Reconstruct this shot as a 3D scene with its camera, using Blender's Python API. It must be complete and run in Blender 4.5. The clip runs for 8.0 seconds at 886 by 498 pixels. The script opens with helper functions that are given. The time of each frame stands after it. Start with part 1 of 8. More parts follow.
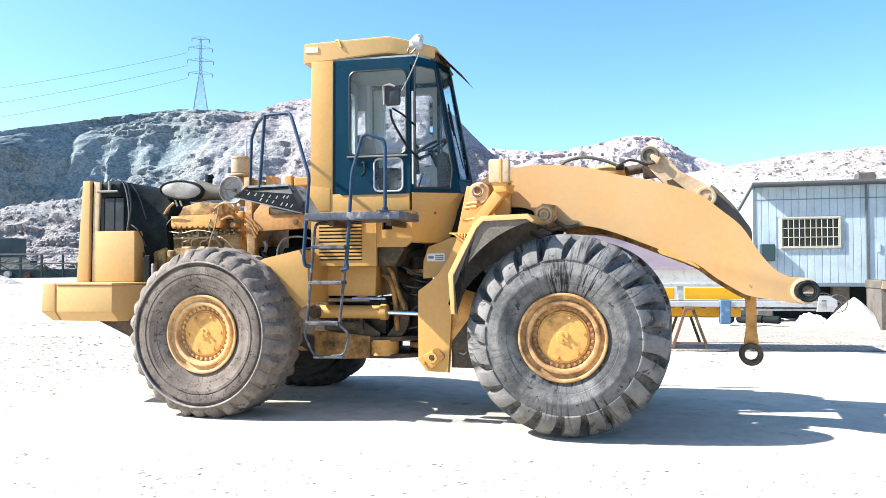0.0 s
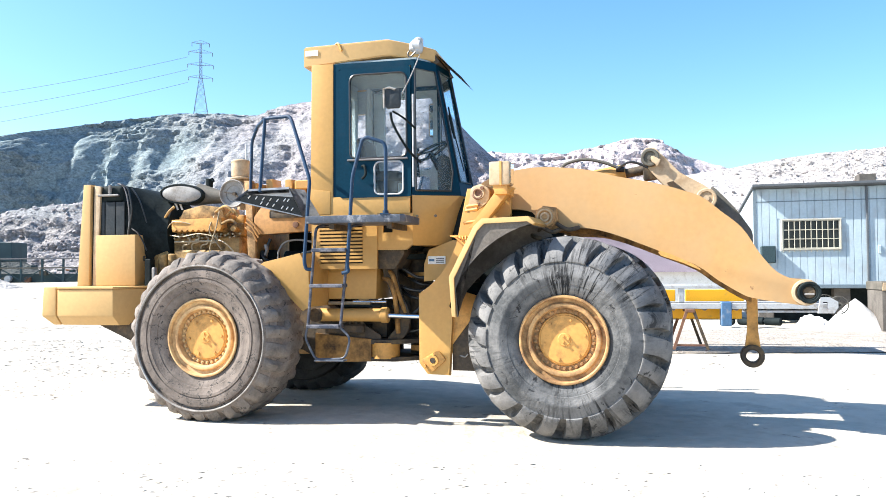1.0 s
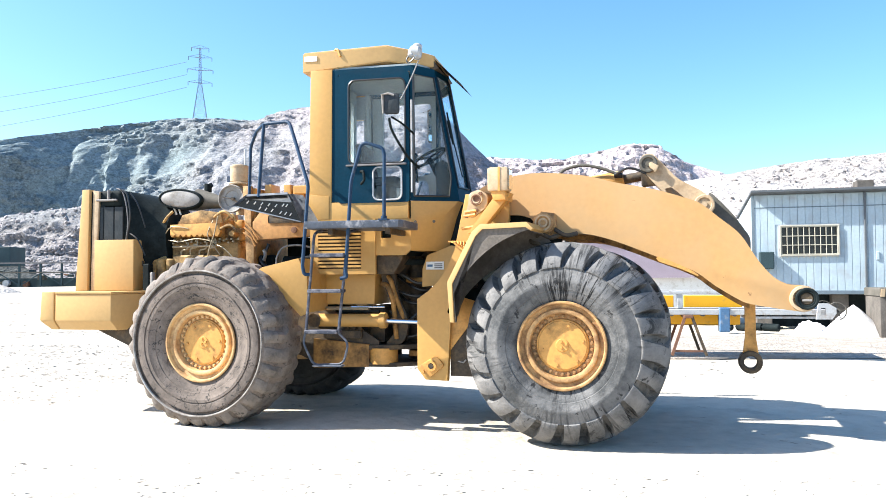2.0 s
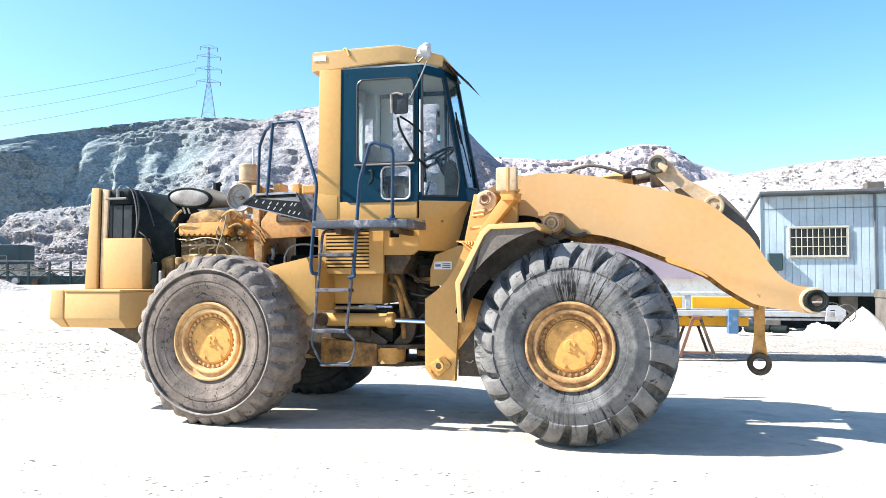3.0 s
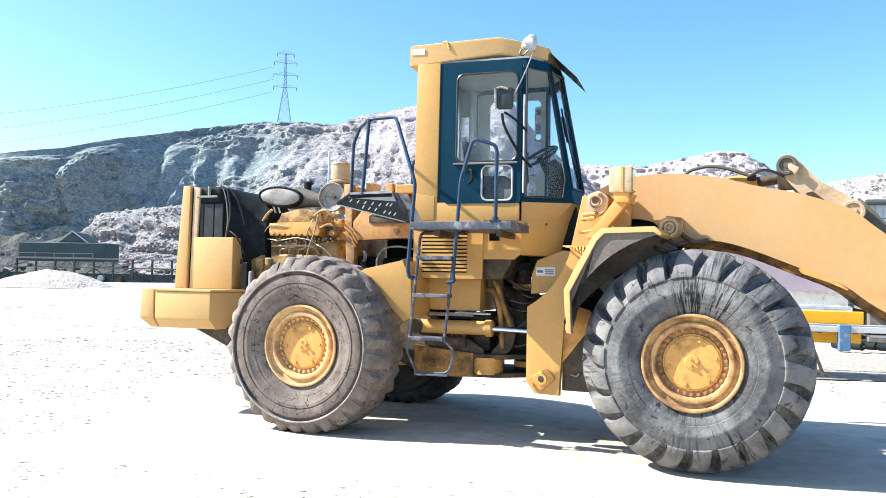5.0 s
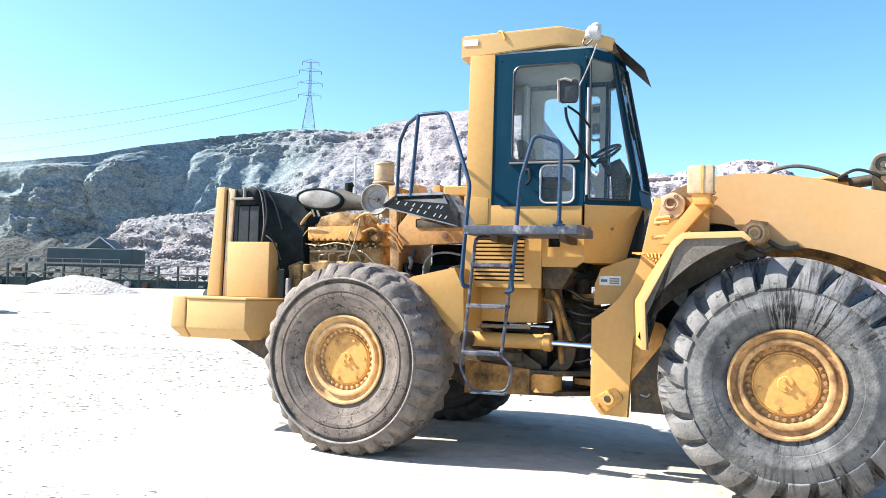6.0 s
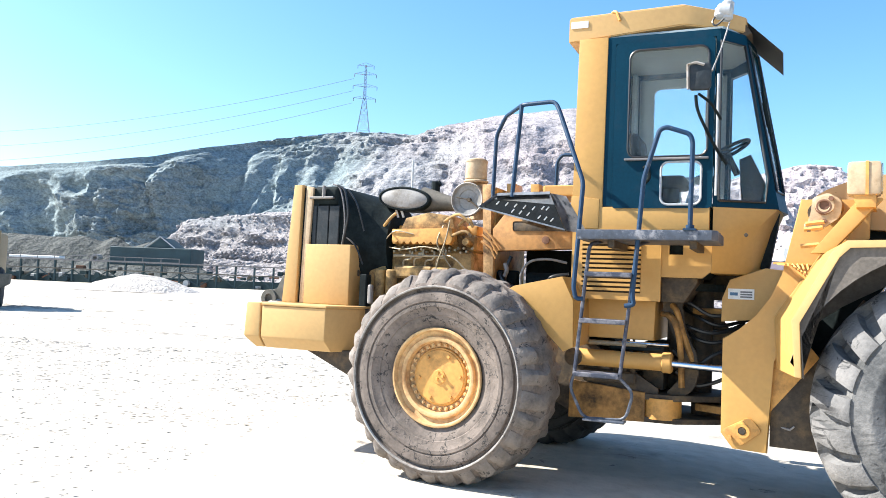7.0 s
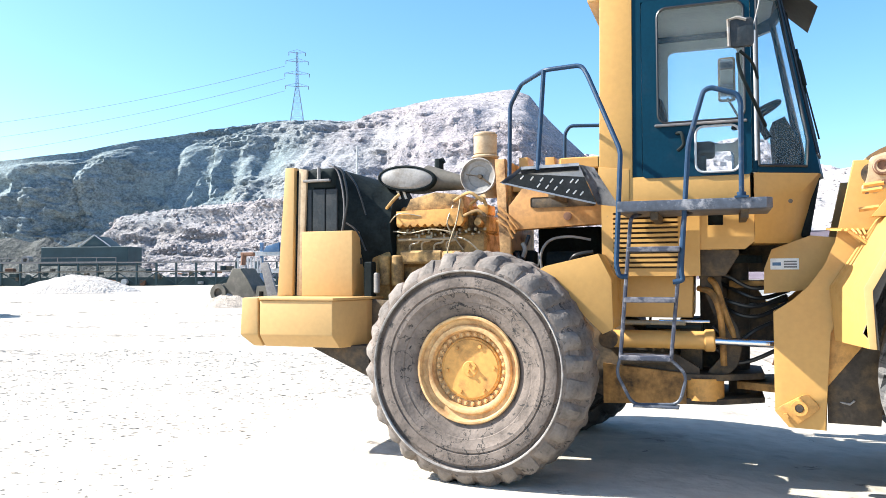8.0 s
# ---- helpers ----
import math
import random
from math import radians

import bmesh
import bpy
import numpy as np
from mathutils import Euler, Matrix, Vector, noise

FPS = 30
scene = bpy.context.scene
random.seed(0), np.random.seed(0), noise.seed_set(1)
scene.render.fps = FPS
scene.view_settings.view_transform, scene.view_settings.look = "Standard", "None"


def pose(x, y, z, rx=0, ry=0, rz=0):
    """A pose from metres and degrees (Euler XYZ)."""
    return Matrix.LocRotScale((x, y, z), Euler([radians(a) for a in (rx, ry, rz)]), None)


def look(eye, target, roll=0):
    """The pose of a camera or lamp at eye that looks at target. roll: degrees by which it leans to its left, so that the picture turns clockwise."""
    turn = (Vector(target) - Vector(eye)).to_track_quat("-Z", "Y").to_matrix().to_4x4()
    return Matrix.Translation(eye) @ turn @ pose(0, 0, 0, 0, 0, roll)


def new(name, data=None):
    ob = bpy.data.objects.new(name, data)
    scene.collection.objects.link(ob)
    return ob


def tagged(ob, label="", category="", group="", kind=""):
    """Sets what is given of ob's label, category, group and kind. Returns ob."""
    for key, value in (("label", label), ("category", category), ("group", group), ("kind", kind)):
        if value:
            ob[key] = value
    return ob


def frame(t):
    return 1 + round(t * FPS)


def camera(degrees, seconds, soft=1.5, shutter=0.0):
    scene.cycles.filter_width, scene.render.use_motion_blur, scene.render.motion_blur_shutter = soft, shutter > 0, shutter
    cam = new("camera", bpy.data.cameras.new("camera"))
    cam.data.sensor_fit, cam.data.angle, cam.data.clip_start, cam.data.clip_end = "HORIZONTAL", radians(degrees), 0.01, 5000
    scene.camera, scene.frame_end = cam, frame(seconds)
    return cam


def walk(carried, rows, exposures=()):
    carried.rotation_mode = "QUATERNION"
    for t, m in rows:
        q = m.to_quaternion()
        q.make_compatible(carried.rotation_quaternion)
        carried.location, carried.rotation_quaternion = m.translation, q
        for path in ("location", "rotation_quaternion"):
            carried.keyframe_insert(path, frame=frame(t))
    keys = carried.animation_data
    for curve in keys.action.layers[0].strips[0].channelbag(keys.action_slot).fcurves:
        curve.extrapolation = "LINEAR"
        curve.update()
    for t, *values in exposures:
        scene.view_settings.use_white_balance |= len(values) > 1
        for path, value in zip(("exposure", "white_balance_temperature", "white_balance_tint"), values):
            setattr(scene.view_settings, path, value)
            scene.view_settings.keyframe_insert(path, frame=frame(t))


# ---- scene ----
cam = camera(59.0, 8.0, 0.9)
PATH = [
    (0, (0.638, -0.11, 1.492), (0.54, 1.887, 1.536), -0.3),
    (0.5, (0.633, -0.11, 1.492), (0.527, 1.887, 1.541), -0.3),
    (1, (0.635, -0.108, 1.488), (0.536, 1.889, 1.54), -0.5),
    (1.5, (0.641, -0.114, 1.491), (0.546, 1.882, 1.556), -0.4),
    (3, (0.63, -0.109, 1.491), (0.516, 1.887, 1.556), -0.1),
    (3.5, (0.611, -0.086, 1.488), (0.465, 1.908, 1.528), 0.4),
    (3.8, (0.582, -0.052, 1.504), (0.416, 1.940, 1.554), 0.6),
    (4, (0.554, -0.02, 1.497), (0.355, 1.969, 1.551), 1.4),
    (4.2, (0.502, 0.033, 1.505), (0.303, 2.022, 1.556), 1.4),
    (4.5, (0.41, 0.13, 1.484), (0.174, 2.113, 1.59), 0.6),
    (4.7, (0.347, 0.196, 1.501), (0.166, 2.186, 1.591), 0.4),
    (5, (0.262, 0.332, 1.491), (-0.026, 2.309, 1.568), 1.1),
    (5.2, (0.237, 0.486, 1.475), (-0.133, 2.449, 1.577), 1.3),
    (6.3, (-0.307, 1.053, 1.5), (-0.646, 3.022, 1.587), 1.5),
    (6.5, (-0.418, 1.184, 1.502), (-0.802, 3.147, 1.529), 1.2),
    (6.8, (-0.581, 1.418, 1.515), (-1.020, 3.368, 1.586), 1.1),
    (7, (-0.696, 1.57, 1.535), (-1.169, 3.51, 1.635), 2.4),
    (7.2, (-0.830, 1.646, 1.537), (-1.395, 3.563, 1.623), 2.7),
    (7.5, (-1.054, 1.742, 1.503), (-1.46, 3.697, 1.619), 0.9),
    (7.7, (-1.209, 1.823, 1.532), (-1.460, 3.806, 1.605), -0.4),
    (8, (-1.447, 1.965, 1.521), (-1.77, 3.938, 1.586), -0.3),
]
walk(cam, [(t, look(eye, target, roll)) for t, eye, target, roll in PATH], [(0, 1.47, 6350, 8), (8, 1.47, 6350, 8)])

# ---- light ----
SUN_AZ = -5.0          # degrees by which shadows swing from +x towards -y
SUN_EL = 42.0
SUN_WAY = Vector((-math.cos(radians(SUN_AZ)) * math.cos(radians(SUN_EL)), math.sin(radians(SUN_AZ)) * math.cos(radians(SUN_EL)), math.sin(radians(SUN_EL))))
sun_data = bpy.data.lights.new("sun", "SUN")
sun_data.energy, sun_data.angle, sun_data.color = 5.0, radians(0.5), (1.0, 0.95, 0.87)
sun = new("sun", sun_data)
sun.matrix_world = look(SUN_WAY * 60, (0, 0, 0))
world = bpy.data.worlds.new("sky")
scene.world = world
world.use_nodes = True
sky_node = world.node_tree.nodes.new("ShaderNodeTexSky")
sky_node.sky_type, sky_node.sun_disc = "NISHITA", False
sky_node.sun_elevation, sky_node.sun_rotation = radians(SUN_EL), math.atan2(SUN_WAY.x, SUN_WAY.y)
sky_node.air_density, sky_node.dust_density, sky_node.ozone_density = 0.95, 0.95, 3.0
sky_tone = world.node_tree.nodes.new("ShaderNodeHueSaturation")
sky_tone.inputs["Hue"].default_value, sky_tone.inputs["Saturation"].default_value = 0.496, 1.20
world.node_tree.links.new(sky_node.outputs[0], sky_tone.inputs["Color"])
world.node_tree.links.new(sky_tone.outputs[0], world.node_tree.nodes["Background"].inputs[0])
world.node_tree.nodes["Background"].inputs[1].default_value = 0.108


# ---- materials ----
def mat(name, base, rough=0.6, metal=0.0, var=0.15, scale=3.0, fine=40.0, bump=0.15, depth=0.01,
        dirt=None, dirt_at=0.6, dirt_scale=2.0, dirt_soft=0.12, random_var=0.0, marks=None, marks_at=0.62, marks_scale=8.0,
        cracks=None, crack_scale=5.0, streaks=None, spec=0.5):
    """Painted or mineral surface: two scales of colour change, patches of dirt with a shape of their own, and fine relief."""
    m = bpy.data.materials.new(name)
    m.use_nodes = True
    t = m.node_tree
    N, L = t.nodes, t.links
    b = N["Principled BSDF"]
    co = N.new("ShaderNodeTexCoord")
    n1 = N.new("ShaderNodeTexNoise")
    n1.inputs["Scale"].default_value, n1.inputs["Detail"].default_value = scale, 6
    L.new(co.outputs["Object"], n1.inputs["Vector"])
    n2 = N.new("ShaderNodeTexNoise")
    n2.inputs["Scale"].default_value, n2.inputs["Detail"].default_value = fine, 5
    L.new(co.outputs["Object"], n2.inputs["Vector"])
    add = N.new("ShaderNodeMath")
    add.operation = "ADD"
    L.new(n1.outputs["Fac"], add.inputs[0]), L.new(n2.outputs["Fac"], add.inputs[1])
    ramp = N.new("ShaderNodeMapRange")
    ramp.inputs["From Min"].default_value, ramp.inputs["From Max"].default_value = 0.7, 1.3
    ramp.inputs["To Min"].default_value, ramp.inputs["To Max"].default_value = 1 - var, 1 + var
    L.new(add.outputs[0], ramp.inputs["Value"])
    mul = N.new("ShaderNodeVectorMath")
    mul.operation = "SCALE"
    mul.inputs[0].default_value = base
    if random_var:
        info = N.new("ShaderNodeObjectInfo")
        rr = N.new("ShaderNodeMapRange")
        rr.inputs["To Min"].default_value, rr.inputs["To Max"].default_value = 1 - random_var, 1 + random_var
        L.new(info.outputs["Random"], rr.inputs["Value"])
        both = N.new("ShaderNodeMath")
        both.operation = "MULTIPLY"
        L.new(ramp.outputs[0], both.inputs[0]), L.new(rr.outputs[0], both.inputs[1])
        L.new(both.outputs[0], mul.inputs["Scale"])
    else:
        L.new(ramp.outputs[0], mul.inputs["Scale"])
    colour = mul.outputs[0]
    b.inputs["Roughness"].default_value = rough
    if dirt:
        n3 = N.new("ShaderNodeTexNoise")
        n3.inputs["Scale"].default_value, n3.inputs["Detail"].default_value, n3.inputs["Roughness"].default_value = dirt_scale, 9, 0.68
        L.new(co.outputs["Object"], n3.inputs["Vector"])
        r3 = N.new("ShaderNodeMapRange")
        r3.inputs["From Min"].default_value, r3.inputs["From Max"].default_value = dirt_at - dirt_soft, dirt_at + dirt_soft
        L.new(n3.outputs["Fac"], r3.inputs["Value"])
        mix = N.new("ShaderNodeMix")
        mix.data_type = "RGBA"
        mix.inputs["B"].default_value = (*dirt, 1)
        L.new(r3.outputs[0], mix.inputs["Factor"]), L.new(colour, mix.inputs["A"])
        colour = mix.outputs["Result"]
        rr = N.new("ShaderNodeMapRange")
        rr.inputs["To Min"].default_value, rr.inputs["To Max"].default_value = rough, 0.95
        L.new(r3.outputs[0], rr.inputs["Value"]), L.new(rr.outputs[0], b.inputs["Roughness"])
    if marks:
        n4 = N.new("ShaderNodeTexNoise")
        n4.inputs["Scale"].default_value, n4.inputs["Detail"].default_value, n4.inputs["Roughness"].default_value, n4.inputs["Distortion"].default_value = marks_scale, 8, 0.7, 0.6
        L.new(co.outputs["Object"], n4.inputs["Vector"])
        r4 = N.new("ShaderNodeMapRange")
        r4.inputs["From Min"].default_value, r4.inputs["From Max"].default_value = marks_at - 0.02, marks_at + 0.03
        L.new(n4.outputs["Fac"], r4.inputs["Value"])
        mx = N.new("ShaderNodeMix")
        mx.data_type = "RGBA"
        mx.inputs["B"].default_value = (*marks, 1)
        L.new(r4.outputs[0], mx.inputs["Factor"]), L.new(colour, mx.inputs["A"])
        colour = mx.outputs["Result"]
    if cracks:
        n5 = N.new("ShaderNodeTexNoise")
        n5.inputs["Scale"].default_value, n5.inputs["Detail"].default_value, n5.inputs["Roughness"].default_value = crack_scale, 6, 0.62
        L.new(co.outputs["Object"], n5.inputs["Vector"])
        off = N.new("ShaderNodeMath")
        off.operation = "SUBTRACT"
        off.inputs[1].default_value = 0.5
        L.new(n5.outputs["Fac"], off.inputs[0])
        ab = N.new("ShaderNodeMath")
        ab.operation = "ABSOLUTE"
        L.new(off.outputs[0], ab.inputs[0])
        thin = N.new("ShaderNodeMapRange")
        thin.inputs["From Min"].default_value, thin.inputs["From Max"].default_value = 0.012, 0.006
        L.new(ab.outputs[0], thin.inputs["Value"])
        some = N.new("ShaderNodeMapRange")
        some.inputs["From Min"].default_value, some.inputs["From Max"].default_value = 0.46, 0.56
        L.new(n1.outputs["Fac"], some.inputs["Value"])
        cut = N.new("ShaderNodeMath")
        cut.operation = "MULTIPLY"
        L.new(thin.outputs[0], cut.inputs[0]), L.new(some.outputs[0], cut.inputs[1])
        mc = N.new("ShaderNodeMix")
        mc.data_type = "RGBA"
        mc.inputs["B"].default_value = (*cracks, 1)
        L.new(cut.outputs[0], mc.inputs["Factor"]), L.new(colour, mc.inputs["A"])
        colour = mc.outputs["Result"]
    if streaks:
        sx = N.new("ShaderNodeSeparateXYZ")
        L.new(co.outputs["Object"], sx.inputs[0])
        an = N.new("ShaderNodeMath")
        an.operation = "ARCTAN2"
        L.new(sx.outputs["Z"], an.inputs[0]), L.new(sx.outputs["X"], an.inputs[1])
        ln = N.new("ShaderNodeVectorMath")
        ln.operation = "LENGTH"
        L.new(co.outputs["Object"], ln.inputs[0])
        cx = N.new("ShaderNodeCombineXYZ")
        L.new(an.outputs[0], cx.inputs["X"])
        rad = N.new("ShaderNodeMath")
        rad.operation = "MULTIPLY"
        rad.inputs[1].default_value = 0.16
        L.new(ln.outputs["Value"], rad.inputs[0]), L.new(rad.outputs[0], cx.inputs["Y"])
        n6 = N.new("ShaderNodeTexNoise")
        n6.inputs["Scale"].default_value, n6.inputs["Detail"].default_value, n6.inputs["Roughness"].default_value = 16.0, 5, 0.7
        L.new(cx.outputs[0], n6.inputs["Vector"])
        r6 = N.new("ShaderNodeMapRange")
        r6.inputs["From Min"].default_value, r6.inputs["From Max"].default_value = 0.50, 0.58
        L.new(n6.outputs["Fac"], r6.inputs["Value"])
        ms = N.new("ShaderNodeMix")
        ms.data_type = "RGBA"
        ms.inputs["B"].default_value = (*streaks, 1)
        some = N.new("ShaderNodeMapRange")
        some.inputs["From Min"].default_value, some.inputs["From Max"].default_value = 0.45, 0.55
        n7 = N.new("ShaderNodeTexNoise")
        n7.inputs["Scale"].default_value, n7.inputs["Detail"].default_value = 1.7, 3
        L.new(co.outputs["Object"], n7.inputs["Vector"]), L.new(n7.outputs["Fac"], some.inputs["Value"])
        cut = N.new("ShaderNodeMath")
        cut.operation = "MULTIPLY"
        L.new(r6.outputs[0], cut.inputs[0]), L.new(some.outputs[0], cut.inputs[1])
        L.new(cut.outputs[0], ms.inputs["Factor"]), L.new(colour, ms.inputs["A"])
        colour = ms.outputs["Result"]
    L.new(colour, b.inputs["Base Color"])
    b.inputs["Specular IOR Level"].default_value = spec
    b.inputs["Metallic"].default_value = metal
    bp = N.new("ShaderNodeBump")
    bp.inputs["Strength"].default_value, bp.inputs["Distance"].default_value = bump, depth
    L.new(n2.outputs["Fac"], bp.inputs["Height"]), L.new(bp.outputs[0], b.inputs["Normal"])
    return m


def rock_mat(name, light, dark, cell, big, relief, rough_bump=1.0):
    """Broken quarry stone: rough grain of many sizes, with smoother hollows between whose shade is put in as darker
    tone.
    """
    m = bpy.data.materials.new(name)
    m.use_nodes = True
    t = m.node_tree
    N, L = t.nodes, t.links
    b = N["Principled BSDF"]
    b.inputs["Roughness"].default_value = 0.95
    b.inputs["Specular IOR Level"].default_value = 0.15
    co = N.new("ShaderNodeTexCoord")

    def noise_node(scale, detail, rough, distort, stretch=(1, 1, 1)):
        mp = N.new("ShaderNodeMapping")
        mp.inputs["Scale"].default_value = stretch
        L.new(co.outputs["Object"], mp.inputs["Vector"])
        n = N.new("ShaderNodeTexNoise")
        n.inputs["Scale"].default_value, n.inputs["Detail"].default_value, n.inputs["Roughness"].default_value, n.inputs["Distortion"].default_value = scale, detail, rough, distort
        L.new(mp.outputs[0], n.inputs["Vector"])
        return n.outputs["Fac"]

    def ramp(value, a, c):
        r = N.new("ShaderNodeMapRange")
        r.inputs["From Min"].default_value, r.inputs["From Max"].default_value = a, c
        L.new(value, r.inputs["Value"])
        return r.outputs[0]

    def calc(op, a, c):
        n = N.new("ShaderNodeMath")
        n.operation = op
        for k, v in enumerate((a, c)):
            if isinstance(v, float):
                n.inputs[k].default_value = v
            else:
                L.new(v, n.inputs[k])
        return n.outputs[0]

    grain = noise_node(cell, 9, 0.72, 0.0, (1, 1, 0.8))
    lumps = noise_node(cell * 0.22, 5, 0.6, 0.0)
    broad = noise_node(big, 8, 0.6, 0.6, (1, 1, 1.8))
    rocky = ramp(broad, 0.44, 0.60)
    speck = calc("MULTIPLY", calc("SUBTRACT", ramp(grain, 0.36, 0.64), 0.5), calc("ADD", calc("MULTIPLY", rocky, 0.8), 0.45))
    tone = calc("ADD", calc("ADD", speck, 0.30), calc("MULTIPLY", ramp(lumps, 0.3, 0.7), calc("ADD", calc("MULTIPLY", rocky, 0.35), 0.15)))
    mix = N.new("ShaderNodeMix")
    mix.data_type = "RGBA"
    mix.inputs["A"].default_value, mix.inputs["B"].default_value = (*dark, 1), (*light, 1)
    L.new(tone, mix.inputs["Factor"]), L.new(mix.outputs["Result"], b.inputs["Base Color"])
    b1 = N.new("ShaderNodeBump")
    b1.inputs["Strength"].default_value, b1.inputs["Distance"].default_value = rough_bump, relief * 1.6
    L.new(calc("MULTIPLY", grain, calc("ADD", calc("MULTIPLY", rocky, 0.6), 0.4)), b1.inputs["Height"])
    b2 = N.new("ShaderNodeBump")
    b2.inputs["Strength"].default_value, b2.inputs["Distance"].default_value = rough_bump, relief * 4
    L.new(lumps, b2.inputs["Height"]), L.new(b1.outputs[0], b2.inputs["Normal"]), L.new(b2.outputs[0], b.inputs["Normal"])
    return m


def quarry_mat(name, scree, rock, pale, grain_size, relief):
    """Quarry slope: smooth scree and blocky broken rock, told apart by the mesh's own 'rocky' value; 'pale' puts a
    sunlit side into the colour.
    """
    m = bpy.data.materials.new(name)
    m.use_nodes = True
    N, L = m.node_tree.nodes, m.node_tree.links
    b = N["Principled BSDF"]
    b.inputs["Roughness"].default_value, b.inputs["Specular IOR Level"].default_value = 0.95, 0.1
    co = N.new("ShaderNodeTexCoord")

    def value(key):
        n = N.new("ShaderNodeAttribute")
        n.attribute_name = key
        return n.outputs["Fac"]

    def grains(scale, detail, rough, stretch):
        mp = N.new("ShaderNodeMapping")
        mp.inputs["Scale"].default_value = stretch
        L.new(co.outputs["Object"], mp.inputs["Vector"])
        n = N.new("ShaderNodeTexNoise")
        n.inputs["Scale"].default_value, n.inputs["Detail"].default_value, n.inputs["Roughness"].default_value = scale, detail, rough
        L.new(mp.outputs[0], n.inputs["Vector"])
        return n.outputs["Fac"]

    def ramp(v, a, c, lo=0.0, hi=1.0):
        r = N.new("ShaderNodeMapRange")
        for key, x in (("From Min", a), ("From Max", c), ("To Min", lo), ("To Max", hi)):
            r.inputs[key].default_value = x
        L.new(v, r.inputs["Value"])
        return r.outputs[0]

    def calc(op, a, c):
        n = N.new("ShaderNodeMath")
        n.operation = op
        for k, v in enumerate((a, c)):
            if isinstance(v, float):
                n.inputs[k].default_value = v
            else:
                L.new(v, n.inputs[k])
        return n.outputs[0]

    def blend(fac, a, c):
        n = N.new("ShaderNodeMix")
        n.data_type = "RGBA"
        for key, v in (("Factor", fac), ("A", a), ("B", c)):
            if isinstance(v, tuple):
                n.inputs[key].default_value = (*v, 1)
            else:
                L.new(v, n.inputs[key])
        return n.outputs["Result"]

    fine = grains(grain_size, 8, 0.75, (1, 1, 1.4))
    blocks = grains(grain_size * 0.28, 4, 0.6, (1, 1, 1.6))
    broad = grains(grain_size * 0.03, 5, 0.6, (1, 1, 2.5))
    stone = calc("ADD", calc("MULTIPLY", value("rocky"), 0.75), ramp(broad, 0.35, 0.65, -0.15, 0.30))
    stone = calc("ADD", stone, ramp(blocks, 0.3, 0.7, -0.28, 0.28))
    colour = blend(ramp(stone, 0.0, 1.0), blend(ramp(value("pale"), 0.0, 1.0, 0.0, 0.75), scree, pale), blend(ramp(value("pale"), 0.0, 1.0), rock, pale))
    deep = ramp(fine, 0.34, 0.62, 0.45, 1.22)
    sc = N.new("ShaderNodeVectorMath")
    sc.operation = "SCALE"
    L.new(colour, sc.inputs[0]), L.new(calc("MULTIPLY", deep, ramp(blocks, 0.32, 0.5, 0.78, 1.05)), sc.inputs["Scale"])
    L.new(sc.outputs[0], b.inputs["Base Color"])
    rough = ramp(value("rocky"), 0.0, 1.0, 0.25, 1.0)
    b1 = N.new("ShaderNodeBump")
    b1.inputs["Strength"].default_value, b1.inputs["Distance"].default_value = 1.0, relief
    L.new(calc("MULTIPLY", fine, rough), b1.inputs["Height"])
    b2 = N.new("ShaderNodeBump")
    b2.inputs["Strength"].default_value, b2.inputs["Distance"].default_value = 1.0, relief * 3.5
    L.new(calc("MULTIPLY", blocks, rough), b2.inputs["Height"])
    L.new(b1.outputs[0], b2.inputs["Normal"]), L.new(b2.outputs[0], b.inputs["Normal"])
    return m


def glass_mat(name, tint=(0.9, 0.95, 0.95), rough=0.02, film=0.0):
    """Glass, with a thin uneven film of dust on it."""
    m = bpy.data.materials.new(name)
    m.use_nodes = True
    b = m.node_tree.nodes["Principled BSDF"]
    b.inputs["Base Color"].default_value = (*tint, 1)
    b.inputs["Roughness"].default_value = rough
    b.inputs["Transmission Weight"].default_value = 1.0
    b.inputs["IOR"].default_value = 1.2
    if film:
        nt = m.node_tree
        cloud, span, dust, mix = (nt.nodes.new("ShaderNode" + k) for k in ("TexNoise", "MapRange", "BsdfDiffuse", "MixShader"))
        cloud.inputs["Scale"].default_value, cloud.inputs["Detail"].default_value = 3.0, 5.0
        span.inputs["From Min"].default_value, span.inputs["From Max"].default_value = 0.35, 0.7
        span.inputs["To Min"].default_value, span.inputs["To Max"].default_value = film * 0.6, film * 1.5
        dust.inputs["Color"].default_value = (0.50, 0.56, 0.58, 1)
        nt.links.new(cloud.outputs["Fac"], span.inputs["Value"])
        nt.links.new(span.outputs[0], mix.inputs[0])
        nt.links.new(b.outputs[0], mix.inputs[1])
        nt.links.new(dust.outputs[0], mix.inputs[2])
        nt.links.new(mix.outputs[0], nt.nodes["Material Output"].inputs[0])
    return m


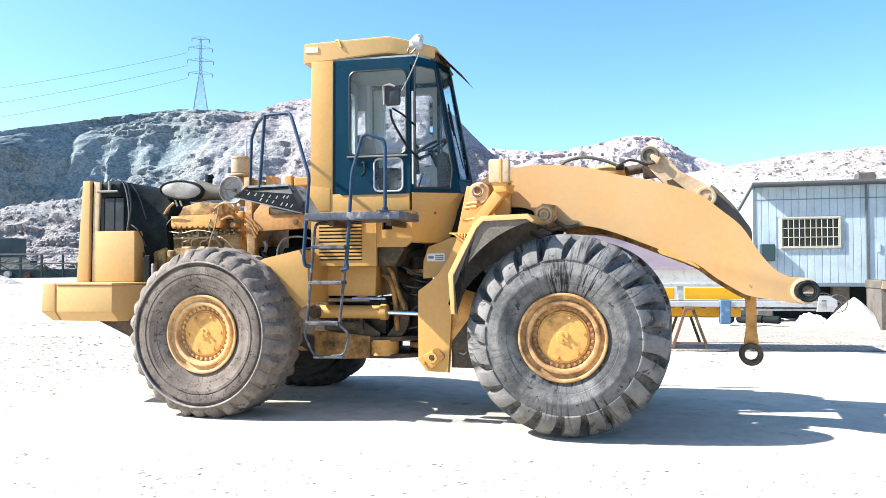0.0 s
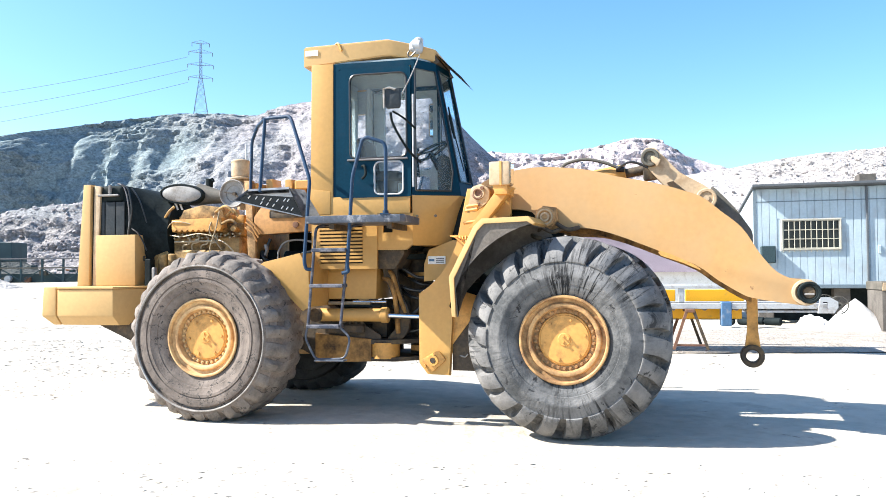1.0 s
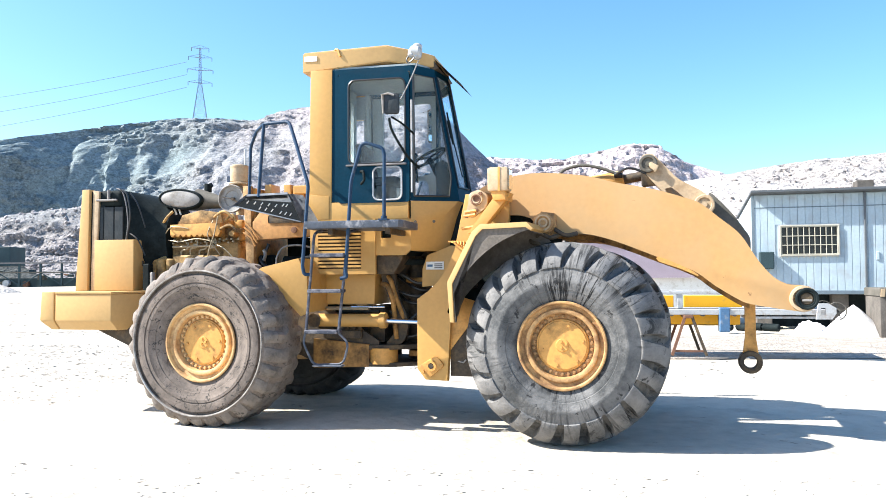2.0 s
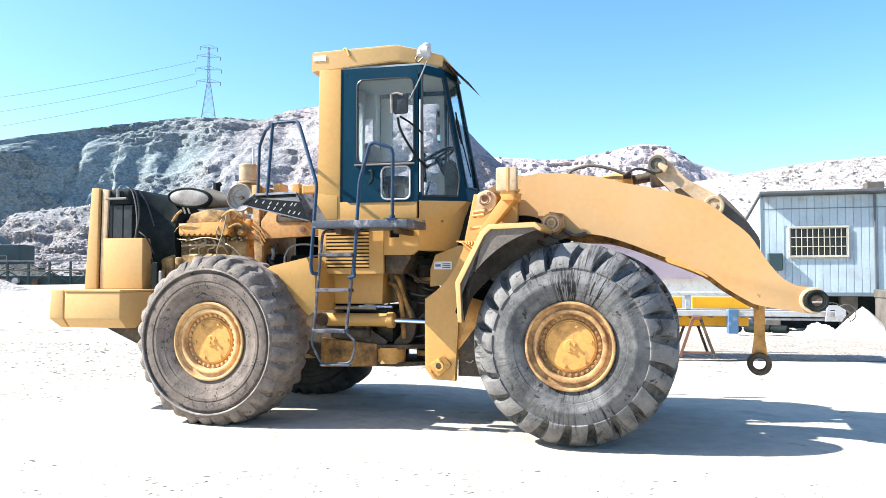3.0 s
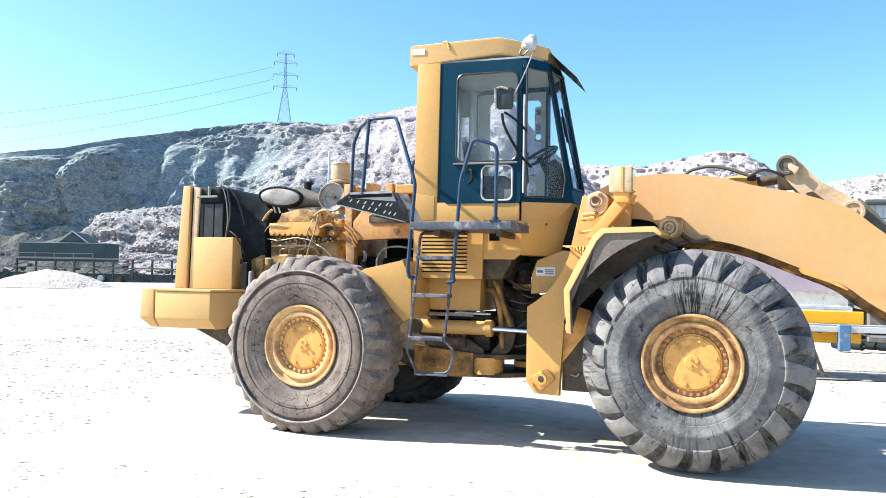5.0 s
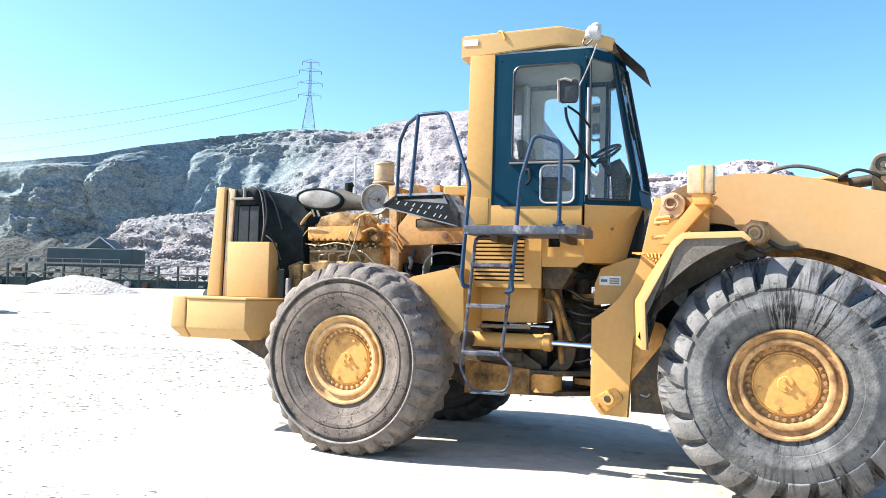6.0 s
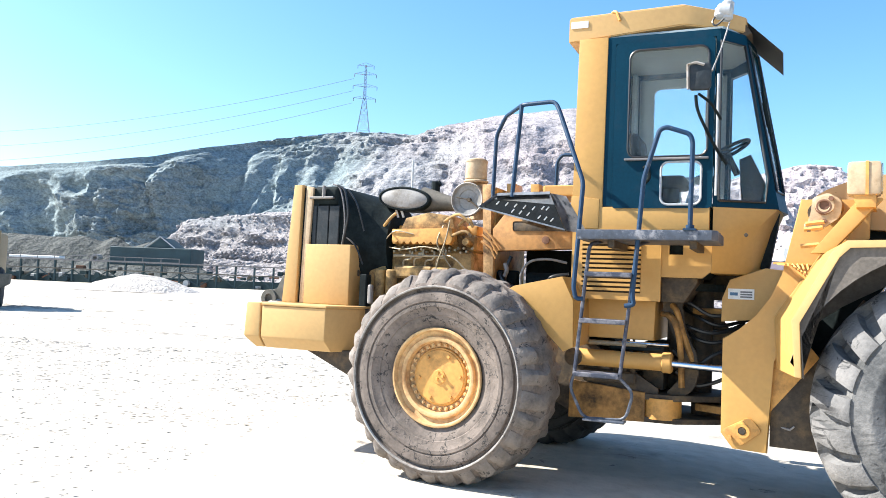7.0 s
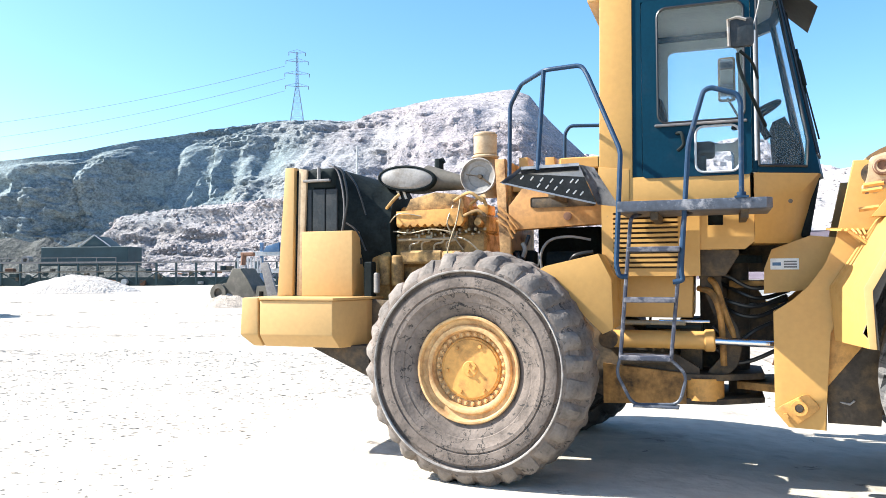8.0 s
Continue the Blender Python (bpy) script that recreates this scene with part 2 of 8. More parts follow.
YELLOW = mat("yellow_paint", (0.50, 0.283, 0.084), 0.42, var=0.07, scale=1.6, fine=25, bump=0.06, dirt=(0.46, 0.25, 0.08), dirt_at=0.66, dirt_scale=2.2, marks=(0.30, 0.19, 0.09), marks_at=0.70, marks_scale=14, spec=0.4)
FADED_YELLOW = mat("faded_yellow_paint", (0.54, 0.335, 0.132), 0.5, var=0.06, scale=1.6, fine=25, bump=0.06, dirt=(0.50, 0.30, 0.13), dirt_at=0.66, dirt_scale=1.8, marks=(0.30, 0.17, 0.08), marks_at=0.71, marks_scale=12, spec=0.4)
DUSTY_YELLOW = mat("dusty_yellow_paint", (0.485, 0.270, 0.099), 0.5, var=0.08, scale=1.2, fine=18, bump=0.05, dirt=(0.44, 0.295, 0.155), dirt_at=0.58, dirt_scale=0.9, dirt_soft=0.2, marks=(0.24, 0.12, 0.05), marks_at=0.70, marks_scale=9)
# Darker copy of the yellow paint: shade is mixed into it along with grime.
SHADED_GRIMY = mat("grimy_yellow_paint", (0.40, 0.20, 0.05), 0.6, var=0.2, scale=4, fine=30, bump=0.2, dirt=(0.05, 0.034, 0.02), dirt_at=0.53, dirt_scale=5)
YELLOW_WORN = mat("worn_yellow_paint", (0.62, 0.31, 0.075), 0.55, var=0.16, scale=3, fine=30, bump=0.12, dirt=(0.20, 0.11, 0.045), dirt_at=0.62, dirt_scale=5)
ENGINE_YELLOW = mat("oily_yellow_paint", (0.44, 0.26, 0.085), 0.55, var=0.25, scale=6, fine=40, bump=0.25, dirt=(0.085, 0.055, 0.03), dirt_at=0.53, dirt_scale=7)
RUST_YELLOW = mat("rim_paint", (0.63, 0.40, 0.18), 0.55, var=0.16, scale=5, fine=40, bump=0.12, dirt=(0.33, 0.17, 0.07), dirt_at=0.57, dirt_scale=6)
RUST_RIM = mat("rusty_rim_paint", (0.52, 0.30, 0.12), 0.6, var=0.22, scale=5, fine=40, bump=0.15, dirt=(0.17, 0.085, 0.04), dirt_at=0.54, dirt_scale=7)
CREAM = mat("dusty_pale_paint", (0.47, 0.345, 0.215), 0.65, var=0.14, scale=5, fine=40, dirt=(0.30, 0.19, 0.10), dirt_at=0.6, dirt_scale=7)
CAB_BLUE = mat("dark_blue_paint", (0.0018, 0.030, 0.055), 0.45, var=0.15, scale=3, bump=0.03, dirt=(0.01, 0.035, 0.06), dirt_at=0.66, dirt_scale=4, spec=0.09)
RAIL_BLUE = mat("worn_blue_paint", (0.012, 0.038, 0.082), 0.5, var=0.2, scale=6, dirt=(0.07, 0.08, 0.10), dirt_at=0.62, dirt_scale=14, dirt_soft=0.04, spec=0.25)
LADDER = mat("scuffed_ladder_paint", (0.030, 0.036, 0.058), 0.5, var=0.25, scale=6, dirt=(0.15, 0.147, 0.165), dirt_at=0.55, dirt_scale=11, dirt_soft=0.05)
STEEL_WORN = mat("worn_tread_steel", (0.055, 0.066, 0.09), 0.5, 0.0, var=0.3, scale=5, dirt=(0.24, 0.24, 0.26), dirt_at=0.59, dirt_scale=12, dirt_soft=0.06)
STEEL_DARK = mat("dark_step_steel", (0.018, 0.024, 0.029), 0.5, var=0.3, scale=5, dirt=(0.055, 0.056, 0.06), dirt_at=0.60, dirt_scale=9, spec=0.3)
STEEL_SCUFF = mat("scuffed_bare_steel", (0.36, 0.37, 0.39), 0.5, 0.0, var=0.25, scale=7, dirt=(0.13, 0.15, 0.18), dirt_at=0.60, dirt_scale=10, dirt_soft=0.06)
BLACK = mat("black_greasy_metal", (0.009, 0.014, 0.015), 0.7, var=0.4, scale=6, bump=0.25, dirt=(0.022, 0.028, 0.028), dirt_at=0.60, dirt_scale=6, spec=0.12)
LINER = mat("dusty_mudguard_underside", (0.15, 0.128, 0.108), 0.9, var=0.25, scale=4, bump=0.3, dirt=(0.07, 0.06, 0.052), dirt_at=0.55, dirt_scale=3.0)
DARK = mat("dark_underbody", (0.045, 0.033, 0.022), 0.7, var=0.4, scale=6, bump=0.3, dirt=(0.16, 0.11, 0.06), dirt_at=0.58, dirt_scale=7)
HOSE = mat("black_rubber_hose", (0.018, 0.018, 0.019), 0.33, var=0.3, scale=8)
PIPE = mat("pale_metal_pipe", (0.33, 0.27, 0.18), 0.45, 0.4, var=0.25, scale=9)
GREY = mat("grey_metal", (0.16, 0.15, 0.15), 0.5, 0.4, var=0.2, scale=5, dirt=(0.3, 0.28, 0.26), dirt_at=0.6, dirt_scale=6)
PALE_DISC = mat("dusty_grey_disc", (0.27, 0.255, 0.24), 0.65, var=0.2, scale=6, dirt=(0.16, 0.13, 0.10), dirt_at=0.6, dirt_scale=9)
CHROME = mat("polished_rod", (0.7, 0.7, 0.72), 0.15, 1.0, var=0.05)
TYRE_R = mat("dusty_rubber_brown", (0.122, 0.098, 0.083), 0.9, var=0.3, scale=5, fine=45, bump=0.4, depth=0.014, dirt=(0.245, 0.198, 0.168), dirt_at=0.56, dirt_scale=3.5, dirt_soft=0.16, marks=(0.03, 0.028, 0.027), marks_at=0.61, marks_scale=11, cracks=(0.025, 0.023, 0.022), crack_scale=6)
TYRE_F = mat("dusty_rubber_grey", (0.058, 0.060, 0.062), 0.85, var=0.3, scale=5, fine=45, bump=0.5, depth=0.012, dirt=(0.215, 0.207, 0.202), dirt_at=0.51, dirt_scale=2.2, dirt_soft=0.12, marks=(0.018, 0.018, 0.02), marks_at=0.62, marks_scale=8, streaks=(0.012, 0.012, 0.013))
TYRE_LUG = mat("pale_dusty_lug_rubber", (0.10, 0.098, 0.098), 0.9, var=0.3, scale=5, fine=45, bump=0.5, depth=0.012, dirt=(0.235, 0.224, 0.217), dirt_at=0.53, dirt_scale=2.6, dirt_soft=0.16, marks=(0.03, 0.03, 0.031), marks_at=0.60, marks_scale=7, streaks=(0.03, 0.029, 0.03))
TYRE_R_LUG = mat("pale_worn_lug_rubber", (0.115, 0.099, 0.087), 0.9, var=0.3, scale=5, fine=45, bump=0.5, depth=0.014, dirt=(0.26, 0.222, 0.195), dirt_at=0.55, dirt_scale=4.0, dirt_soft=0.16, marks=(0.05, 0.044, 0.04), marks_at=0.62, marks_scale=9)
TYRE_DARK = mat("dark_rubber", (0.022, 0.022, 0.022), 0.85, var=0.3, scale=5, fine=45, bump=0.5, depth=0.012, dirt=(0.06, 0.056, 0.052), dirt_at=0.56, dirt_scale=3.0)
GLASS = glass_mat("cab_glass", (0.93, 0.975, 0.985), film=0.04)
LENS = glass_mat("lamp_lens", (0.95, 0.95, 0.93), 0.15)
MIRROR = bpy.data.materials.new("mirror_glass")
MIRROR.use_nodes = True
MIRROR.node_tree.nodes["Principled BSDF"].inputs["Metallic"].default_value = 1.0
MIRROR.node_tree.nodes["Principled BSDF"].inputs["Roughness"].default_value = 0.04
WHITE = mat("white_paint", (0.75, 0.74, 0.72), 0.5, var=0.08, dirt=(0.5, 0.47, 0.42), dirt_at=0.62, dirt_scale=6)
SEAT = mat("dark_seat_cloth", (0.02, 0.02, 0.022), 0.9, var=0.3, scale=12)
LINING = mat("cab_lining", (0.30, 0.35, 0.365), 0.8, var=0.15)
DUST = mat("white_quarry_dust", (0.45, 0.405, 0.335), 0.95, var=0.16, scale=0.35, fine=5.0, bump=0.9, depth=0.05, dirt=(0.28, 0.247, 0.212), dirt_at=0.63, dirt_scale=0.7, dirt_soft=0.07, marks=(0.18, 0.158, 0.14), marks_at=0.655, marks_scale=3.2)
MOUND = mat("white_gravel", (0.70, 0.675, 0.64), 0.95, var=0.10, scale=1.0, fine=8, bump=0.35, depth=0.03)
# Rusty yellow at lower albedo; the shade below the step is in the paint.
BEAM_PAINT = mat("faded_orange_paint", (0.48, 0.235, 0.07), 0.6, var=0.18, scale=4, fine=30, bump=0.12, dirt=(0.22, 0.12, 0.055), dirt_at=0.58, dirt_scale=4)
GRAVEL = mat("rough_gravel", (0.33, 0.285, 0.24), 0.95, var=0.3, scale=2.5, fine=14, bump=1.0, depth=0.06, dirt=(0.42, 0.38, 0.34), dirt_at=0.58, dirt_scale=2.2, marks=(0.12, 0.10, 0.085), marks_at=0.62, marks_scale=9)
MOUND_ROUGH = mat("pale_rough_gravel", (0.40, 0.37, 0.34), 0.95, var=0.3, scale=1.2, fine=5, bump=1.0, depth=0.15, dirt=(0.28, 0.25, 0.225), dirt_at=0.58, dirt_scale=1.5, marks=(0.17, 0.15, 0.13), marks_at=0.63, marks_scale=3)
CLOD = mat("clods_of_earth", (0.35, 0.315, 0.274), 0.95, var=0.35, scale=3)
# Bluish shade and haze, and the sunlit pale side, are put into these tones.
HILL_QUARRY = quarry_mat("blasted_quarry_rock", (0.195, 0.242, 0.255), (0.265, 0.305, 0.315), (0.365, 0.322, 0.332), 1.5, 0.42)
RUBBLE_ROCK = quarry_mat("tipped_rubble", (0.20, 0.218, 0.226), (0.325, 0.312, 0.31), (0.385, 0.345, 0.342), 2.6, 0.28)
# Dark tone lifted towards teal; distance haze is put into the rock colour.
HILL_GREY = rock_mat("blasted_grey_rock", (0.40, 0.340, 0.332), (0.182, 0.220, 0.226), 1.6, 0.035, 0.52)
# The far hill's haze is put in as pale pinkish tones.
HILL_PINK = quarry_mat("far_pale_rock", (0.46, 0.41, 0.415), (0.48, 0.42, 0.43), (0.52, 0.455, 0.46), 0.9, 0.6)
SPOIL = quarry_mat("white_spoil", (0.56, 0.52, 0.50), (0.34, 0.31, 0.30), (0.50, 0.46, 0.44), 1.6, 0.5)
HILL_WHITE = rock_mat("pale_spoil", (0.60, 0.55, 0.53), (0.22, 0.20, 0.19), 1.2, 0.08, 0.35)
BOULDER = mat("pinkish_broken_stone", (0.40, 0.36, 0.352), 0.95, var=0.3, scale=0.6, fine=4, bump=0.6, depth=0.05, dirt=(0.27, 0.255, 0.255), dirt_at=0.52, dirt_scale=0.5)
STEEL_LATTICE = mat("galvanised_steel", (0.30, 0.34, 0.40), 0.5, 0.5, var=0.1)
WIRE = mat("power_cable", (0.10, 0.12, 0.15), 0.6, var=0.1)
SHED_BLUE = mat("pale_blue_cladding", (0.38, 0.46, 0.505), 0.6, var=0.10, scale=2, fine=20, bump=0.05, dirt=(0.30, 0.31, 0.33), dirt_at=0.64, dirt_scale=2.5, random_var=0.05)
SHED_TRIM = mat("grey_blue_trim", (0.13, 0.17, 0.20), 0.6, var=0.15)
ROOF_GREY = mat("dark_roof_sheet", (0.09, 0.10, 0.11), 0.6, var=0.2)
GATE_YELLOW = mat("bright_yellow_paint", (0.85, 0.42, 0.01), 0.5, var=0.06, dirt=(0.35, 0.22, 0.08), dirt_at=0.70, dirt_scale=5)
BEAM_GREY = mat("pale_grey_steel", (0.45, 0.46, 0.47), 0.55, 0.2, var=0.12, dirt=(0.25, 0.2, 0.16), dirt_at=0.62, dirt_scale=6)
CONCRETE = mat("dirty_concrete", (0.125, 0.11, 0.095), 0.9, var=0.25, scale=3, bump=0.4, dirt=(0.07, 0.062, 0.055), dirt_at=0.55, dirt_scale=4)
BLUE_BOX = mat("blue_paint", (0.06, 0.14, 0.26), 0.5, var=0.15, dirt=(0.3, 0.3, 0.3), dirt_at=0.64, dirt_scale=8)
RUST = mat("rusted_steel", (0.16, 0.08, 0.05), 0.85, var=0.3, scale=8)
DARK_GREEN = mat("dark_plant_steel", (0.020, 0.046, 0.054), 0.7, var=0.35, scale=0.8)
OLIVE = mat("weathered_machine_paint", (0.085, 0.078, 0.062), 0.7, var=0.25, scale=2, dirt=(0.16, 0.14, 0.12), dirt_at=0.58, dirt_scale=3)
TAN = mat("tan_cab_paint", (0.19, 0.15, 0.085), 0.6, var=0.15)
PURPLE_ROOF = mat("mauve_roof_sheet", (0.30, 0.25, 0.29), 0.7, var=0.1, scale=1.5)
GRID_PAINT = mat("yellowed_grid_paint", (0.45, 0.42, 0.34), 0.6, var=0.15)
DARK_WINDOW = mat("dark_window", (0.012, 0.016, 0.018), 0.15, var=0.2)


# ---- mesh helpers ----
def box(bm, x0, x1, y0, y1, z0, z1, bev=0.0, seg=1):
    vs = [bm.verts.new((x, y, z)) for x in (x0, x1) for y in (y0, y1) for z in (z0, z1)]
    fs = [bm.faces.new([vs[i] for i in f]) for f in ((0, 1, 3, 2), (4, 6, 7, 5), (0, 4, 5, 1), (2, 3, 7, 6), (0, 2, 6, 4), (1, 5, 7, 3))]
    if bev:
        es = list({e for f in fs for e in f.edges})
        bmesh.ops.bevel(bm, geom=es, offset=bev, segments=seg, affect="EDGES", profile=0.6)
    return vs


def prism(bm, pts, y0, y1, bev=0.0):
    """A plate: the outline (x, z), from y0 to y1."""
    area = sum(a[0] * b[1] - b[0] * a[1] for a, b in zip(pts, pts[1:] + pts[:1]))
    if area < 0:
        pts = pts[::-1]
    if y0 > y1:
        y0, y1 = y1, y0
    a = [bm.verts.new((x, y0, z)) for x, z in pts]
    b = [bm.verts.new((x, y1, z)) for x, z in pts]
    n = len(pts)
    fs = [bm.faces.new(a), bm.faces.new(b[::-1])]
    for i in range(n):
        fs.append(bm.faces.new((a[i], b[i], b[(i + 1) % n], a[(i + 1) % n])))
    if bev:
        es = list(fs[0].edges) + list(fs[1].edges)
        bmesh.ops.bevel(bm, geom=es, offset=bev, segments=2, affect="EDGES", profile=0.6, clamp_overlap=True)


def slab(bm, pts, z0, z1, bev=0.0):
    """A plate lying flat: the outline (x, y), from z0 to z1."""
    area = sum(a[0] * b[1] - b[0] * a[1] for a, b in zip(pts, pts[1:] + pts[:1]))
    if area < 0:
        pts = pts[::-1]
    a = [bm.verts.new((x, y, z0)) for x, y in pts]
    b = [bm.verts.new((x, y, z1)) for x, y in pts]
    n = len(pts)
    fs = [bm.faces.new(a[::-1]), bm.faces.new(b)]
    for i in range(n):
        fs.append(bm.faces.new((a[i], a[(i + 1) % n], b[(i + 1) % n], b[i])))
    if bev:
        bmesh.ops.bevel(bm, geom=list(fs[0].edges) + list(fs[1].edges), offset=bev, segments=2, affect="EDGES", profile=0.6)


def holed(bm, outer, holes, y0, y1):
    """A plate (x, z) with openings that go through it."""
    edges = []
    for loop in [outer] + holes:
        vs = [bm.verts.new((x, y0, z)) for x, z in loop]
        edges += [bm.edges.new((vs[i], vs[(i + 1) % len(vs)])) for i in range(len(vs))]
    fs = [g for g in bmesh.ops.triangle_fill(bm, use_beauty=True, edges=edges, normal=(0, -1, 0))["geom"] if isinstance(g, bmesh.types.BMFace)]
    ex = bmesh.ops.extrude_face_region(bm, geom=fs)
    bmesh.ops.translate(bm, verts=[g for g in ex["geom"] if isinstance(g, bmesh.types.BMVert)], vec=(0, y1 - y0, 0))
    bmesh.ops.recalc_face_normals(bm, faces=bm.faces)


def rrect(x0, x1, z0, z1, r, n=4):
    """A rectangle's outline with rounded corners."""
    out = []
    for cx, cz, a0 in ((x1 - r, z0 + r, -90), (x1 - r, z1 - r, 0), (x0 + r, z1 - r, 90), (x0 + r, z0 + r, 180)):
        for k in range(n + 1):
            a = radians(a0 + 90 * k / n)
            out.append((cx + r * math.cos(a), cz + r * math.sin(a)))
    return out


def rounded(pts, r, n=3):
    """An outline with its corners rounded."""
    out = []
    for i, p in enumerate(pts):
        p = Vector(p)
        a, b = Vector(pts[i - 1]) - p, Vector(pts[(i + 1) % len(pts)]) - p
        d = min(r, a.length * 0.45, b.length * 0.45)
        q0, q1 = p + a.normalized() * d, p + b.normalized() * d
        for k in range(n + 1):
            s = k / n
            out.append(tuple((1 - s) ** 2 * q0 + 2 * s * (1 - s) * p + s * s * q1))
    return out


def curved(pts, n=4, closed=False):
    """A smooth line through the points."""
    P = [Vector(p) for p in pts]
    m, out = len(P), []
    for i in range(m if closed else m - 1):
        p1, p2 = P[i], P[(i + 1) % m]
        p0 = P[i - 1] if closed or i else p1
        p3 = P[(i + 2) % m] if closed or i + 2 < m else p2
        for k in range(n):
            s = k / n
            out.append(tuple(0.5 * (2 * p1 + (p2 - p0) * s + (2 * p0 - 5 * p1 + 4 * p2 - p3) * s * s + (3 * p1 - p0 - 3 * p2 + p3) * s ** 3)))
    if not closed:
        out.append(tuple(P[-1]))
    return out


def cyl(bm, p0, p1, r, n=16, r1=None, bev=0.0):
    p0, p1 = Vector(p0), Vector(p1)
    w = p1 - p0
    q = w.to_track_quat("Z", "Y").to_matrix()
    r1 = r if r1 is None else r1
    rings = []
    prof = [(0, r), (1, r1)] if not bev else [(0, r - bev), (bev / w.length, r), (1 - bev / w.length, r1), (1, r1 - bev)]
    for s, rad in prof:
        rings.append([bm.verts.new(p0 + w * s + q @ Vector((rad * math.cos(2 * math.pi * k / n), rad * math.sin(2 * math.pi * k / n), 0))) for k in range(n)])
    for a, b in zip(rings, rings[1:]):
        for k in range(n):
            bm.faces.new((a[k], a[(k + 1) % n], b[(k + 1) % n], b[k]))
    bm.faces.new(rings[0][::-1])
    bm.faces.new(rings[-1])


def tube(bm, pts, r, n=8, flat=None):
    """A bent pipe or bar along the points. flat: half thickness of a flat bar."""
    P = [Vector(p) for p in pts]
    rings, up = [], Vector((0, 1, 0))
    for i, p in enumerate(P):
        d = (P[min(i + 1, len(P) - 1)] - P[max(i - 1, 0)]).normalized()
        side = d.cross(up)
        if side.length < 0.05:
            side = d.cross(Vector((1, 0, 0)))
        side.normalize()
        nor = side.cross(d).normalized()
        ring = []
        for k in range(n):
            a = 2 * math.pi * (k + 0.5) / n
            ring.append(bm.verts.new(p + side * (flat if flat else r) * math.cos(a) + nor * r * math.sin(a)))
        rings.append(ring)
    for a, b in zip(rings, rings[1:]):
        for k in range(n):
            bm.faces.new((a[k], a[(k + 1) % n], b[(k + 1) % n], b[k]))
    bm.faces.new(rings[0][::-1])
    bm.faces.new(rings[-1])


def bend(pts, r, n=4):
    """A line with its inner corners rounded."""
    out = [tuple(pts[0])]
    for a, p, b in zip(pts, pts[1:], pts[2:]):
        a, p, b = Vector(a), Vector(p), Vector(b)
        d = min(r, (a - p).length * 0.45, (b - p).length * 0.45)
        q0, q1 = p + (a - p).normalized() * d, p + (b - p).normalized() * d
        for k in range(n + 1):
            s = k / n
            out.append(tuple((1 - s) ** 2 * q0 + 2 * s * (1 - s) * p + s * s * q1))
    return out + [tuple(pts[-1])]


def lathe(bm, profile, n=32, cx=0.0, cz=0.0, closed=False):
    """Turns (radius, y) round the axis y through (cx, cz)."""
    rings = [[bm.verts.new((cx + r * math.cos(2 * math.pi * k / n), y, cz + r * math.sin(2 * math.pi * k / n))) for k in range(n)] for r, y in profile]
    for a, b in zip(rings, rings[1:] + (rings[:1] if closed else [])):
        for k in range(n):
            bm.faces.new((a[k], a[(k + 1) % n], b[(k + 1) % n], b[k]))
    if not closed:
        bm.faces.new(rings[0][::-1])
        bm.faces.new(rings[-1])
    bmesh.ops.recalc_face_normals(bm, faces=bm.faces)


def mesh_of(bm, name, material, angle=35, normals=False):
    if normals:
        bmesh.ops.recalc_face_normals(bm, faces=bm.faces)
    me = bpy.data.meshes.new(name)
    bm.to_mesh(me)
    bm.free()
    me.materials.append(material)
    me.polygons.foreach_set("use_smooth", [True] * len(me.polygons))
    me.set_sharp_from_angle(angle=radians(angle))
    return me


def part(name, bm, material, parent=None, label="", m=None, angle=35, normals=True):
    """One mesh object, under a thing or a part."""
    ob = new(name, mesh_of(bm, name, material, angle, normals))
    if parent:
        ob.parent = parent
    if m is not None:
        ob.matrix_basis = m
    if label:
        tagged(ob, label)
    return ob


def again(ob, parent, m):
    """The same part once more, on the same mesh, at another pose."""
    o = new(ob.name.split(".")[0], ob.data)
    o.parent, o.matrix_basis = parent, m
    if "label" in ob:
        o["label"] = ob["label"]
    return o


def thing(name, m, label, category, group="", kind=""):
    return tagged(set_pose(new(name), m), label, category, group, kind)


def set_pose(ob, m):
    ob.matrix_basis = m
    return ob


B = bmesh.new
MIRROR_Y = Matrix.Diagonal((1, -1, 1, 1))


# ---- wheel loader ----
# rear half: x forward, y to its left, the axle over the origin; the front half is turned towards its right
REAR = pose(-1.962, 9.079, 0, 0, 0, -10.0)
FRONT = REAR.inverted() @ pose(1.739, 8.239, 0, 0, 0, -16.0)
loader = thing("wheel_loader", REAR, "dusty yellow articulated wheel loader without bucket and engine hood", "wheel loader")


SHIFT = Matrix.Identity(4)          # set of the group of rear parts that is being built


def rear_part(name, bm, material, label="", angle=35):
    return part(name, bm, material, loader, label, SHIFT.copy(), angle)


def front_part(name, bm, material, label="", angle=35):
    return part(name, bm, material, loader, label, FRONT, angle)


def both_sides(ob, m=Matrix.Identity(4)):
    """The mirrored twin on the loader's other side."""
    skew = pose(0, 0, 0, 0, 0, 3.0) if m is FRONT else Matrix.Identity(4)
    return again(ob, loader, m @ skew @ MIRROR_Y @ m.inverted() @ ob.matrix_basis)


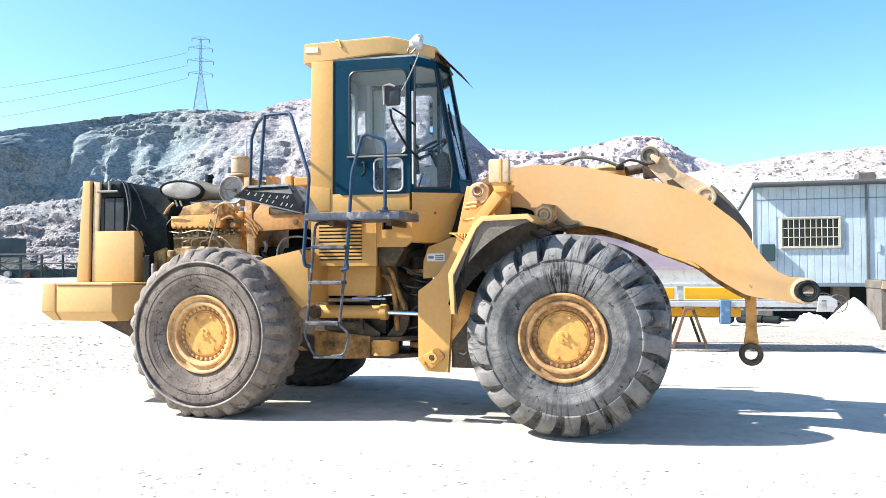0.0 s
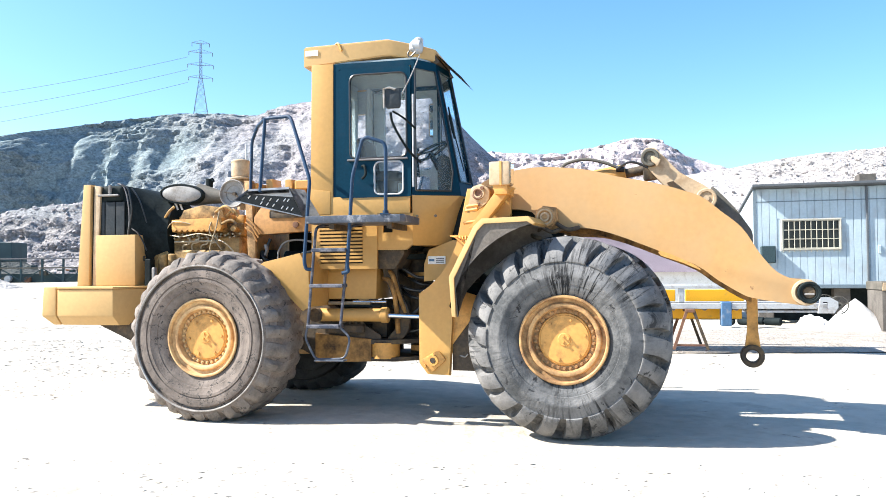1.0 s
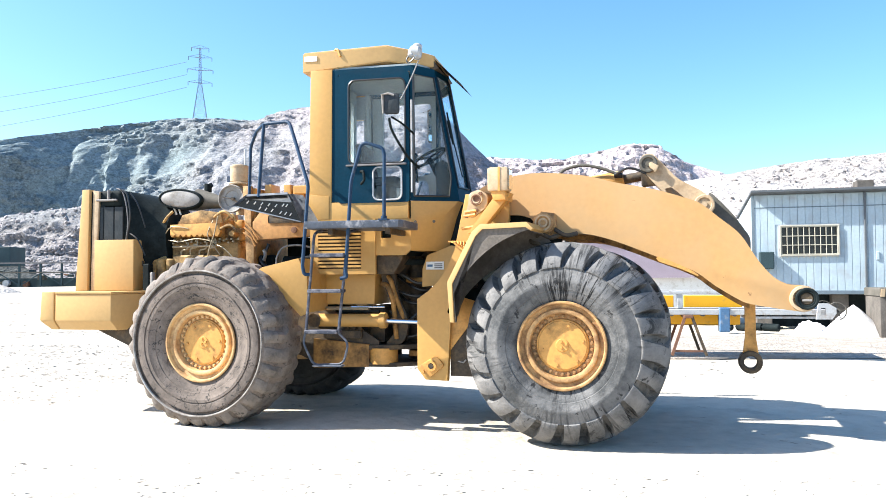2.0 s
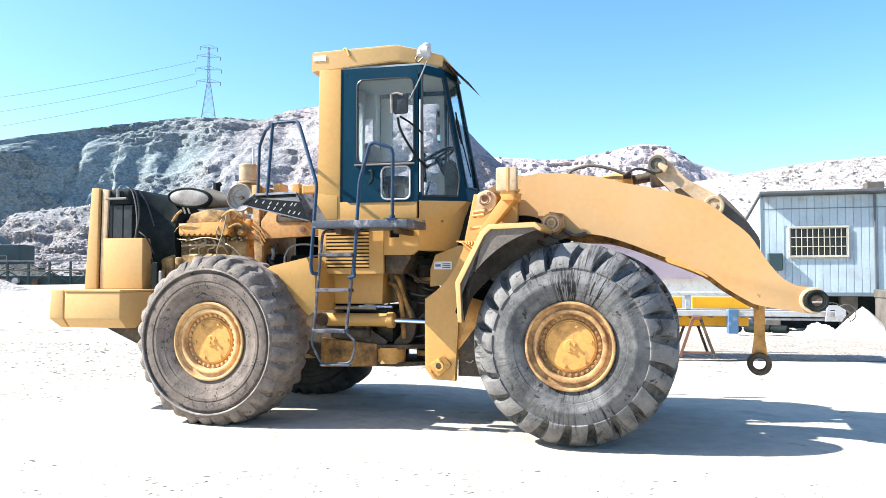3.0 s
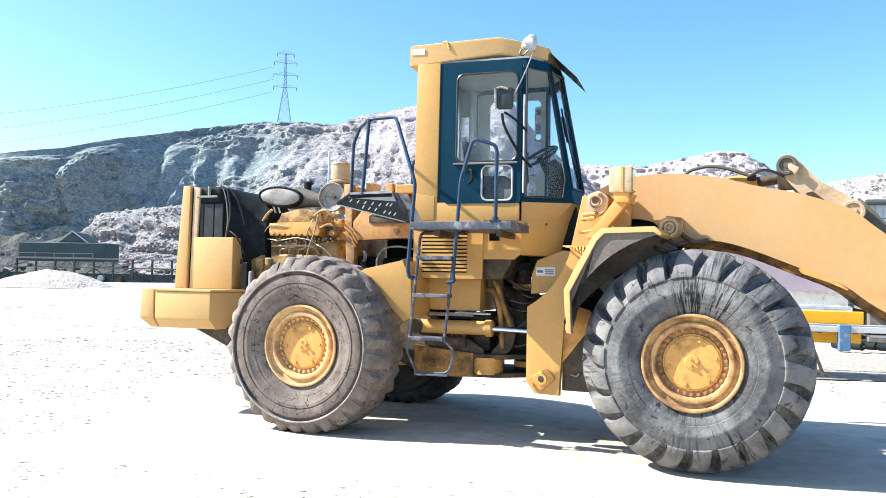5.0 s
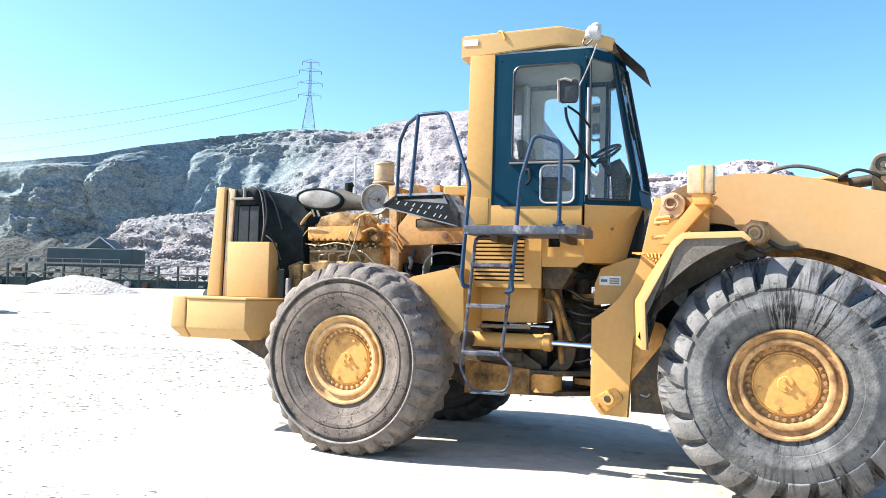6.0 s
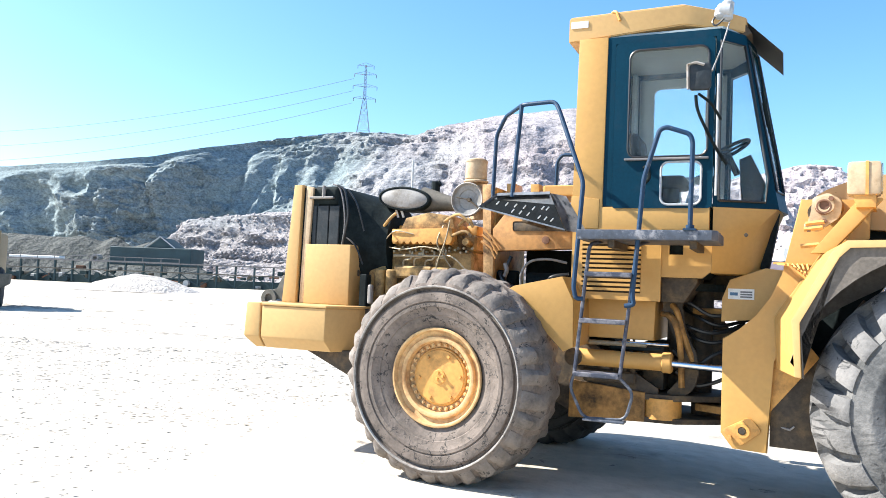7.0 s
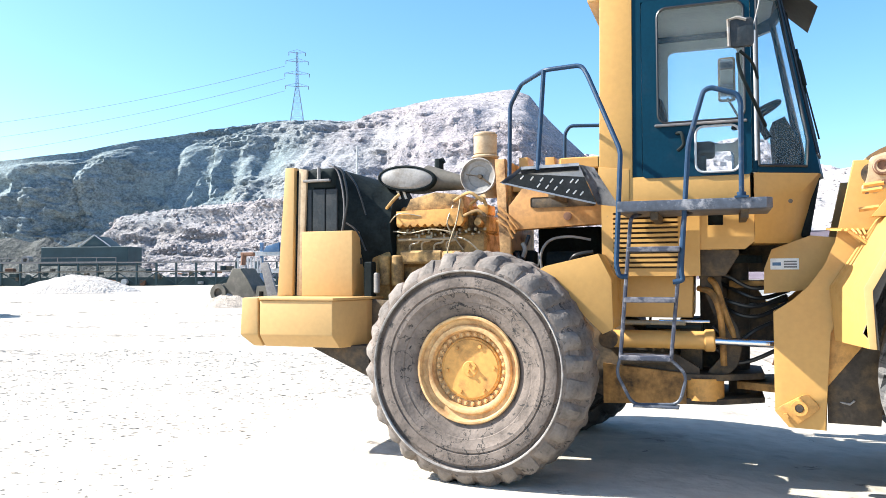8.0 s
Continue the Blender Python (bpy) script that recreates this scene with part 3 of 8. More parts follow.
def tyre_mesh(name, R, lugs, gap, depth, slant, low, material, wear, shoulder, lug_material, point, bare):
    """A big earthmover tyre, with lugs that run from the tread down the shoulder."""
    half = [(0.385, 0.24), (0.40, 0.275), (0.43, 0.295), (0.47, 0.325), (0.50, 0.328), (0.505, 0.336), (0.515, 0.338), (0.565, 0.356)] + shoulder
    prof = half + [(r, -w) for r, w in half[::-1]]
    fr = [0.0, 0.05, gap - 0.05, gap, gap + (1 - gap) * 0.33, gap + (1 - gap) * 0.66]
    rng = random.Random(lugs)
    vs, fs, n = [], [], lugs * len(fr)
    for i in range(lugs):
        jitter, cut = rng.uniform(-0.06, 0.06), rng.uniform(0.75, 1.15)
        for k, f in enumerate(fr):
            for j, (r, w) in enumerate(prof):
                s = min(max((r - low) / 0.06, 0), 1) * (0 if abs(w) < bare else 1)
                g = gap * 0.5 + (f - gap * 0.5) * (point + (1 - point) * min(max((r - low) / 0.14, 0), 1)) if k < 4 else f
                a = 2 * math.pi * (i + g + jitter * (0.15 < f < 0.9) + slant * (0.36 - abs(w)) / 0.36 * (1 if w > 0 else -1) * s) / lugs
                d = depth * s * cut * (1 if k in (1, 2) else 0.25 * wear if k in (0, 3) else 0)
                worn = wear * (0.010 * noise.noise(Vector((math.cos(a) * 6, math.sin(a) * 6, w * 9))) + 0.007 * noise.noise(Vector((math.cos(a) * 17, math.sin(a) * 17, w * 22)))) * min(max((r - low) / 0.06, 0), 1)
                rr, ww = r - d * (0.75 if r > 0.8 else 0.35) + worn, w - math.copysign(d * (0.25 if r > R - 0.05 else 0.75), w)
                vs.append((rr * math.cos(a), ww, rr * math.sin(a)))
    m = len(prof)
    for i in range(n):
        p, q = i * m, (i + 1) % n * m
        fs += [(p + j, p + j + 1, q + j + 1, q + j) for j in range(m - 1)]
    me = bpy.data.meshes.new(name)
    me.from_pydata(vs, [], fs)
    me.materials.append(material)
    me.materials.append(lug_material)
    on_lug = [prof[j][0] > low + 0.01 and prof[j + 1][0] > low + 0.01 for j in range(m - 1)]
    me.polygons.foreach_set("material_index", [int(i % len(fr) >= 3 and on_lug[j]) for i in range(n) for j in range(m - 1)])
    me.polygons.foreach_set("use_smooth", [True] * len(me.polygons))
    me.set_sharp_from_angle(angle=radians(32))
    return me


ROUND = [(0.585, 0.358), (0.60, 0.352), (0.64, 0.340), (0.675, 0.327), (0.692, 0.322), (0.702, 0.334), (0.715, 0.334), (0.74, 0.322), (0.775, 0.299), (0.815, 0.267), (0.85, 0.229), (0.88, 0.184), (0.908, 0.13), (0.927, 0.09), (0.937, 0.04)]
SQUARE = [(0.572, 0.362), (0.598, 0.364), (0.602, 0.354), (0.610, 0.354), (0.615, 0.366), (0.64, 0.367), (0.672, 0.366), (0.690, 0.362), (0.698, 0.334), (0.716, 0.330), (0.722, 0.334), (0.727, 0.364), (0.737, 0.370), (0.765, 0.366), (0.80, 0.345), (0.83, 0.316), (0.858, 0.275), (0.872, 0.22), (0.879, 0.16), (0.880, 0.10), (0.880, 0.04)]
TYRE_FRONT = tyre_mesh("tyre", 0.937, 22, 0.38, 0.090, 0.45, 0.69, TYRE_F, 0.5, ROUND, TYRE_LUG, 0.60, 0.08)
TYRE_REAR = tyre_mesh("tyre", 0.880, 30, 0.36, 0.034, 0.30, 0.745, TYRE_R, 2.6, SQUARE, TYRE_R_LUG, 0.5, 0.16)


# Copy for the far rear tyre; its shade is put in as darker rubber.
TYRE_FAR_SHADED = TYRE_REAR.copy()
TYRE_FAR_SHADED.materials[0] = TYRE_FAR_SHADED.materials[1] = TYRE_DARK


def rim_meshes():
    """Rim well, hub and cap; the outer side faces -y and its flange stands at -0.30."""
    bm = B()
    lathe(bm, [(0.955 * r, y) for r, y in [(0.34, 0.30), (0.41, 0.285), (0.37, 0.25), (0.36, -0.20), (0.385, -0.24), (0.395, -0.275), (0.418, -0.285), (0.422, -0.300), (0.414, -0.312), (0.400, -0.312), (0.392, -0.300),
               (0.388, -0.268), (0.352, -0.256), (0.348, -0.278), (0.340, -0.288), (0.322, -0.291), (0.306, -0.284), (0.298, -0.24), (0.296, -0.215), (0.10, -0.18), (0.10, 0.1), (0.30, 0.12), (0.34, 0.2)]], 64, closed=True)
    rim = mesh_of(bm, "rim", RUST_YELLOW)
    bm = B()
    lathe(bm, [(0.238, -0.15), (0.238, -0.218), (0.232, -0.227), (0.222, -0.229), (0.216, -0.237), (0.06, -0.241), (0.055, -0.249), (0.0005, -0.249)], 40)
    for k in range(6):
        a = radians(60 * k + 20)
        cyl(bm, (0.185 * math.cos(a), -0.235, 0.185 * math.sin(a)), (0.185 * math.cos(a), -0.251, 0.185 * math.sin(a)), 0.015, 6)
    for x, z in ((0.02, 0.03), (-0.02, 0.0), (0.03, -0.02)):
        cyl(bm, (x, -0.247, z), (x, -0.267, z), 0.013, 6)
    cap = mesh_of(bm, "hub_cap", YELLOW_WORN, normals=True)
    bm = B()
    cyl(bm, (0, -0.180, 0), (0, -0.233, 0), 0.0165, 6)
    cyl(bm, (0, -0.233, 0), (0, -0.243, 0), 0.009, 6)
    nut = mesh_of(bm, "wheel_nut", RUST_YELLOW)
    return rim, cap, nut


RIM, CAP, NUT = rim_meshes()
RIM_RUSTY = RIM.copy()
RIM_RUSTY.materials[0] = RUST_RIM
NUT_RUSTY = NUT.copy()
NUT_RUSTY.materials[0] = RUST_RIM


# Worn rib, coloured pale for the sun that its edge catches.
bm = B()
lathe(bm, [(0.724, -0.362), (0.728, -0.378), (0.737, -0.379), (0.741, -0.367)], 72, closed=True)
RIB = mesh_of(bm, "sidewall_rib", mat("chalky_worn_rubber", (0.44, 0.41, 0.38), 0.9, var=0.3, scale=6, dirt=(0.16, 0.14, 0.125), dirt_at=0.5, dirt_scale=4))


def wheel(m, tyre, turn, label, rim):
    w = new("wheel", rim)
    w.parent, w.matrix_basis = loader, m @ pose(0, 0, 0, 0, turn, 0)
    tagged(w, label)
    t = new("tyre", tyre)
    t.parent = w
    if tyre is TYRE_REAR:
        o = new("sidewall_rib", RIB)
        o.parent = w
    c = new("hub_cap", CAP)
    c.parent = w
    for k in range(30):
        a = 2 * math.pi * k / 30
        o = new("wheel_nut", NUT if rim is RIM else NUT_RUSTY)
        o.parent, o.matrix_basis = w, Matrix.Translation((0.261 * math.cos(a), 0, 0.261 * math.sin(a)))


FACE = Matrix.Rotation(math.pi, 4, "Z")
for side in (-1, 1):
    turn = Matrix.Identity(4) if side < 0 else FACE
    wheel(pose(0 if side < 0 else 0.20, side * 1.065, 0.815, 0, 0, -3) @ turn, TYRE_REAR if side < 0 else TYRE_FAR_SHADED, 25 + 70 * side, "rear wheel, worn brown dusty tyre on a yellow rim", RIM)
    wheel(FRONT @ pose(-0.025 if side < 0 else -0.11, side * (1.065 if side < 0 else 1.0), 0.848, 0, 0, 3) @ turn, TYRE_FRONT, 10 + 63 * side, "front wheel, grey tyre with deep lugs on a rusty yellow rim", RIM_RUSTY)


def axle(m):
    bm = B()
    cyl(bm, (0, -0.92, 0.84), (0, 0.92, 0.84), 0.14, 20)
    for s in (-1, 1):
        cyl(bm, (0, s * 0.28, 0.84), (0, s * 0.60, 0.84), 0.21, 20, 0.15)
        cyl(bm, (0, s * 0.78, 0.84), (0, s * 0.86, 0.84), 0.28, 24)
    bmesh.ops.create_uvsphere(bm, u_segments=20, v_segments=12, radius=0.33, matrix=Matrix.Translation((0, 0, 0.84)))
    return part("axle", bm, DARK, loader, "dirty drive axle", m)


axle(pose(0.085, 0, -0.02, 0, 0, -3))
axle(FRONT)


# ---- counterweight, tanks and radiator ----
def loft(bm, rings):
    """Joins rings of equal count, with both ends closed."""
    V = [[bm.verts.new(p) for p in r] for r in rings]
    for a, b in zip(V, V[1:]):
        for k in range(len(a)):
            bm.faces.new((a[k], a[(k + 1) % len(a)], b[(k + 1) % len(a)], b[k]))
    bm.faces.new(V[0][::-1])
    bm.faces.new(V[-1])
    bmesh.ops.recalc_face_normals(bm, faces=bm.faces)


bm = B()
plan = [(-2.055, -0.95), (-1.345, -0.95), (-1.20, -0.56), (-1.20, 0.56), (-1.345, 0.95), (-2.055, 0.95)]
low = [(-2.055, -0.86), (-1.32, -0.86), (-1.20, -0.56), (-1.20, 0.56), (-1.32, 0.86), (-2.055, 0.86)]
loft(bm, [[(x, y, 0.895) for x, y in low], [(x, y, 1.0) for x, y in plan], [(x, y, 1.30) for x, y in plan]])
bmesh.ops.bevel(bm, geom=list(bm.edges), offset=0.012, segments=2, affect="EDGES", profile=0.6)
rear_part("counterweight", bm, FADED_YELLOW, "yellow cast counterweight with bevelled lower edge")
bm = B()
slab(bm, [(-2.055, -0.96), (-1.335, -0.96), (-1.19, -0.56), (-1.19, 0.56), (-1.335, 0.96), (-2.055, 0.96)], 1.302, 1.326, 0.008)
rear_part("counterweight_lid", bm, FADED_YELLOW)
for s in (-1, 1):
    bm = B()
    a = [(-2.30, s * 0.72), (-2.255, s * 0.95), (-2.075, s * 0.95), (-2.075, s * 0.3), (-2.30, s * 0.3)]
    b = [(-2.20, s * 0.70), (-2.17, s * 0.86), (-2.075, s * 0.86), (-2.075, s * 0.3), (-2.20, s * 0.3)]
    c = [(x + 0.02 * (x < -2.1), y) for x, y in a]
    loft(bm, [[(x, y, 0.895) for x, y in b], [(x, y, 1.0) for x, y in a], [(x, y, 1.325) for x, y in c]])
    bmesh.ops.bevel(bm, geom=list(bm.edges), offset=0.014, segments=2, affect="EDGES", profile=0.6)
    rear_part("bumper_end", bm, FADED_YELLOW)
bm = B()
box(bm, -2.22, -2.06, -0.3, 0.3, 0.92, 1.3, 0.01)
rear_part("tow_block", bm, DARK)
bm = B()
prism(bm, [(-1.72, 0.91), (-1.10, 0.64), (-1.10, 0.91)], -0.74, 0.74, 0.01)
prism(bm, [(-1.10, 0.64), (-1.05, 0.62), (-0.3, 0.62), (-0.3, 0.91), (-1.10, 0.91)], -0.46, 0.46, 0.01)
rear_part("belly_plate", bm, DARK, "dark underside plate")

bm = B()
box(bm, -1.90, -1.38, -0.49, -0.20, 1.328, 1.925, 0.012, 2)
tank = rear_part("side_tank", bm, FADED_YELLOW, "square yellow tank on the counterweight")
both_sides(tank)
bm = B()
cyl(bm, (-1.62, -0.36, 1.922), (-1.62, -0.36, 1.945), 0.05, 16)
rear_part("filler_cap", bm, YELLOW_WORN)
bm = B()
box(bm, -1.381, -1.366, -0.33, -0.30, 1.62, 1.68, 0.004)
rear_part("latch", bm, DARK)

bm = B()
prism(bm, [(-2.17, 1.328), (-2.005, 1.328), (-1.985, 2.53), (-2.085, 2.53)], -0.475, -0.37, 0.015)
post = rear_part("hood_post", bm, FADED_YELLOW, "sloping yellow end post of the missing hood")
both_sides(post)
bm = B()
prism(bm, [(-1.975, 1.328), (-1.915, 1.328), (-1.865, 2.505), (-1.95, 2.52)], -0.455, -0.385, 0.012)
strip = rear_part("hood_strip", bm, CREAM, "bare weathered edge strip")
both_sides(strip)
bm = B()
prism(bm, [(-2.03, 1.334), (-1.84, 1.334), (-1.80, 2.49), (-2.0, 2.51)], -0.425, -0.36, 0.006)
seal = rear_part("hood_seal", bm, BLACK)
both_sides(seal)
bm = B()
prism(bm, [(-2.10, 1.334), (-2.05, 1.334), (-2.0, 2.45), (-2.04, 2.45)], -0.36, 0.36)
rear_part("rear_grille", bm, BLACK, "dark rear grille")
for i in range(10):
    bm = B()
    z = 1.42 + i * 0.105
    box(bm, -2.135 + (z - 1.33) * 0.055, -2.105 + (z - 1.33) * 0.055, -0.36, 0.36, z, z + 0.03)
    rear_part("grille_slat", bm, YELLOW_WORN)

SHIFT = Matrix.Translation((-0.12, 0.09, 0.02))
bm = B()
box(bm, -1.74, -1.50, -0.50, 0.50, 1.334, 2.30, 0.015)
rear_part("radiator", bm, BLACK, "greasy black radiator core")
bm = B()
box(bm, -1.76, -1.46, -0.52, 0.52, 2.30, 2.50, 0.05, 3)
rear_part("radiator_tank", bm, BLACK)
for x, w, z0, z1 in ((-1.70, 0.035, 1.36, 2.28), (-1.63, 0.012, 1.36, 2.26), (-1.57, 0.05, 1.50, 2.28)):
    bm = B()
    box(bm, x, x + w, -0.51, -0.49, z0, z1, 0.004)
    rear_part("radiator_strip", bm, BLACK)
bm = B()
n = 32
sq, ci, rg = [], [], []
for k in range(n):
    a = 2 * math.pi * (k + 0.5) / n
    c, s = math.cos(a), math.sin(a)
    e = max(abs(c), abs(s))
    sq.append((-1.47, 0.50 * c / e, 1.92 + 0.57 * s / e))
    ci.append((-1.18, 0.40 * c, 1.95 + 0.46 * s))
    rg.append((-0.98, 0.36 * c, 1.93 + 0.40 * s))
loft(bm, [sq, ci, rg])
rear_part("fan_shroud", bm, BLACK, "black fan shroud")
bm = B()
box(bm, -1.78, -1.50, -0.56, -0.525, 2.365, 2.39, 0.006)
cyl(bm, (-1.62, -0.54, 2.38), (-1.62, -0.54, 2.50), 0.018, 8)
rear_part("radiator_bracket", bm, GREY)
bm = B()
tube(bm, bend([(-1.45, -0.56, 2.50), (-1.36, -0.57, 2.46), (-1.30, -0.57, 2.2), (-1.36, -0.56, 1.95), (-1.40, -0.55, 1.75)], 0.15), 0.011)
rear_part("coolant_pipe", bm, HOSE)
bm = B()
tube(bm, bend([(-1.36, -0.10, 2.36), (-1.20, -0.14, 2.34), (-1.06, -0.16, 2.28), (-1.0, -0.16, 2.2)], 0.10), 0.030, 10)
rear_part("radiator_hose", bm, HOSE)
bm = B()
tube(bm, curved([(-1.52, -0.535, 2.515), (-1.43, -0.55, 2.47), (-1.37, -0.56, 2.30), (-1.35, -0.56, 2.08), (-1.38, -0.56, 1.86), (-1.43, -0.555, 1.72)], 5), 0.008, 8)
rear_part("fan_guard_ring", bm, GREY, "scuffed edge ring of the fan guard")
for z0, z1 in ((2.05, 2.46), (1.72, 1.98)):
    bm = B()
    tube(bm, curved([(-1.36, -0.50, z1), (-1.24, -0.52, 0.5 * (z0 + z1) + 0.05), (-1.16, -0.50, z0)], 6), 0.008, 6)
    rear_part("engine_wire", bm, HOSE)
for x, w in ((-1.75, 0.045), (-1.695, 0.13), (-1.555, 0.115)):
    bm = B()
    box(bm, x, x + w, -0.525, -0.505, 1.36, 2.30, 0.006)
    rear_part("core_plate", bm, STEEL_DARK, "dark oily radiator side plate")
bm = B()
box(bm, -1.16, -1.08, -0.55, -0.45, 1.0, 1.62, 0.01)
rear_part("frame_upright", bm, BLACK)
bm = B()
box(bm, -1.06, -1.02, -0.56, -0.50, 1.335, 1.52, 0.01)
rear_part("white_canister", bm, PALE_DISC)


SHIFT = Matrix.Translation((-0.19, 0.14, 0))
# ---- engine ----
bm = B()
box(bm, -0.95, 0.0, -0.30, 0.30, 1.15, 1.62, 0.03)
box(bm, -0.92, -0.03, -0.27, 0.27, 1.60, 1.90, 0.02)
rear_part("engine_block", bm, ENGINE_YELLOW, "oily yellow diesel engine block")
for i in range(6):
    bm = B()
    x = -0.90 + i * 0.15
    box(bm, x, x + 0.135, -0.24, 0.24, 1.90, 2.06, 0.02)
    rear_part("cylinder_head", bm, ENGINE_YELLOW)
    bm = B()
    box(bm, x + 0.01, x + 0.125, -0.20, 0.05, 2.06, 2.16, 0.025, 2)
    rear_part("valve_cover", bm, YELLOW_WORN)
    bm = B()
    cyl(bm, (x + 0.067, -0.24, 1.97), (x + 0.067, -0.36, 1.99), 0.035, 10)
    rear_part("exhaust_port", bm, ENGINE_YELLOW)
    for dx in (0.02, 0.11):
        bm = B()
        cyl(bm, (x + dx, -0.25, 1.93), (x + dx, -0.28, 1.93), 0.014, 6)
        rear_part("head_bolt", bm, PIPE)
bm = B()
edge = [(-0.84, 2.10)]
for k in range(9):
    x = -0.84 + 0.072 * k
    edge += [(x, 1.985), (x + 0.012, 1.955), (x + 0.045, 1.955), (x + 0.057, 1.985)]
edge += [(-0.19, 2.0), (-0.20, 2.115)]
prism(bm, edge, -0.43, -0.30, 0.006)
rear_part("exhaust_manifold", bm, YELLOW_WORN)
bm = B()
prism(bm, [(-0.80, 2.10), (-0.20, 2.10), (-0.24, 2.24), (-0.50, 2.275), (-0.74, 2.22)], -0.34, 0.1, 0.02)
rear_part("intake_cover", bm, ENGINE_YELLOW)
for i, (x, z) in enumerate(((-0.74, 1.80), (-0.62, 1.82), (-0.50, 1.80), (-0.38, 1.82))):
    bm = B()
    tube(bm, bend([(x, -0.34, z - 0.10), (x, -0.36, z), (x + 0.1, -0.37, z + 0.01), (x + 0.1, -0.36, z + 0.09)], 0.04), 0.010, 6)
    rear_part("fuel_line", bm, PIPE)
bm = B()
tube(bm, [(-0.84, -0.37, 1.84), (-0.30, -0.37, 1.845)], 0.013, 6)
rear_part("fuel_rail", bm, PIPE)
bm = B()
tube(bm, curved([(-0.28, -0.38, 1.86), (-0.16, -0.42, 1.82), (-0.05, -0.42, 1.72), (0.03, -0.42, 1.60)], 5), 0.008, 6)
rear_part("fuel_hose", bm, PIPE)
bm = B()
tube(bm, curved([(-0.22, -0.42, 2.22), (-0.25, -0.45, 2.0), (-0.32, -0.45, 1.80), (-0.36, -0.44, 1.62)], 5), 0.007, 6)
rear_part("wire_loom", bm, PIPE)
bm = B()
box(bm, -0.82, -0.40, -0.42, -0.30, 1.62, 1.74, 0.02)
cyl(bm, (-0.40, -0.37, 1.68), (-0.24, -0.37, 1.68), 0.055, 12)
rear_part("injection_pump", bm, ENGINE_YELLOW)
bm = B()
prism(bm, [(-1.14, 1.30), (-0.93, 1.25), (-0.93, 1.74), (-1.02, 1.80), (-1.12, 1.72)], -0.36, 0.2, 0.025)
rear_part("timing_cover", bm, ENGINE_YELLOW)
for x in (-0.97, -0.84):
    bm = B()
    cyl(bm, (x, -0.40, 1.42), (x, -0.40, 1.70), 0.058, 14, bev=0.012)
    rear_part("oil_filter", bm, ENGINE_YELLOW)
for p in ([(-0.14, -0.40, 2.14), (-0.02, -0.46, 2.20), (0.03, -0.46, 2.12)], [(-0.30, -0.38, 2.18), (-0.12, -0.48, 2.24), (0.0, -0.48, 2.16)], [(-0.2, -0.42, 2.04), (-0.05, -0.48, 2.08), (0.03, -0.48, 2.03)],
          [(-0.98, -0.36, 2.12), (-0.88, -0.42, 2.20), (-0.82, -0.40, 2.26)]):
    bm = B()
    tube(bm, curved(p, 5), 0.015, 8)
    rear_part("coolant_elbow", bm, ENGINE_YELLOW)
for p in ([(-0.88, -0.40, 1.92), (-0.70, -0.43, 1.90), (-0.50, -0.42, 1.93), (-0.30, -0.43, 1.90)], [(-0.30, -0.40, 2.14), (-0.34, -0.45, 1.98), (-0.28, -0.44, 1.86), (-0.20, -0.42, 1.74)], [(-0.92, -0.40, 2.0), (-0.80, -0.44, 2.08), (-0.60, -0.43, 2.05)]):
    bm = B()
    tube(bm, curved(p, 6), 0.006, 6)
    rear_part("engine_cable", bm, PIPE)
for i in range(14):
    bm = B()
    x, z = -0.86 + 0.06 * i, 1.885 + 0.012 * (i % 3)
    cyl(bm, (x, -0.30, z), (x, -0.335, z), 0.012, 6)
    rear_part("flange_bolt", bm, PIPE)
for x, z in ((-0.55, 1.86), (-0.33, 1.90), (-0.68, 1.72), (-0.15, 1.66)):
    bm = B()
    box(bm, x - 0.03, x + 0.03, -0.36, -0.32, z - 0.02, z + 0.02, 0.006)
    rear_part("clamp_block", bm, PIPE)

SHIFT = Matrix.Translation((-0.245, 0.36, 0.035))
# oval silencer with its pale end, and tail cone
bm = B()
N_OV = 32


def oval(y, sx, sz, cx=-0.745, cz=2.385, tilt=-0.06):
    return [(cx + sx * math.cos(2 * math.pi * k / N_OV), y, cz + sz * math.sin(2 * math.pi * k / N_OV) + tilt * sx * math.cos(2 * math.pi * k / N_OV)) for k in range(N_OV)]


loft(bm, [oval(-0.14, 0.20, 0.10), oval(-0.20, 0.28, 0.118), oval(-0.50, 0.29, 0.124), oval(-0.515, 0.285, 0.121), oval(-0.518, 0.272, 0.109), oval(-0.505, 0.266, 0.105)])
muffler = rear_part("silencer", bm, BLACK, "dark oval silencer with a pale dusty end")
bm = B()
loft(bm, [oval(-0.503, 0.264, 0.103), oval(-0.520, 0.232, 0.086), oval(-0.527, 0.13, 0.045)])
part("end_cap", bm, PALE_DISC, muffler, "pale grey end")
# Whole cone coloured dark; the shade of its underside is in the paint.
bm = B()
cyl(bm, (-0.60, -0.34, 2.395), (-0.16, -0.38, 2.325), 0.128, 24, 0.055)
part("tail_cone", bm, OLIVE, muffler, "dusty tapering tail, darkened for its shaded underside")
bm = B()
tube(bm, bend([(-0.48, -0.3, 2.5), (-0.48, -0.3, 2.55), (-0.44, -0.3, 2.57)], 0.03), 0.03)
cyl(bm, (-0.49, -0.3, 2.48), (-0.49, -0.3, 2.58), 0.045, 10)
part("breather", bm, BLACK, muffler)
for x in (-0.86, -0.80):
    bm = B()
    tube(bm, [(x, -0.45, 2.29), (x + 0.03, -0.44, 2.20)], 0.012, 6)
    part("bracket", bm, WHITE, muffler)

SHIFT = Matrix.Translation((-0.15, 0.26, 0.037))
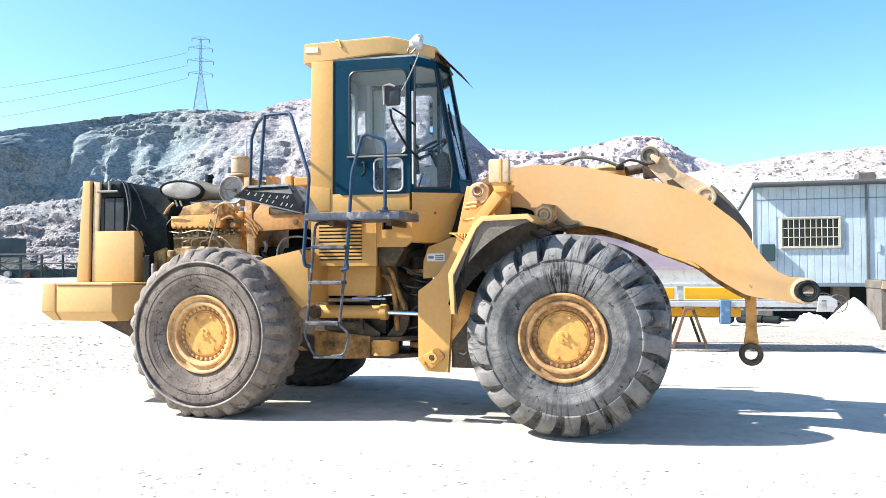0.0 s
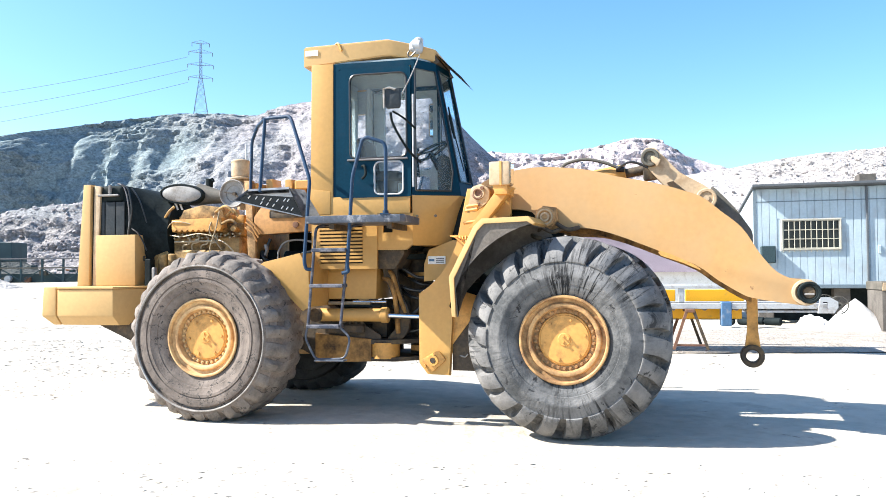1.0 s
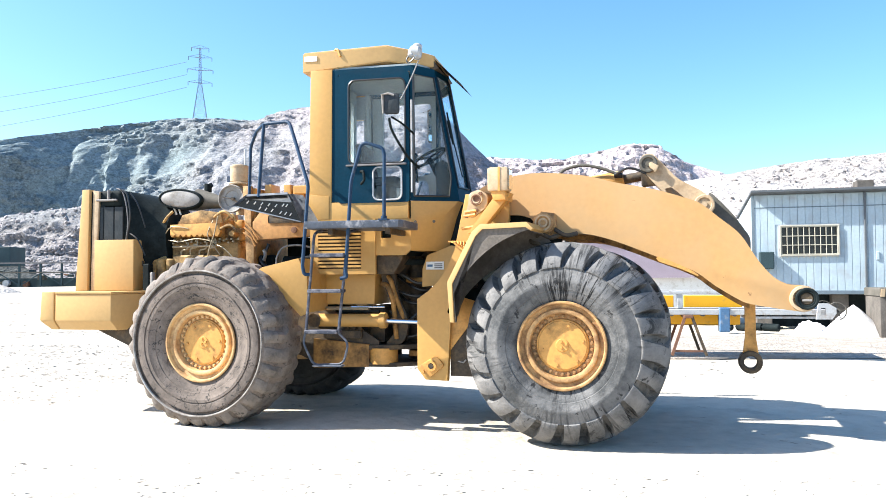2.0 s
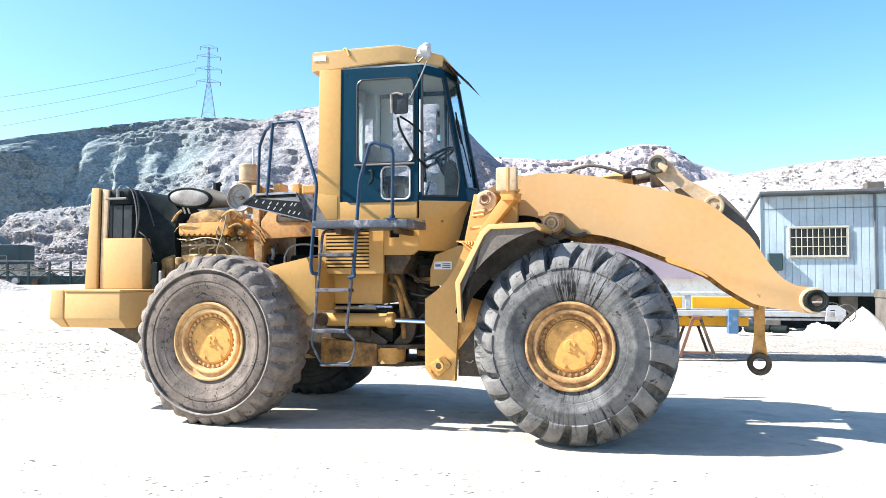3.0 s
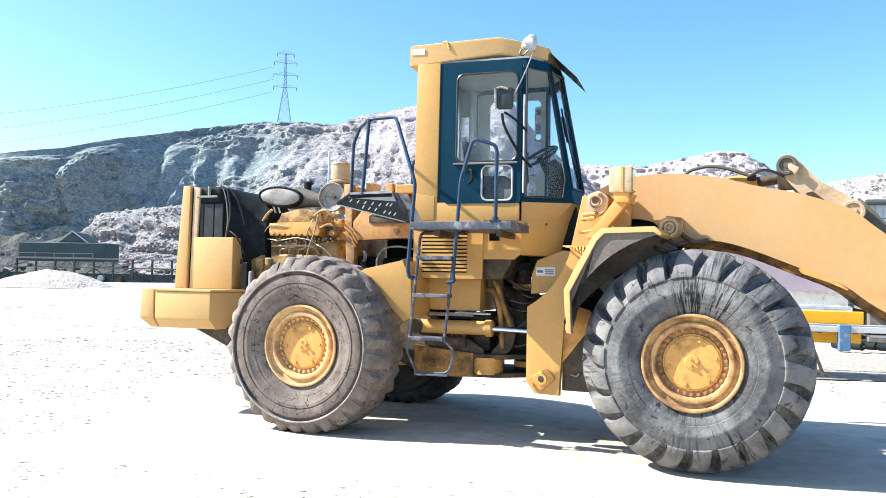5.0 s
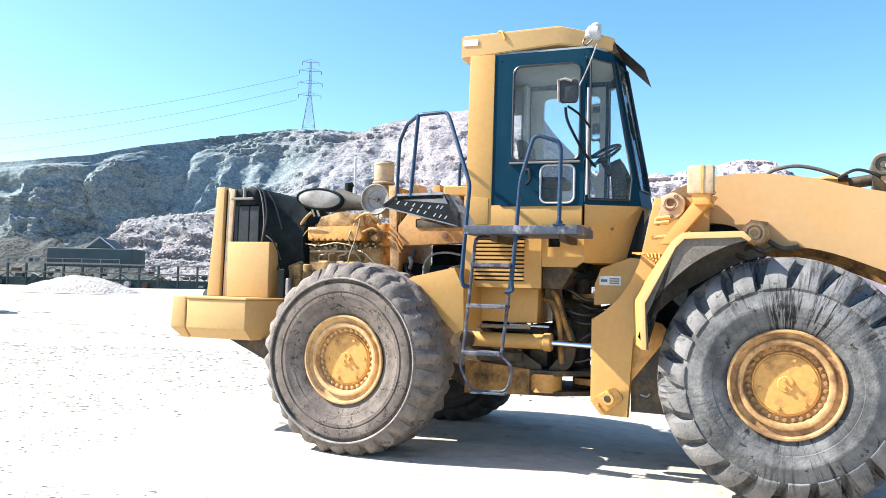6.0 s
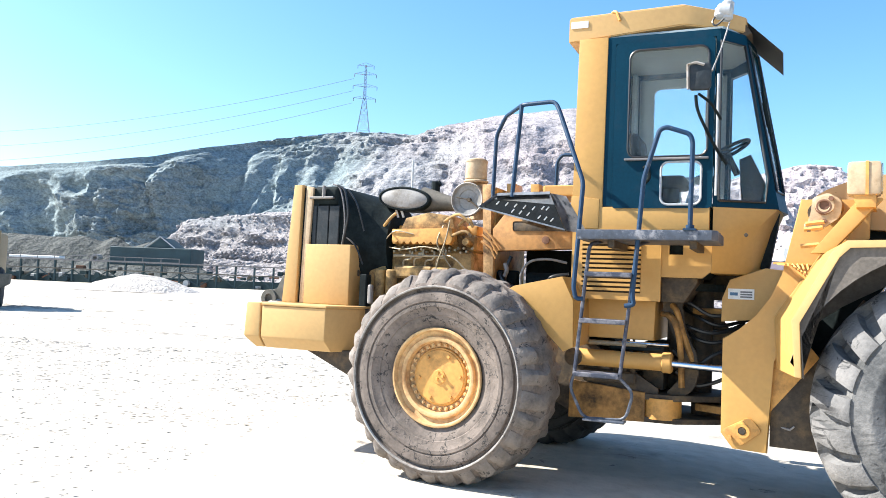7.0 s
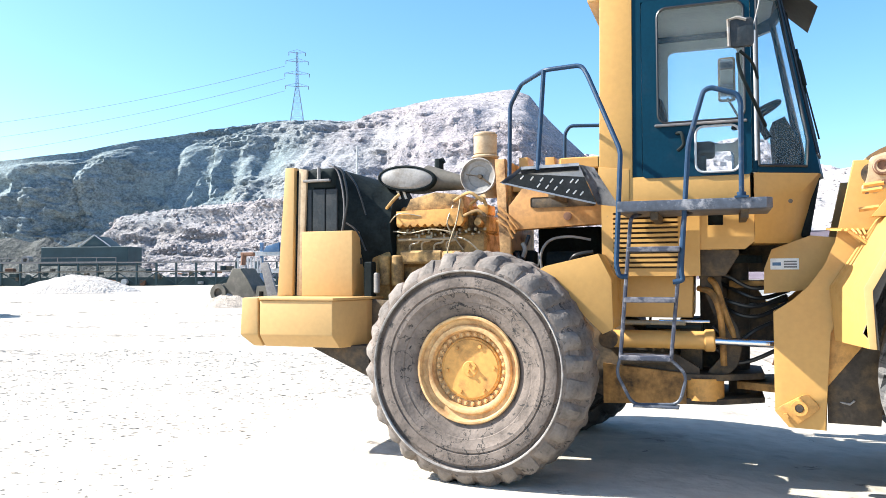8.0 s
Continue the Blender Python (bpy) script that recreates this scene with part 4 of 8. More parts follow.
# round lamp body on the bulkhead
bm = B()
lathe(bm, [(0.05, -0.42), (0.15, -0.47), (0.163, -0.50), (0.165, -0.535), (0.157, -0.545), (0.147, -0.535), (0.140, -0.515), (0.10, -0.505), (0.095, -0.495), (0.0005, -0.49)], 36, -0.10, 2.355)
lamp = rear_part("round_lamp", bm, PALE_DISC, "round dusty grey lamp without glass")
bm = B()
tube(bm, [(-0.21, -0.53, 2.375), (-0.07, -0.53, 2.352)], 0.006, 6)
tube(bm, [(-0.09, -0.53, 2.36), (0.02, -0.53, 2.27)], 0.008, 6)
cyl(bm, (-0.085, -0.49, 2.352), (-0.085, -0.54, 2.352), 0.02, 10)
part("crossbar", bm, DARK, lamp)
SHIFT = Matrix.Translation((-0.225, 0.28, 0.065))
bm = B()
cyl(bm, (0.02, -0.36, 2.15), (0.02, -0.37, 2.50), 0.075, 20)
cyl(bm, (0.0, -0.40, 2.50), (0.0, -0.40, 2.53), 0.122, 24, bev=0.01)
cyl(bm, (0.0, -0.40, 2.53), (0.0, -0.40, 2.735), 0.106, 28, bev=0.012)
cyl(bm, (0.0, -0.40, 2.705), (0.0, -0.40, 2.715), 0.110, 28)
rear_part("air_precleaner", bm, CREAM, "small dusty tan air intake pot")

SHIFT = Matrix.Translation((-0.07, 0.24, 0.01))
# bulkhead, engine beam and inner guard
bm = B()
prism(bm, [(-0.02, 2.52), (0.075, 2.52), (0.08, 2.0), (0.12, 1.88), (0.12, 1.55), (0.03, 1.55)], -0.54, -0.46, 0.008)
rear_part("bulkhead_edge", bm, RUST_RIM, "stained yellow bulkhead")
bm = B()
box(bm, 0.05, 0.10, -0.46, 0.46, 1.2, 2.5)
rear_part("bulkhead", bm, YELLOW_WORN)
for k in range(3):
    bm = B()
    tube(bm, [(0.02 - 0.01 * k, -0.56, 2.10 - 0.06 * k), (0.10, -0.57, 2.03 - 0.055 * k), (0.19 - 0.02 * k, -0.56, 1.90 - 0.04 * k)], 0.011, 6)
    rear_part("bulkhead_pipe", bm, BEAM_PAINT)
bm = B()
prism(bm, [(0.10, 1.89), (0.95, 1.93), (0.95, 2.25), (0.22, 2.25), (0.10, 2.10)], -0.54, -0.40, 0.015)
rear_part("engine_beam", bm, BEAM_PAINT, "rusty yellow side beam behind the engine, its shade put into the paint")
bm = B()
box(bm, 0.30, 0.86, -0.548, -0.53, 2.08, 2.17, 0.02, 2)
rear_part("beam_slot", bm, DARK)
bm = B()
lathe(bm, [(0.035, -0.54), (0.035, -0.555), (0.02, -0.557), (0.0005, -0.557)], 16, 0.62, 2.0)
rear_part("beam_plug", bm, RUST)
bm = B()
box(bm, 0.10, 0.86, -0.40, 0.46, 2.24, 2.31, 0.01)
rear_part("engine_deck", bm, YELLOW)
for x, h in ((0.14, 0.25), (0.38, 0.24), (0.50, 0.22)):
    bm = B()
    prism(bm, [(x, 2.31), (x + 0.10, 2.31), (x + 0.08, 2.31 + h), (x, 2.31 + h)], -0.30, -0.05, 0.01)
    rear_part("deck_bracket", bm, YELLOW)
bm = B()
box(bm, 0.52, 0.86, -0.34, 0.2, 2.43, 2.53, 0.01)
box(bm, 0.60, 0.64, -0.30, 0.1, 2.31, 2.44)
box(bm, 0.78, 0.82, -0.30, 0.1, 2.31, 2.44)
rear_part("deck_beam", bm, YELLOW)
bm = B()
box(bm, 0.20, 0.80, 0.20, 0.40, 1.2, 1.95, 0.02)
cyl(bm, (0.22, -0.18, 1.30), (0.70, -0.18, 1.30), 0.20, 18)
cyl(bm, (0.40, -0.30, 1.62), (0.70, -0.30, 1.62), 0.09, 14)
box(bm, 0.10, 0.30, -0.40, -0.25, 1.58, 1.72, 0.02)
rear_part("transmission", bm, BLACK, "black oily transmission")
# Added box, placed only to stop sunlight from reaching the ground below.
bm = B()
box(bm, 0.20, 0.92, -0.58, 0.10, 0.80, 1.27, 0.05, 2)
rear_part("gearbox", bm, BLACK, "added black box that blocks sunlight under the chassis")
bm = B()
tube(bm, curved([(0.38, -0.46, 1.52), (0.37, -0.47, 1.68), (0.45, -0.47, 1.80), (0.62, -0.47, 1.83), (0.80, -0.46, 1.80)], 5), 0.012, 8)
rear_part("transmission_pipe", bm, PALE_DISC)
for p in ([(0.2, -0.42, 1.6), (0.22, -0.46, 1.72), (0.26, -0.44, 1.85)], [(0.60, -0.42, 1.55), (0.66, -0.48, 1.66), (0.82, -0.46, 1.70)], [(0.15, -0.44, 1.7), (0.20, -0.47, 1.62), (0.30, -0.46, 1.56)]):
    bm = B()
    tube(bm, curved(p, 5), 0.018, 8)
    rear_part("hose", bm, HOSE)
bm = B()
tube(bm, curved([(0.21, -0.47, 1.78), (0.235, -0.48, 1.72), (0.215, -0.48, 1.66)], 4), 0.02, 8)
rear_part("pale_sleeve", bm, PALE_DISC)

SHIFT = Matrix.Identity(4)
# front guard of the rear wheel
bm = B()
prism(bm, [(0.40, 1.52), (0.50, 1.58), (0.905, 1.67), (1.0, 1.48), (1.01, 1.11), (0.93, 1.07), (0.80, 1.20), (0.62, 1.45)], -1.02, -0.98, 0.006)
guard = rear_part("wheel_guard", bm, YELLOW, "bent yellow guard plate ahead of the wheel")
both_sides(guard)
bm = B()
prism(bm, [(0.905, 1.67), (1.0, 1.48), (1.01, 1.11), (0.985, 1.11), (0.975, 1.47), (0.885, 1.65)], -0.99, -0.45, 0.004)
both_sides(rear_part("guard_flange", bm, YELLOW))

# ---- cab floor, side panels, boxes ----
bm = B()
prism(bm, [(0.84, 1.17), (1.555, 1.17), (1.565, 1.50), (0.88, 1.51)], -0.47, 0.47, 0.02)
rear_part("side_box", bm, YELLOW, "yellow box below the louvres")
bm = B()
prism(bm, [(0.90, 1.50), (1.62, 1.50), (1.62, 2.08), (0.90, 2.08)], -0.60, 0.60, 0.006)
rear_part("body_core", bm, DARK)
bm = B()
holed(bm, [(0.88, 1.50), (1.62, 1.50), (1.62, 2.09), (0.88, 2.09)], [[(0.97, 1.56), (1.46, 1.56), (1.46, 2.0), (0.97, 2.0)]], -0.64, -0.60)
louvre = rear_part("louvre_panel", bm, YELLOW, "yellow panel with cooling louvres")
for i in range(11):
    bm = B()
    z = 1.575 + i * 0.0385
    prism(bm, [(0.97, z), (1.46, z), (1.46, z + 0.022), (0.97, z + 0.022)], -0.652, -0.62)
    part("louvre_slat", bm, YELLOW, louvre)
twin = both_sides(louvre)
for c in louvre.children:
    again(c, twin, Matrix.Identity(4))
SHIFT = Matrix.Translation((0, 0.03, 0))
bm = B()
holed(bm, [(1.62, 1.70), (1.94, 1.70), (2.01, 1.76), (2.01, 2.085), (1.62, 2.085)], [[(1.68, 1.885), (1.79, 1.885), (1.79, 1.985), (1.68, 1.985)]], -0.655, -0.60)
panel = rear_part("cab_base_panel", bm, YELLOW, "yellow cab base panel with a small square hole")
both_sides(panel)
SHIFT = Matrix.Identity(4)
bm = B()
prism(bm, [(1.62, 1.70), (1.95, 1.70), (2.0, 1.76), (2.0, 2.26), (1.62, 2.20)], -0.58, 0.58, 0.02)
rear_part("cab_floor_block", bm, BLACK)
bm = B()
def nose_ring(a, b, c):
    return [(2.012, -0.635), a, b, (c, 0.0), (b[0], -b[1]), (a[0], -a[1]), (2.012, 0.635)]


top_ring, mid_ring, low_ring = nose_ring((2.48, -0.41), (2.50, -0.32), 2.53), nose_ring((2.31, -0.492), (2.43, -0.31), 2.46), nose_ring((2.27, -0.47), (2.36, -0.28), 2.40)
loft(bm, [[(x - 0.01, y * 0.96, 1.745) for x, y in low_ring], [(x, y, 1.80) for x, y in low_ring], [(x, y, 2.085) for x, y in mid_ring], [(x, y, 2.272) for x, y in top_ring]])
rear_part("cab_base_nose", bm, YELLOW, "tapering yellow front of the cab base")
SHIFT = Matrix.Translation((0, 0.03, 0))
bm = B()
prism(bm, [(1.0, 2.085), (1.985, 2.085), (1.985, 2.275), (1.0, 2.275)], -0.665, -0.60, 0.008)
sill = rear_part("cab_sill", bm, YELLOW)
both_sides(sill)
bm = B()
prism(bm, [(1.62, 1.50), (1.80, 1.50), (1.90, 1.66), (1.90, 1.70), (1.62, 1.70)], -0.60, 0.60, 0.01)
rear_part("hinge_head", bm, DARK)
for x in (2.06, 2.26):
    bm = B()
    lathe(bm, [(0.016, -0.655), (0.016, -0.662), (0.0005, -0.663)], 10, x, 2.05)
    rear_part("panel_bolt", bm, DARK)

# ---- cab ----
bm = B()
holed(bm, [(1.12, 2.28), (2.036, 2.28), (2.036, 3.72), (1.12, 3.72)], [[(1.20, 2.30), (2.005, 2.30), (2.005, 3.66), (1.20, 3.66)]], -0.65, -0.60)
cab_side = rear_part("cab_side", bm, CAB_BLUE, "dark blue cab side frame")
both_sides(cab_side)


def cab_door():
    """Door with its window, the lower pane and the handle."""
    win = rrect(1.325, 1.955, 2.685, 3.585, 0.07)
    small = rrect(1.60, 1.915, 2.29, 2.64, 0.06)
    bm = B()
    holed(bm, rrect(1.205, 2.0, 2.262, 3.655, 0.03), [win, small], -0.672, -0.63)
    door = rear_part("cab_door", bm, CAB_BLUE, "closed dark blue cab door")
    for w in (win, small):
        bm = B()
        prism(bm, w, -0.652, -0.647)
        g = part("door_pane", bm, GLASS, door)
        g.visible_shadow = False
    bm = B()
    tube(bm, [(p[0], -0.675, p[1]) for p in small + small[:1]], 0.010, 6)
    part("pane_trim", bm, BEAM_GREY, door, "pale trim round the lower pane")
    bm = B()
    tube(bm, [(p[0], -0.674, p[1]) for p in win + win[:1]], 0.010, 6)
    part("window_seal", bm, HOSE, door)
    bm = B()
    box(bm, 1.30, 1.97, -0.70, -0.673, 2.655, 2.675, 0.005)
    part("window_ledge", bm, GREY, door)
    bm = B()
    tube(bm, bend([(1.46, -0.67, 2.60), (1.50, -0.71, 2.60), (1.52, -0.72, 2.50), (1.47, -0.70, 2.46)], 0.03), 0.014, 8)
    part("door_handle", bm, BLACK, door)
    return door


door = cab_door()
far_door = both_sides(door)
for c in door.children:
    o = again(c, far_door, Matrix.Identity(4))
    o.visible_shadow = c.visible_shadow
bm = B()
cyl(bm, (2.03, -0.685, 2.36), (2.03, -0.685, 3.34), 0.010, 10)
rear_part("hinge_rod", bm, BEAM_GREY, "pale upright hinge rod")

# angled corner panes and the windscreen
SHIFT = Matrix.Identity(4)


def framed(q, widths, thick):
    """A window frame round four corners, and the pane in it. widths: at the first, second, third and fourth edge."""
    q = [Vector(p) for p in q]
    nor = (q[1] - q[0]).cross(q[3] - q[0]).normalized() * -thick
    s0, s1 = widths[3] / (q[1] - q[0]).length, 1 - widths[1] / (q[1] - q[0]).length
    t0, t1 = widths[0] / (q[3] - q[0]).length, 1 - widths[2] / (q[3] - q[0]).length
    at = lambda s, t: q[0].lerp(q[1], s).lerp(q[3].lerp(q[2], s), t)
    inner = [at(s0, t0), at(s1 - 0.12, t0), at(s1, t0 + 0.14), at(s1, t1), at(s0, t1)]
    outer = [q[0], q[0].lerp(q[1], 0.9), q[1], q[2], q[3]]
    n = 5
    bm = B()
    A = [[bm.verts.new(p + s * nor) for p in outer] for s in (0, 1)]
    I = [[bm.verts.new(p + s * nor) for p in inner] for s in (0, 1)]
    for i in range(n):
        j = (i + 1) % n
        bm.faces.new((A[0][i], A[0][j], I[0][j], I[0][i]))
        bm.faces.new((A[1][j], A[1][i], I[1][i], I[1][j]))
        bm.faces.new((A[0][j], A[0][i], A[1][i], A[1][j]))
        bm.faces.new((I[0][i], I[0][j], I[1][j], I[1][i]))
    g = B()
    P = [g.verts.new(p + nor * k) for k in (0.4, 0.6) for p in inner]
    g.faces.new(P[:n])
    g.faces.new(P[:n - 1:-1])
    for i in range(n):
        j = (i + 1) % n
        g.faces.new((P[j], P[i], P[n + i], P[n + j]))
    s = B()
    tube(s, [p - nor * 0.2 for p in inner + inner[:1]], 0.011, 6)
    return bm, g, s


def cab_pane(name, q, widths):
    bm, g, s = framed(q, widths, 0.03)
    w = rear_part(name, bm, CAB_BLUE)
    o = part("pane", g, GLASS, w)
    o.visible_shadow = False
    part("rubber_seal", s, HOSE, w)
    return w


for quad, name in (([(2.038, -0.625, 2.275), (2.49, -0.405, 2.275), (2.21, -0.385, 3.72), (2.038, -0.625, 3.72)], "corner_window"),
                   ([(2.492, -0.40, 2.275), (2.56, -0.004, 2.275), (2.28, -0.004, 3.72), (2.212, -0.38, 3.72)], "windscreen")):
    w = cab_pane(name, quad, (0.05, 0.045, 0.10, 0.012) if name == "corner_window" else (0.16, 0.01, 0.08, 0.035))
    twin = both_sides(w)
    for c in w.children:
        o = again(c, twin, Matrix.Identity(4))
        o.visible_shadow = c.visible_shadow
bm = B()
prism(bm, [(2.36, 1.80), (2.42, 1.80), (2.50, 2.25), (2.36, 2.25)], -0.30, 0.30, 0.01)
rear_part("cab_nose", bm, BLACK)
bm = B()
tube(bm, [(2.345, -0.34, 3.25), (2.41, -0.34, 2.90)], 0.010, 6)
tube(bm, [(2.36, -0.345, 3.16), (2.40, -0.345, 2.96)], 0.018, 6)
tube(bm, [(2.50, -0.28, 2.55), (2.36, -0.34, 3.15)], 0.007, 6)
rear_part("wiper", bm, BLACK)
SHIFT = Matrix.Translation((0, 0.035, 0))

bm = B()
prism(bm, [(0.86, 2.13), (1.125, 2.13), (1.135, 3.73), (0.88, 3.73)], -0.668, -0.42, 0.02)
rear_part("cab_pillar", bm, YELLOW, "broad yellow rear cab pillar")
bm = B()
prism(bm, [(0.84, 2.13), (0.895, 2.13), (0.90, 3.73), (0.86, 3.73)], 0.42, 0.668, 0.012)
prism(bm, [(0.895, 2.13), (1.09, 2.13), (1.09, 2.72), (0.895, 2.72)], 0.60, 0.65, 0.006)
prism(bm, [(0.895, 3.42), (1.09, 3.42), (1.09, 3.73), (0.895, 3.73)], 0.60, 0.65, 0.006)
quarter = rear_part("cab_pillar", bm, YELLOW, "yellow far cab pillar with a quarter window")
bm = B()
prism(bm, [(0.895, 2.72), (1.09, 2.72), (1.09, 3.42), (0.895, 3.42)], 0.62, 0.626)
o = part("quarter_pane", bm, GLASS, quarter)
o.visible_shadow = False
bm = B()
prism(bm, [(0.845, 2.09), (1.10, 2.09), (1.10, 2.34), (0.86, 2.37)], -0.68, -0.42, 0.01)
both_sides(rear_part("pillar_foot", bm, YELLOW))
bm = B()
holed(bm, [(-0.42, 2.2), (0.42, 2.2), (0.42, 3.73), (-0.42, 3.73)], [rrect(-0.32, 0.32, 2.75, 3.55, 0.06)], 0.0, 0.05)
rear_wall = part("cab_rear_wall", bm, CAB_BLUE, loader, "", pose(0.95, 0, 0, 0, 0, 90))
bm = B()
prism(bm, rrect(-0.32, 0.32, 2.75, 3.55, 0.06), 0.02, 0.026)
o = part("pane", bm, GLASS, rear_wall)
o.visible_shadow = False
bm = B()
for y0, y1 in ((-0.60, -0.42), (0.42, 0.60)):
    box(bm, 1.145, 1.19, y0, y1, 2.3, 3.7, 0.01)
rear_part("cab_lining", bm, LINING)
bm = B()
holed(bm, [(1.09, 2.29), (2.04, 2.29), (2.04, 3.70), (1.09, 3.70)], [rrect(1.335, 1.945, 2.695, 3.575, 0.07), rrect(1.61, 1.905, 2.30, 2.63, 0.06)], 0.555, 0.59)
for z0, z1 in ((2.29, 2.72), (3.42, 3.70)):
    box(bm, 0.90, 1.085, 0.57, 0.59, z0, z1)
rear_part("far_side_lining", bm, LINING)
bm = B()
holed(bm, [(-0.42, 2.29), (0.42, 2.29), (0.42, 3.70), (-0.42, 3.70)], [rrect(-0.32, 0.32, 2.75, 3.55, 0.06)], -0.10, -0.06)
part("rear_lining", bm, LINING, loader, "", pose(0.95, 0, 0, 0, 0, 90))

# roof, its front edge, visor and lamps
bm = B()
SHIFT = Matrix.Identity(4)
roof = [(0.78, -0.60), (1.74, -0.59), (2.08, -0.47), (2.22, -0.36), (2.22, 0.36), (2.08, 0.47), (1.74, 0.59), (0.78, 0.60)]
z_low = [3.715, 3.79, 3.755, 3.745, 3.745, 3.755, 3.79, 3.715]
z_top = [3.93, 3.955, 3.895, 3.87, 3.87, 3.895, 3.955, 3.93]
loft(bm, [[(x, y, z) for (x, y), z in zip(roof, z_low)], [(x, y, z) for (x, y), z in zip(roof, z_top)],
          [(x * 0.97 + 0.04, y * 0.94, z + 0.02) for (x, y), z in zip(roof, z_top)]])
bmesh.ops.bevel(bm, geom=list(bm.edges), offset=0.008, segments=2, affect="EDGES")
roof_ob = rear_part("cab_roof", bm, FADED_YELLOW, "yellow cab roof with a sloping side edge")
bm = B()
box(bm, 0.80, 0.95, -0.607, -0.60, 3.835, 3.895, 0.002)
part("sticker", bm, WHITE, roof_ob, "faded white sticker")
bm = B()
slab(bm, [(1.0, -0.58), (2.05, -0.58), (2.2, -0.30), (2.2, 0.30), (2.05, 0.58), (1.0, 0.58)], 3.71, 3.75)
part("roof_lining", bm, LINING, roof_ob)
bm = B()
V = [bm.verts.new(p) for p in ((2.19, -0.37, 3.865), (2.19, 0.37, 3.865), (2.50, 0.35, 3.56), (2.50, -0.36, 3.56))]
f = bm.faces.new(V)
bmesh.ops.solidify(bm, geom=[f], thickness=0.018)
part("visor", bm, OLIVE, roof_ob, "dark stained sun visor sloping over the windscreen")
bm = B()
prism(bm, [(2.14, 3.72), (2.22, 3.72), (2.26, 3.74), (2.20, 3.84)], -0.37, 0.37, 0.01)
part("front_edge", bm, DARK, roof_ob)
bm = B()
tube(bm, bend([(1.14, -0.56, 3.91), (1.15, -0.58, 3.96), (1.19, -0.60, 3.95), (1.22, -0.605, 3.87)], 0.03), 0.013, 8)
part("lifting_loop", bm, YELLOW_WORN, roof_ob)
bm = B()
cyl(bm, (2.0, -0.58, 3.875), (2.12, -0.58, 3.865), 0.066, 16, bev=0.02)
cyl(bm, (2.07, -0.58, 3.79), (2.085, -0.58, 3.955), 0.05, 12, bev=0.018)
cyl(bm, (2.02, -0.60, 3.81), (2.03, -0.59, 3.90), 0.045, 10, bev=0.015)
part("work_lamp", bm, BEAM_GREY, roof_ob, "small white work lamp")
bm = B()
tube(bm, curved([(2.0, -0.60, 3.84), (1.97, -0.62, 3.78), (2.0, -0.64, 3.74), (2.06, -0.64, 3.79)], 4), 0.008, 6)
part("lamp_cable", bm, HOSE, roof_ob)
bm = B()
tube(bm, curved([(2.10, -0.62, 3.76), (2.06, -0.82, 3.50), (2.01, -1.0, 3.27)], 6), 0.0065, 6)
part("mirror_rope", bm, PALE_DISC, roof_ob)

SHIFT = Matrix.Identity(4)
bm = B()
tube(bm, curved([(2.10, -0.62, 2.62), (2.03, -0.85, 2.72), (1.92, -1.0, 2.95), (1.90, -1.04, 3.08)], 6), 0.013, 8)
tube(bm, curved([(1.92, -1.03, 3.09), (2.0, -0.90, 3.04), (2.05, -0.63, 2.98)], 5), 0.011, 8)
arm = rear_part("mirror_arm", bm, BLACK)
bm = B()
prism(bm, rrect(1.85, 2.01, 3.115, 3.32, 0.03), -1.07, -1.035, 0.01)
part("mirror_back", bm, STEEL_DARK, arm, "dark dusty back of the wing mirror")
bm = B()
tube(bm, [(1.845, -1.07, 3.12), (1.84, -1.075, 3.31), (1.90, -1.075, 3.322), (1.96, -1.07, 3.30)], 0.012, 6)
part("mirror_rim", bm, PALE_DISC, arm)
bm = B()
prism(bm, rrect(1.85, 2.005, 3.115, 3.31, 0.025), -1.034, -1.030)
part("mirror_glass", bm, MIRROR, arm)
bm = B()
tube(bm, bend([(2.10, 0.62, 2.75), (2.0, 0.95, 2.9), (1.86, 1.05, 3.2)], 0.1), 0.012, 8)
arm2 = rear_part("mirror_arm", bm, BLACK)
bm = B()
prism(bm, rrect(1.775, 1.935, 3.17, 3.60, 0.03), 1.05, 1.085, 0.01)
part("mirror_back", bm, DARK, arm2)
bm = B()
prism(bm, rrect(1.795, 1.915, 3.19, 3.58, 0.025), 1.045, 1.0495)
part("mirror_glass", bm, MIRROR, arm2)

bm = B()
box(bm, 1.34, 1.74, -0.21, 0.21, 2.50, 2.60, 0.04, 3)
prism(bm, rounded([(1.30, 2.60), (1.40, 2.60), (1.33, 2.98), (1.24, 2.98)], 0.05), -0.22, 0.22, 0.02)
cyl(bm, (1.55, 0, 2.27), (1.55, 0, 2.52), 0.12, 14)
rear_part("operator_seat", bm, SEAT, "dark operator's seat")
bm = B()
box(bm, 1.20, 2.05, -0.55, 0.55, 2.262, 2.280)
rear_part("floor_mat", bm, SEAT)
bm = B()
prism(bm, [(2.20, 2.28), (2.34, 2.28), (2.38, 2.52), (2.26, 2.76), (2.17, 2.72)], -0.22, 0.22, 0.03)
cyl(bm, (2.15, 0.0, 2.62), (2.06, 0.0, 2.80), 0.03, 10)
rear_part("dashboard", bm, BLACK)
bm = B()
c, tilt = Vector((2.06, 0, 2.82)), Matrix.Rotation(radians(-28), 3, "Y")
ring = [c + tilt @ Vector((0.20 * math.cos(2 * math.pi * k / 28), 0.20 * math.sin(2 * math.pi * k / 28), 0)) for k in range(29)]
tube(bm, ring, 0.016, 8)
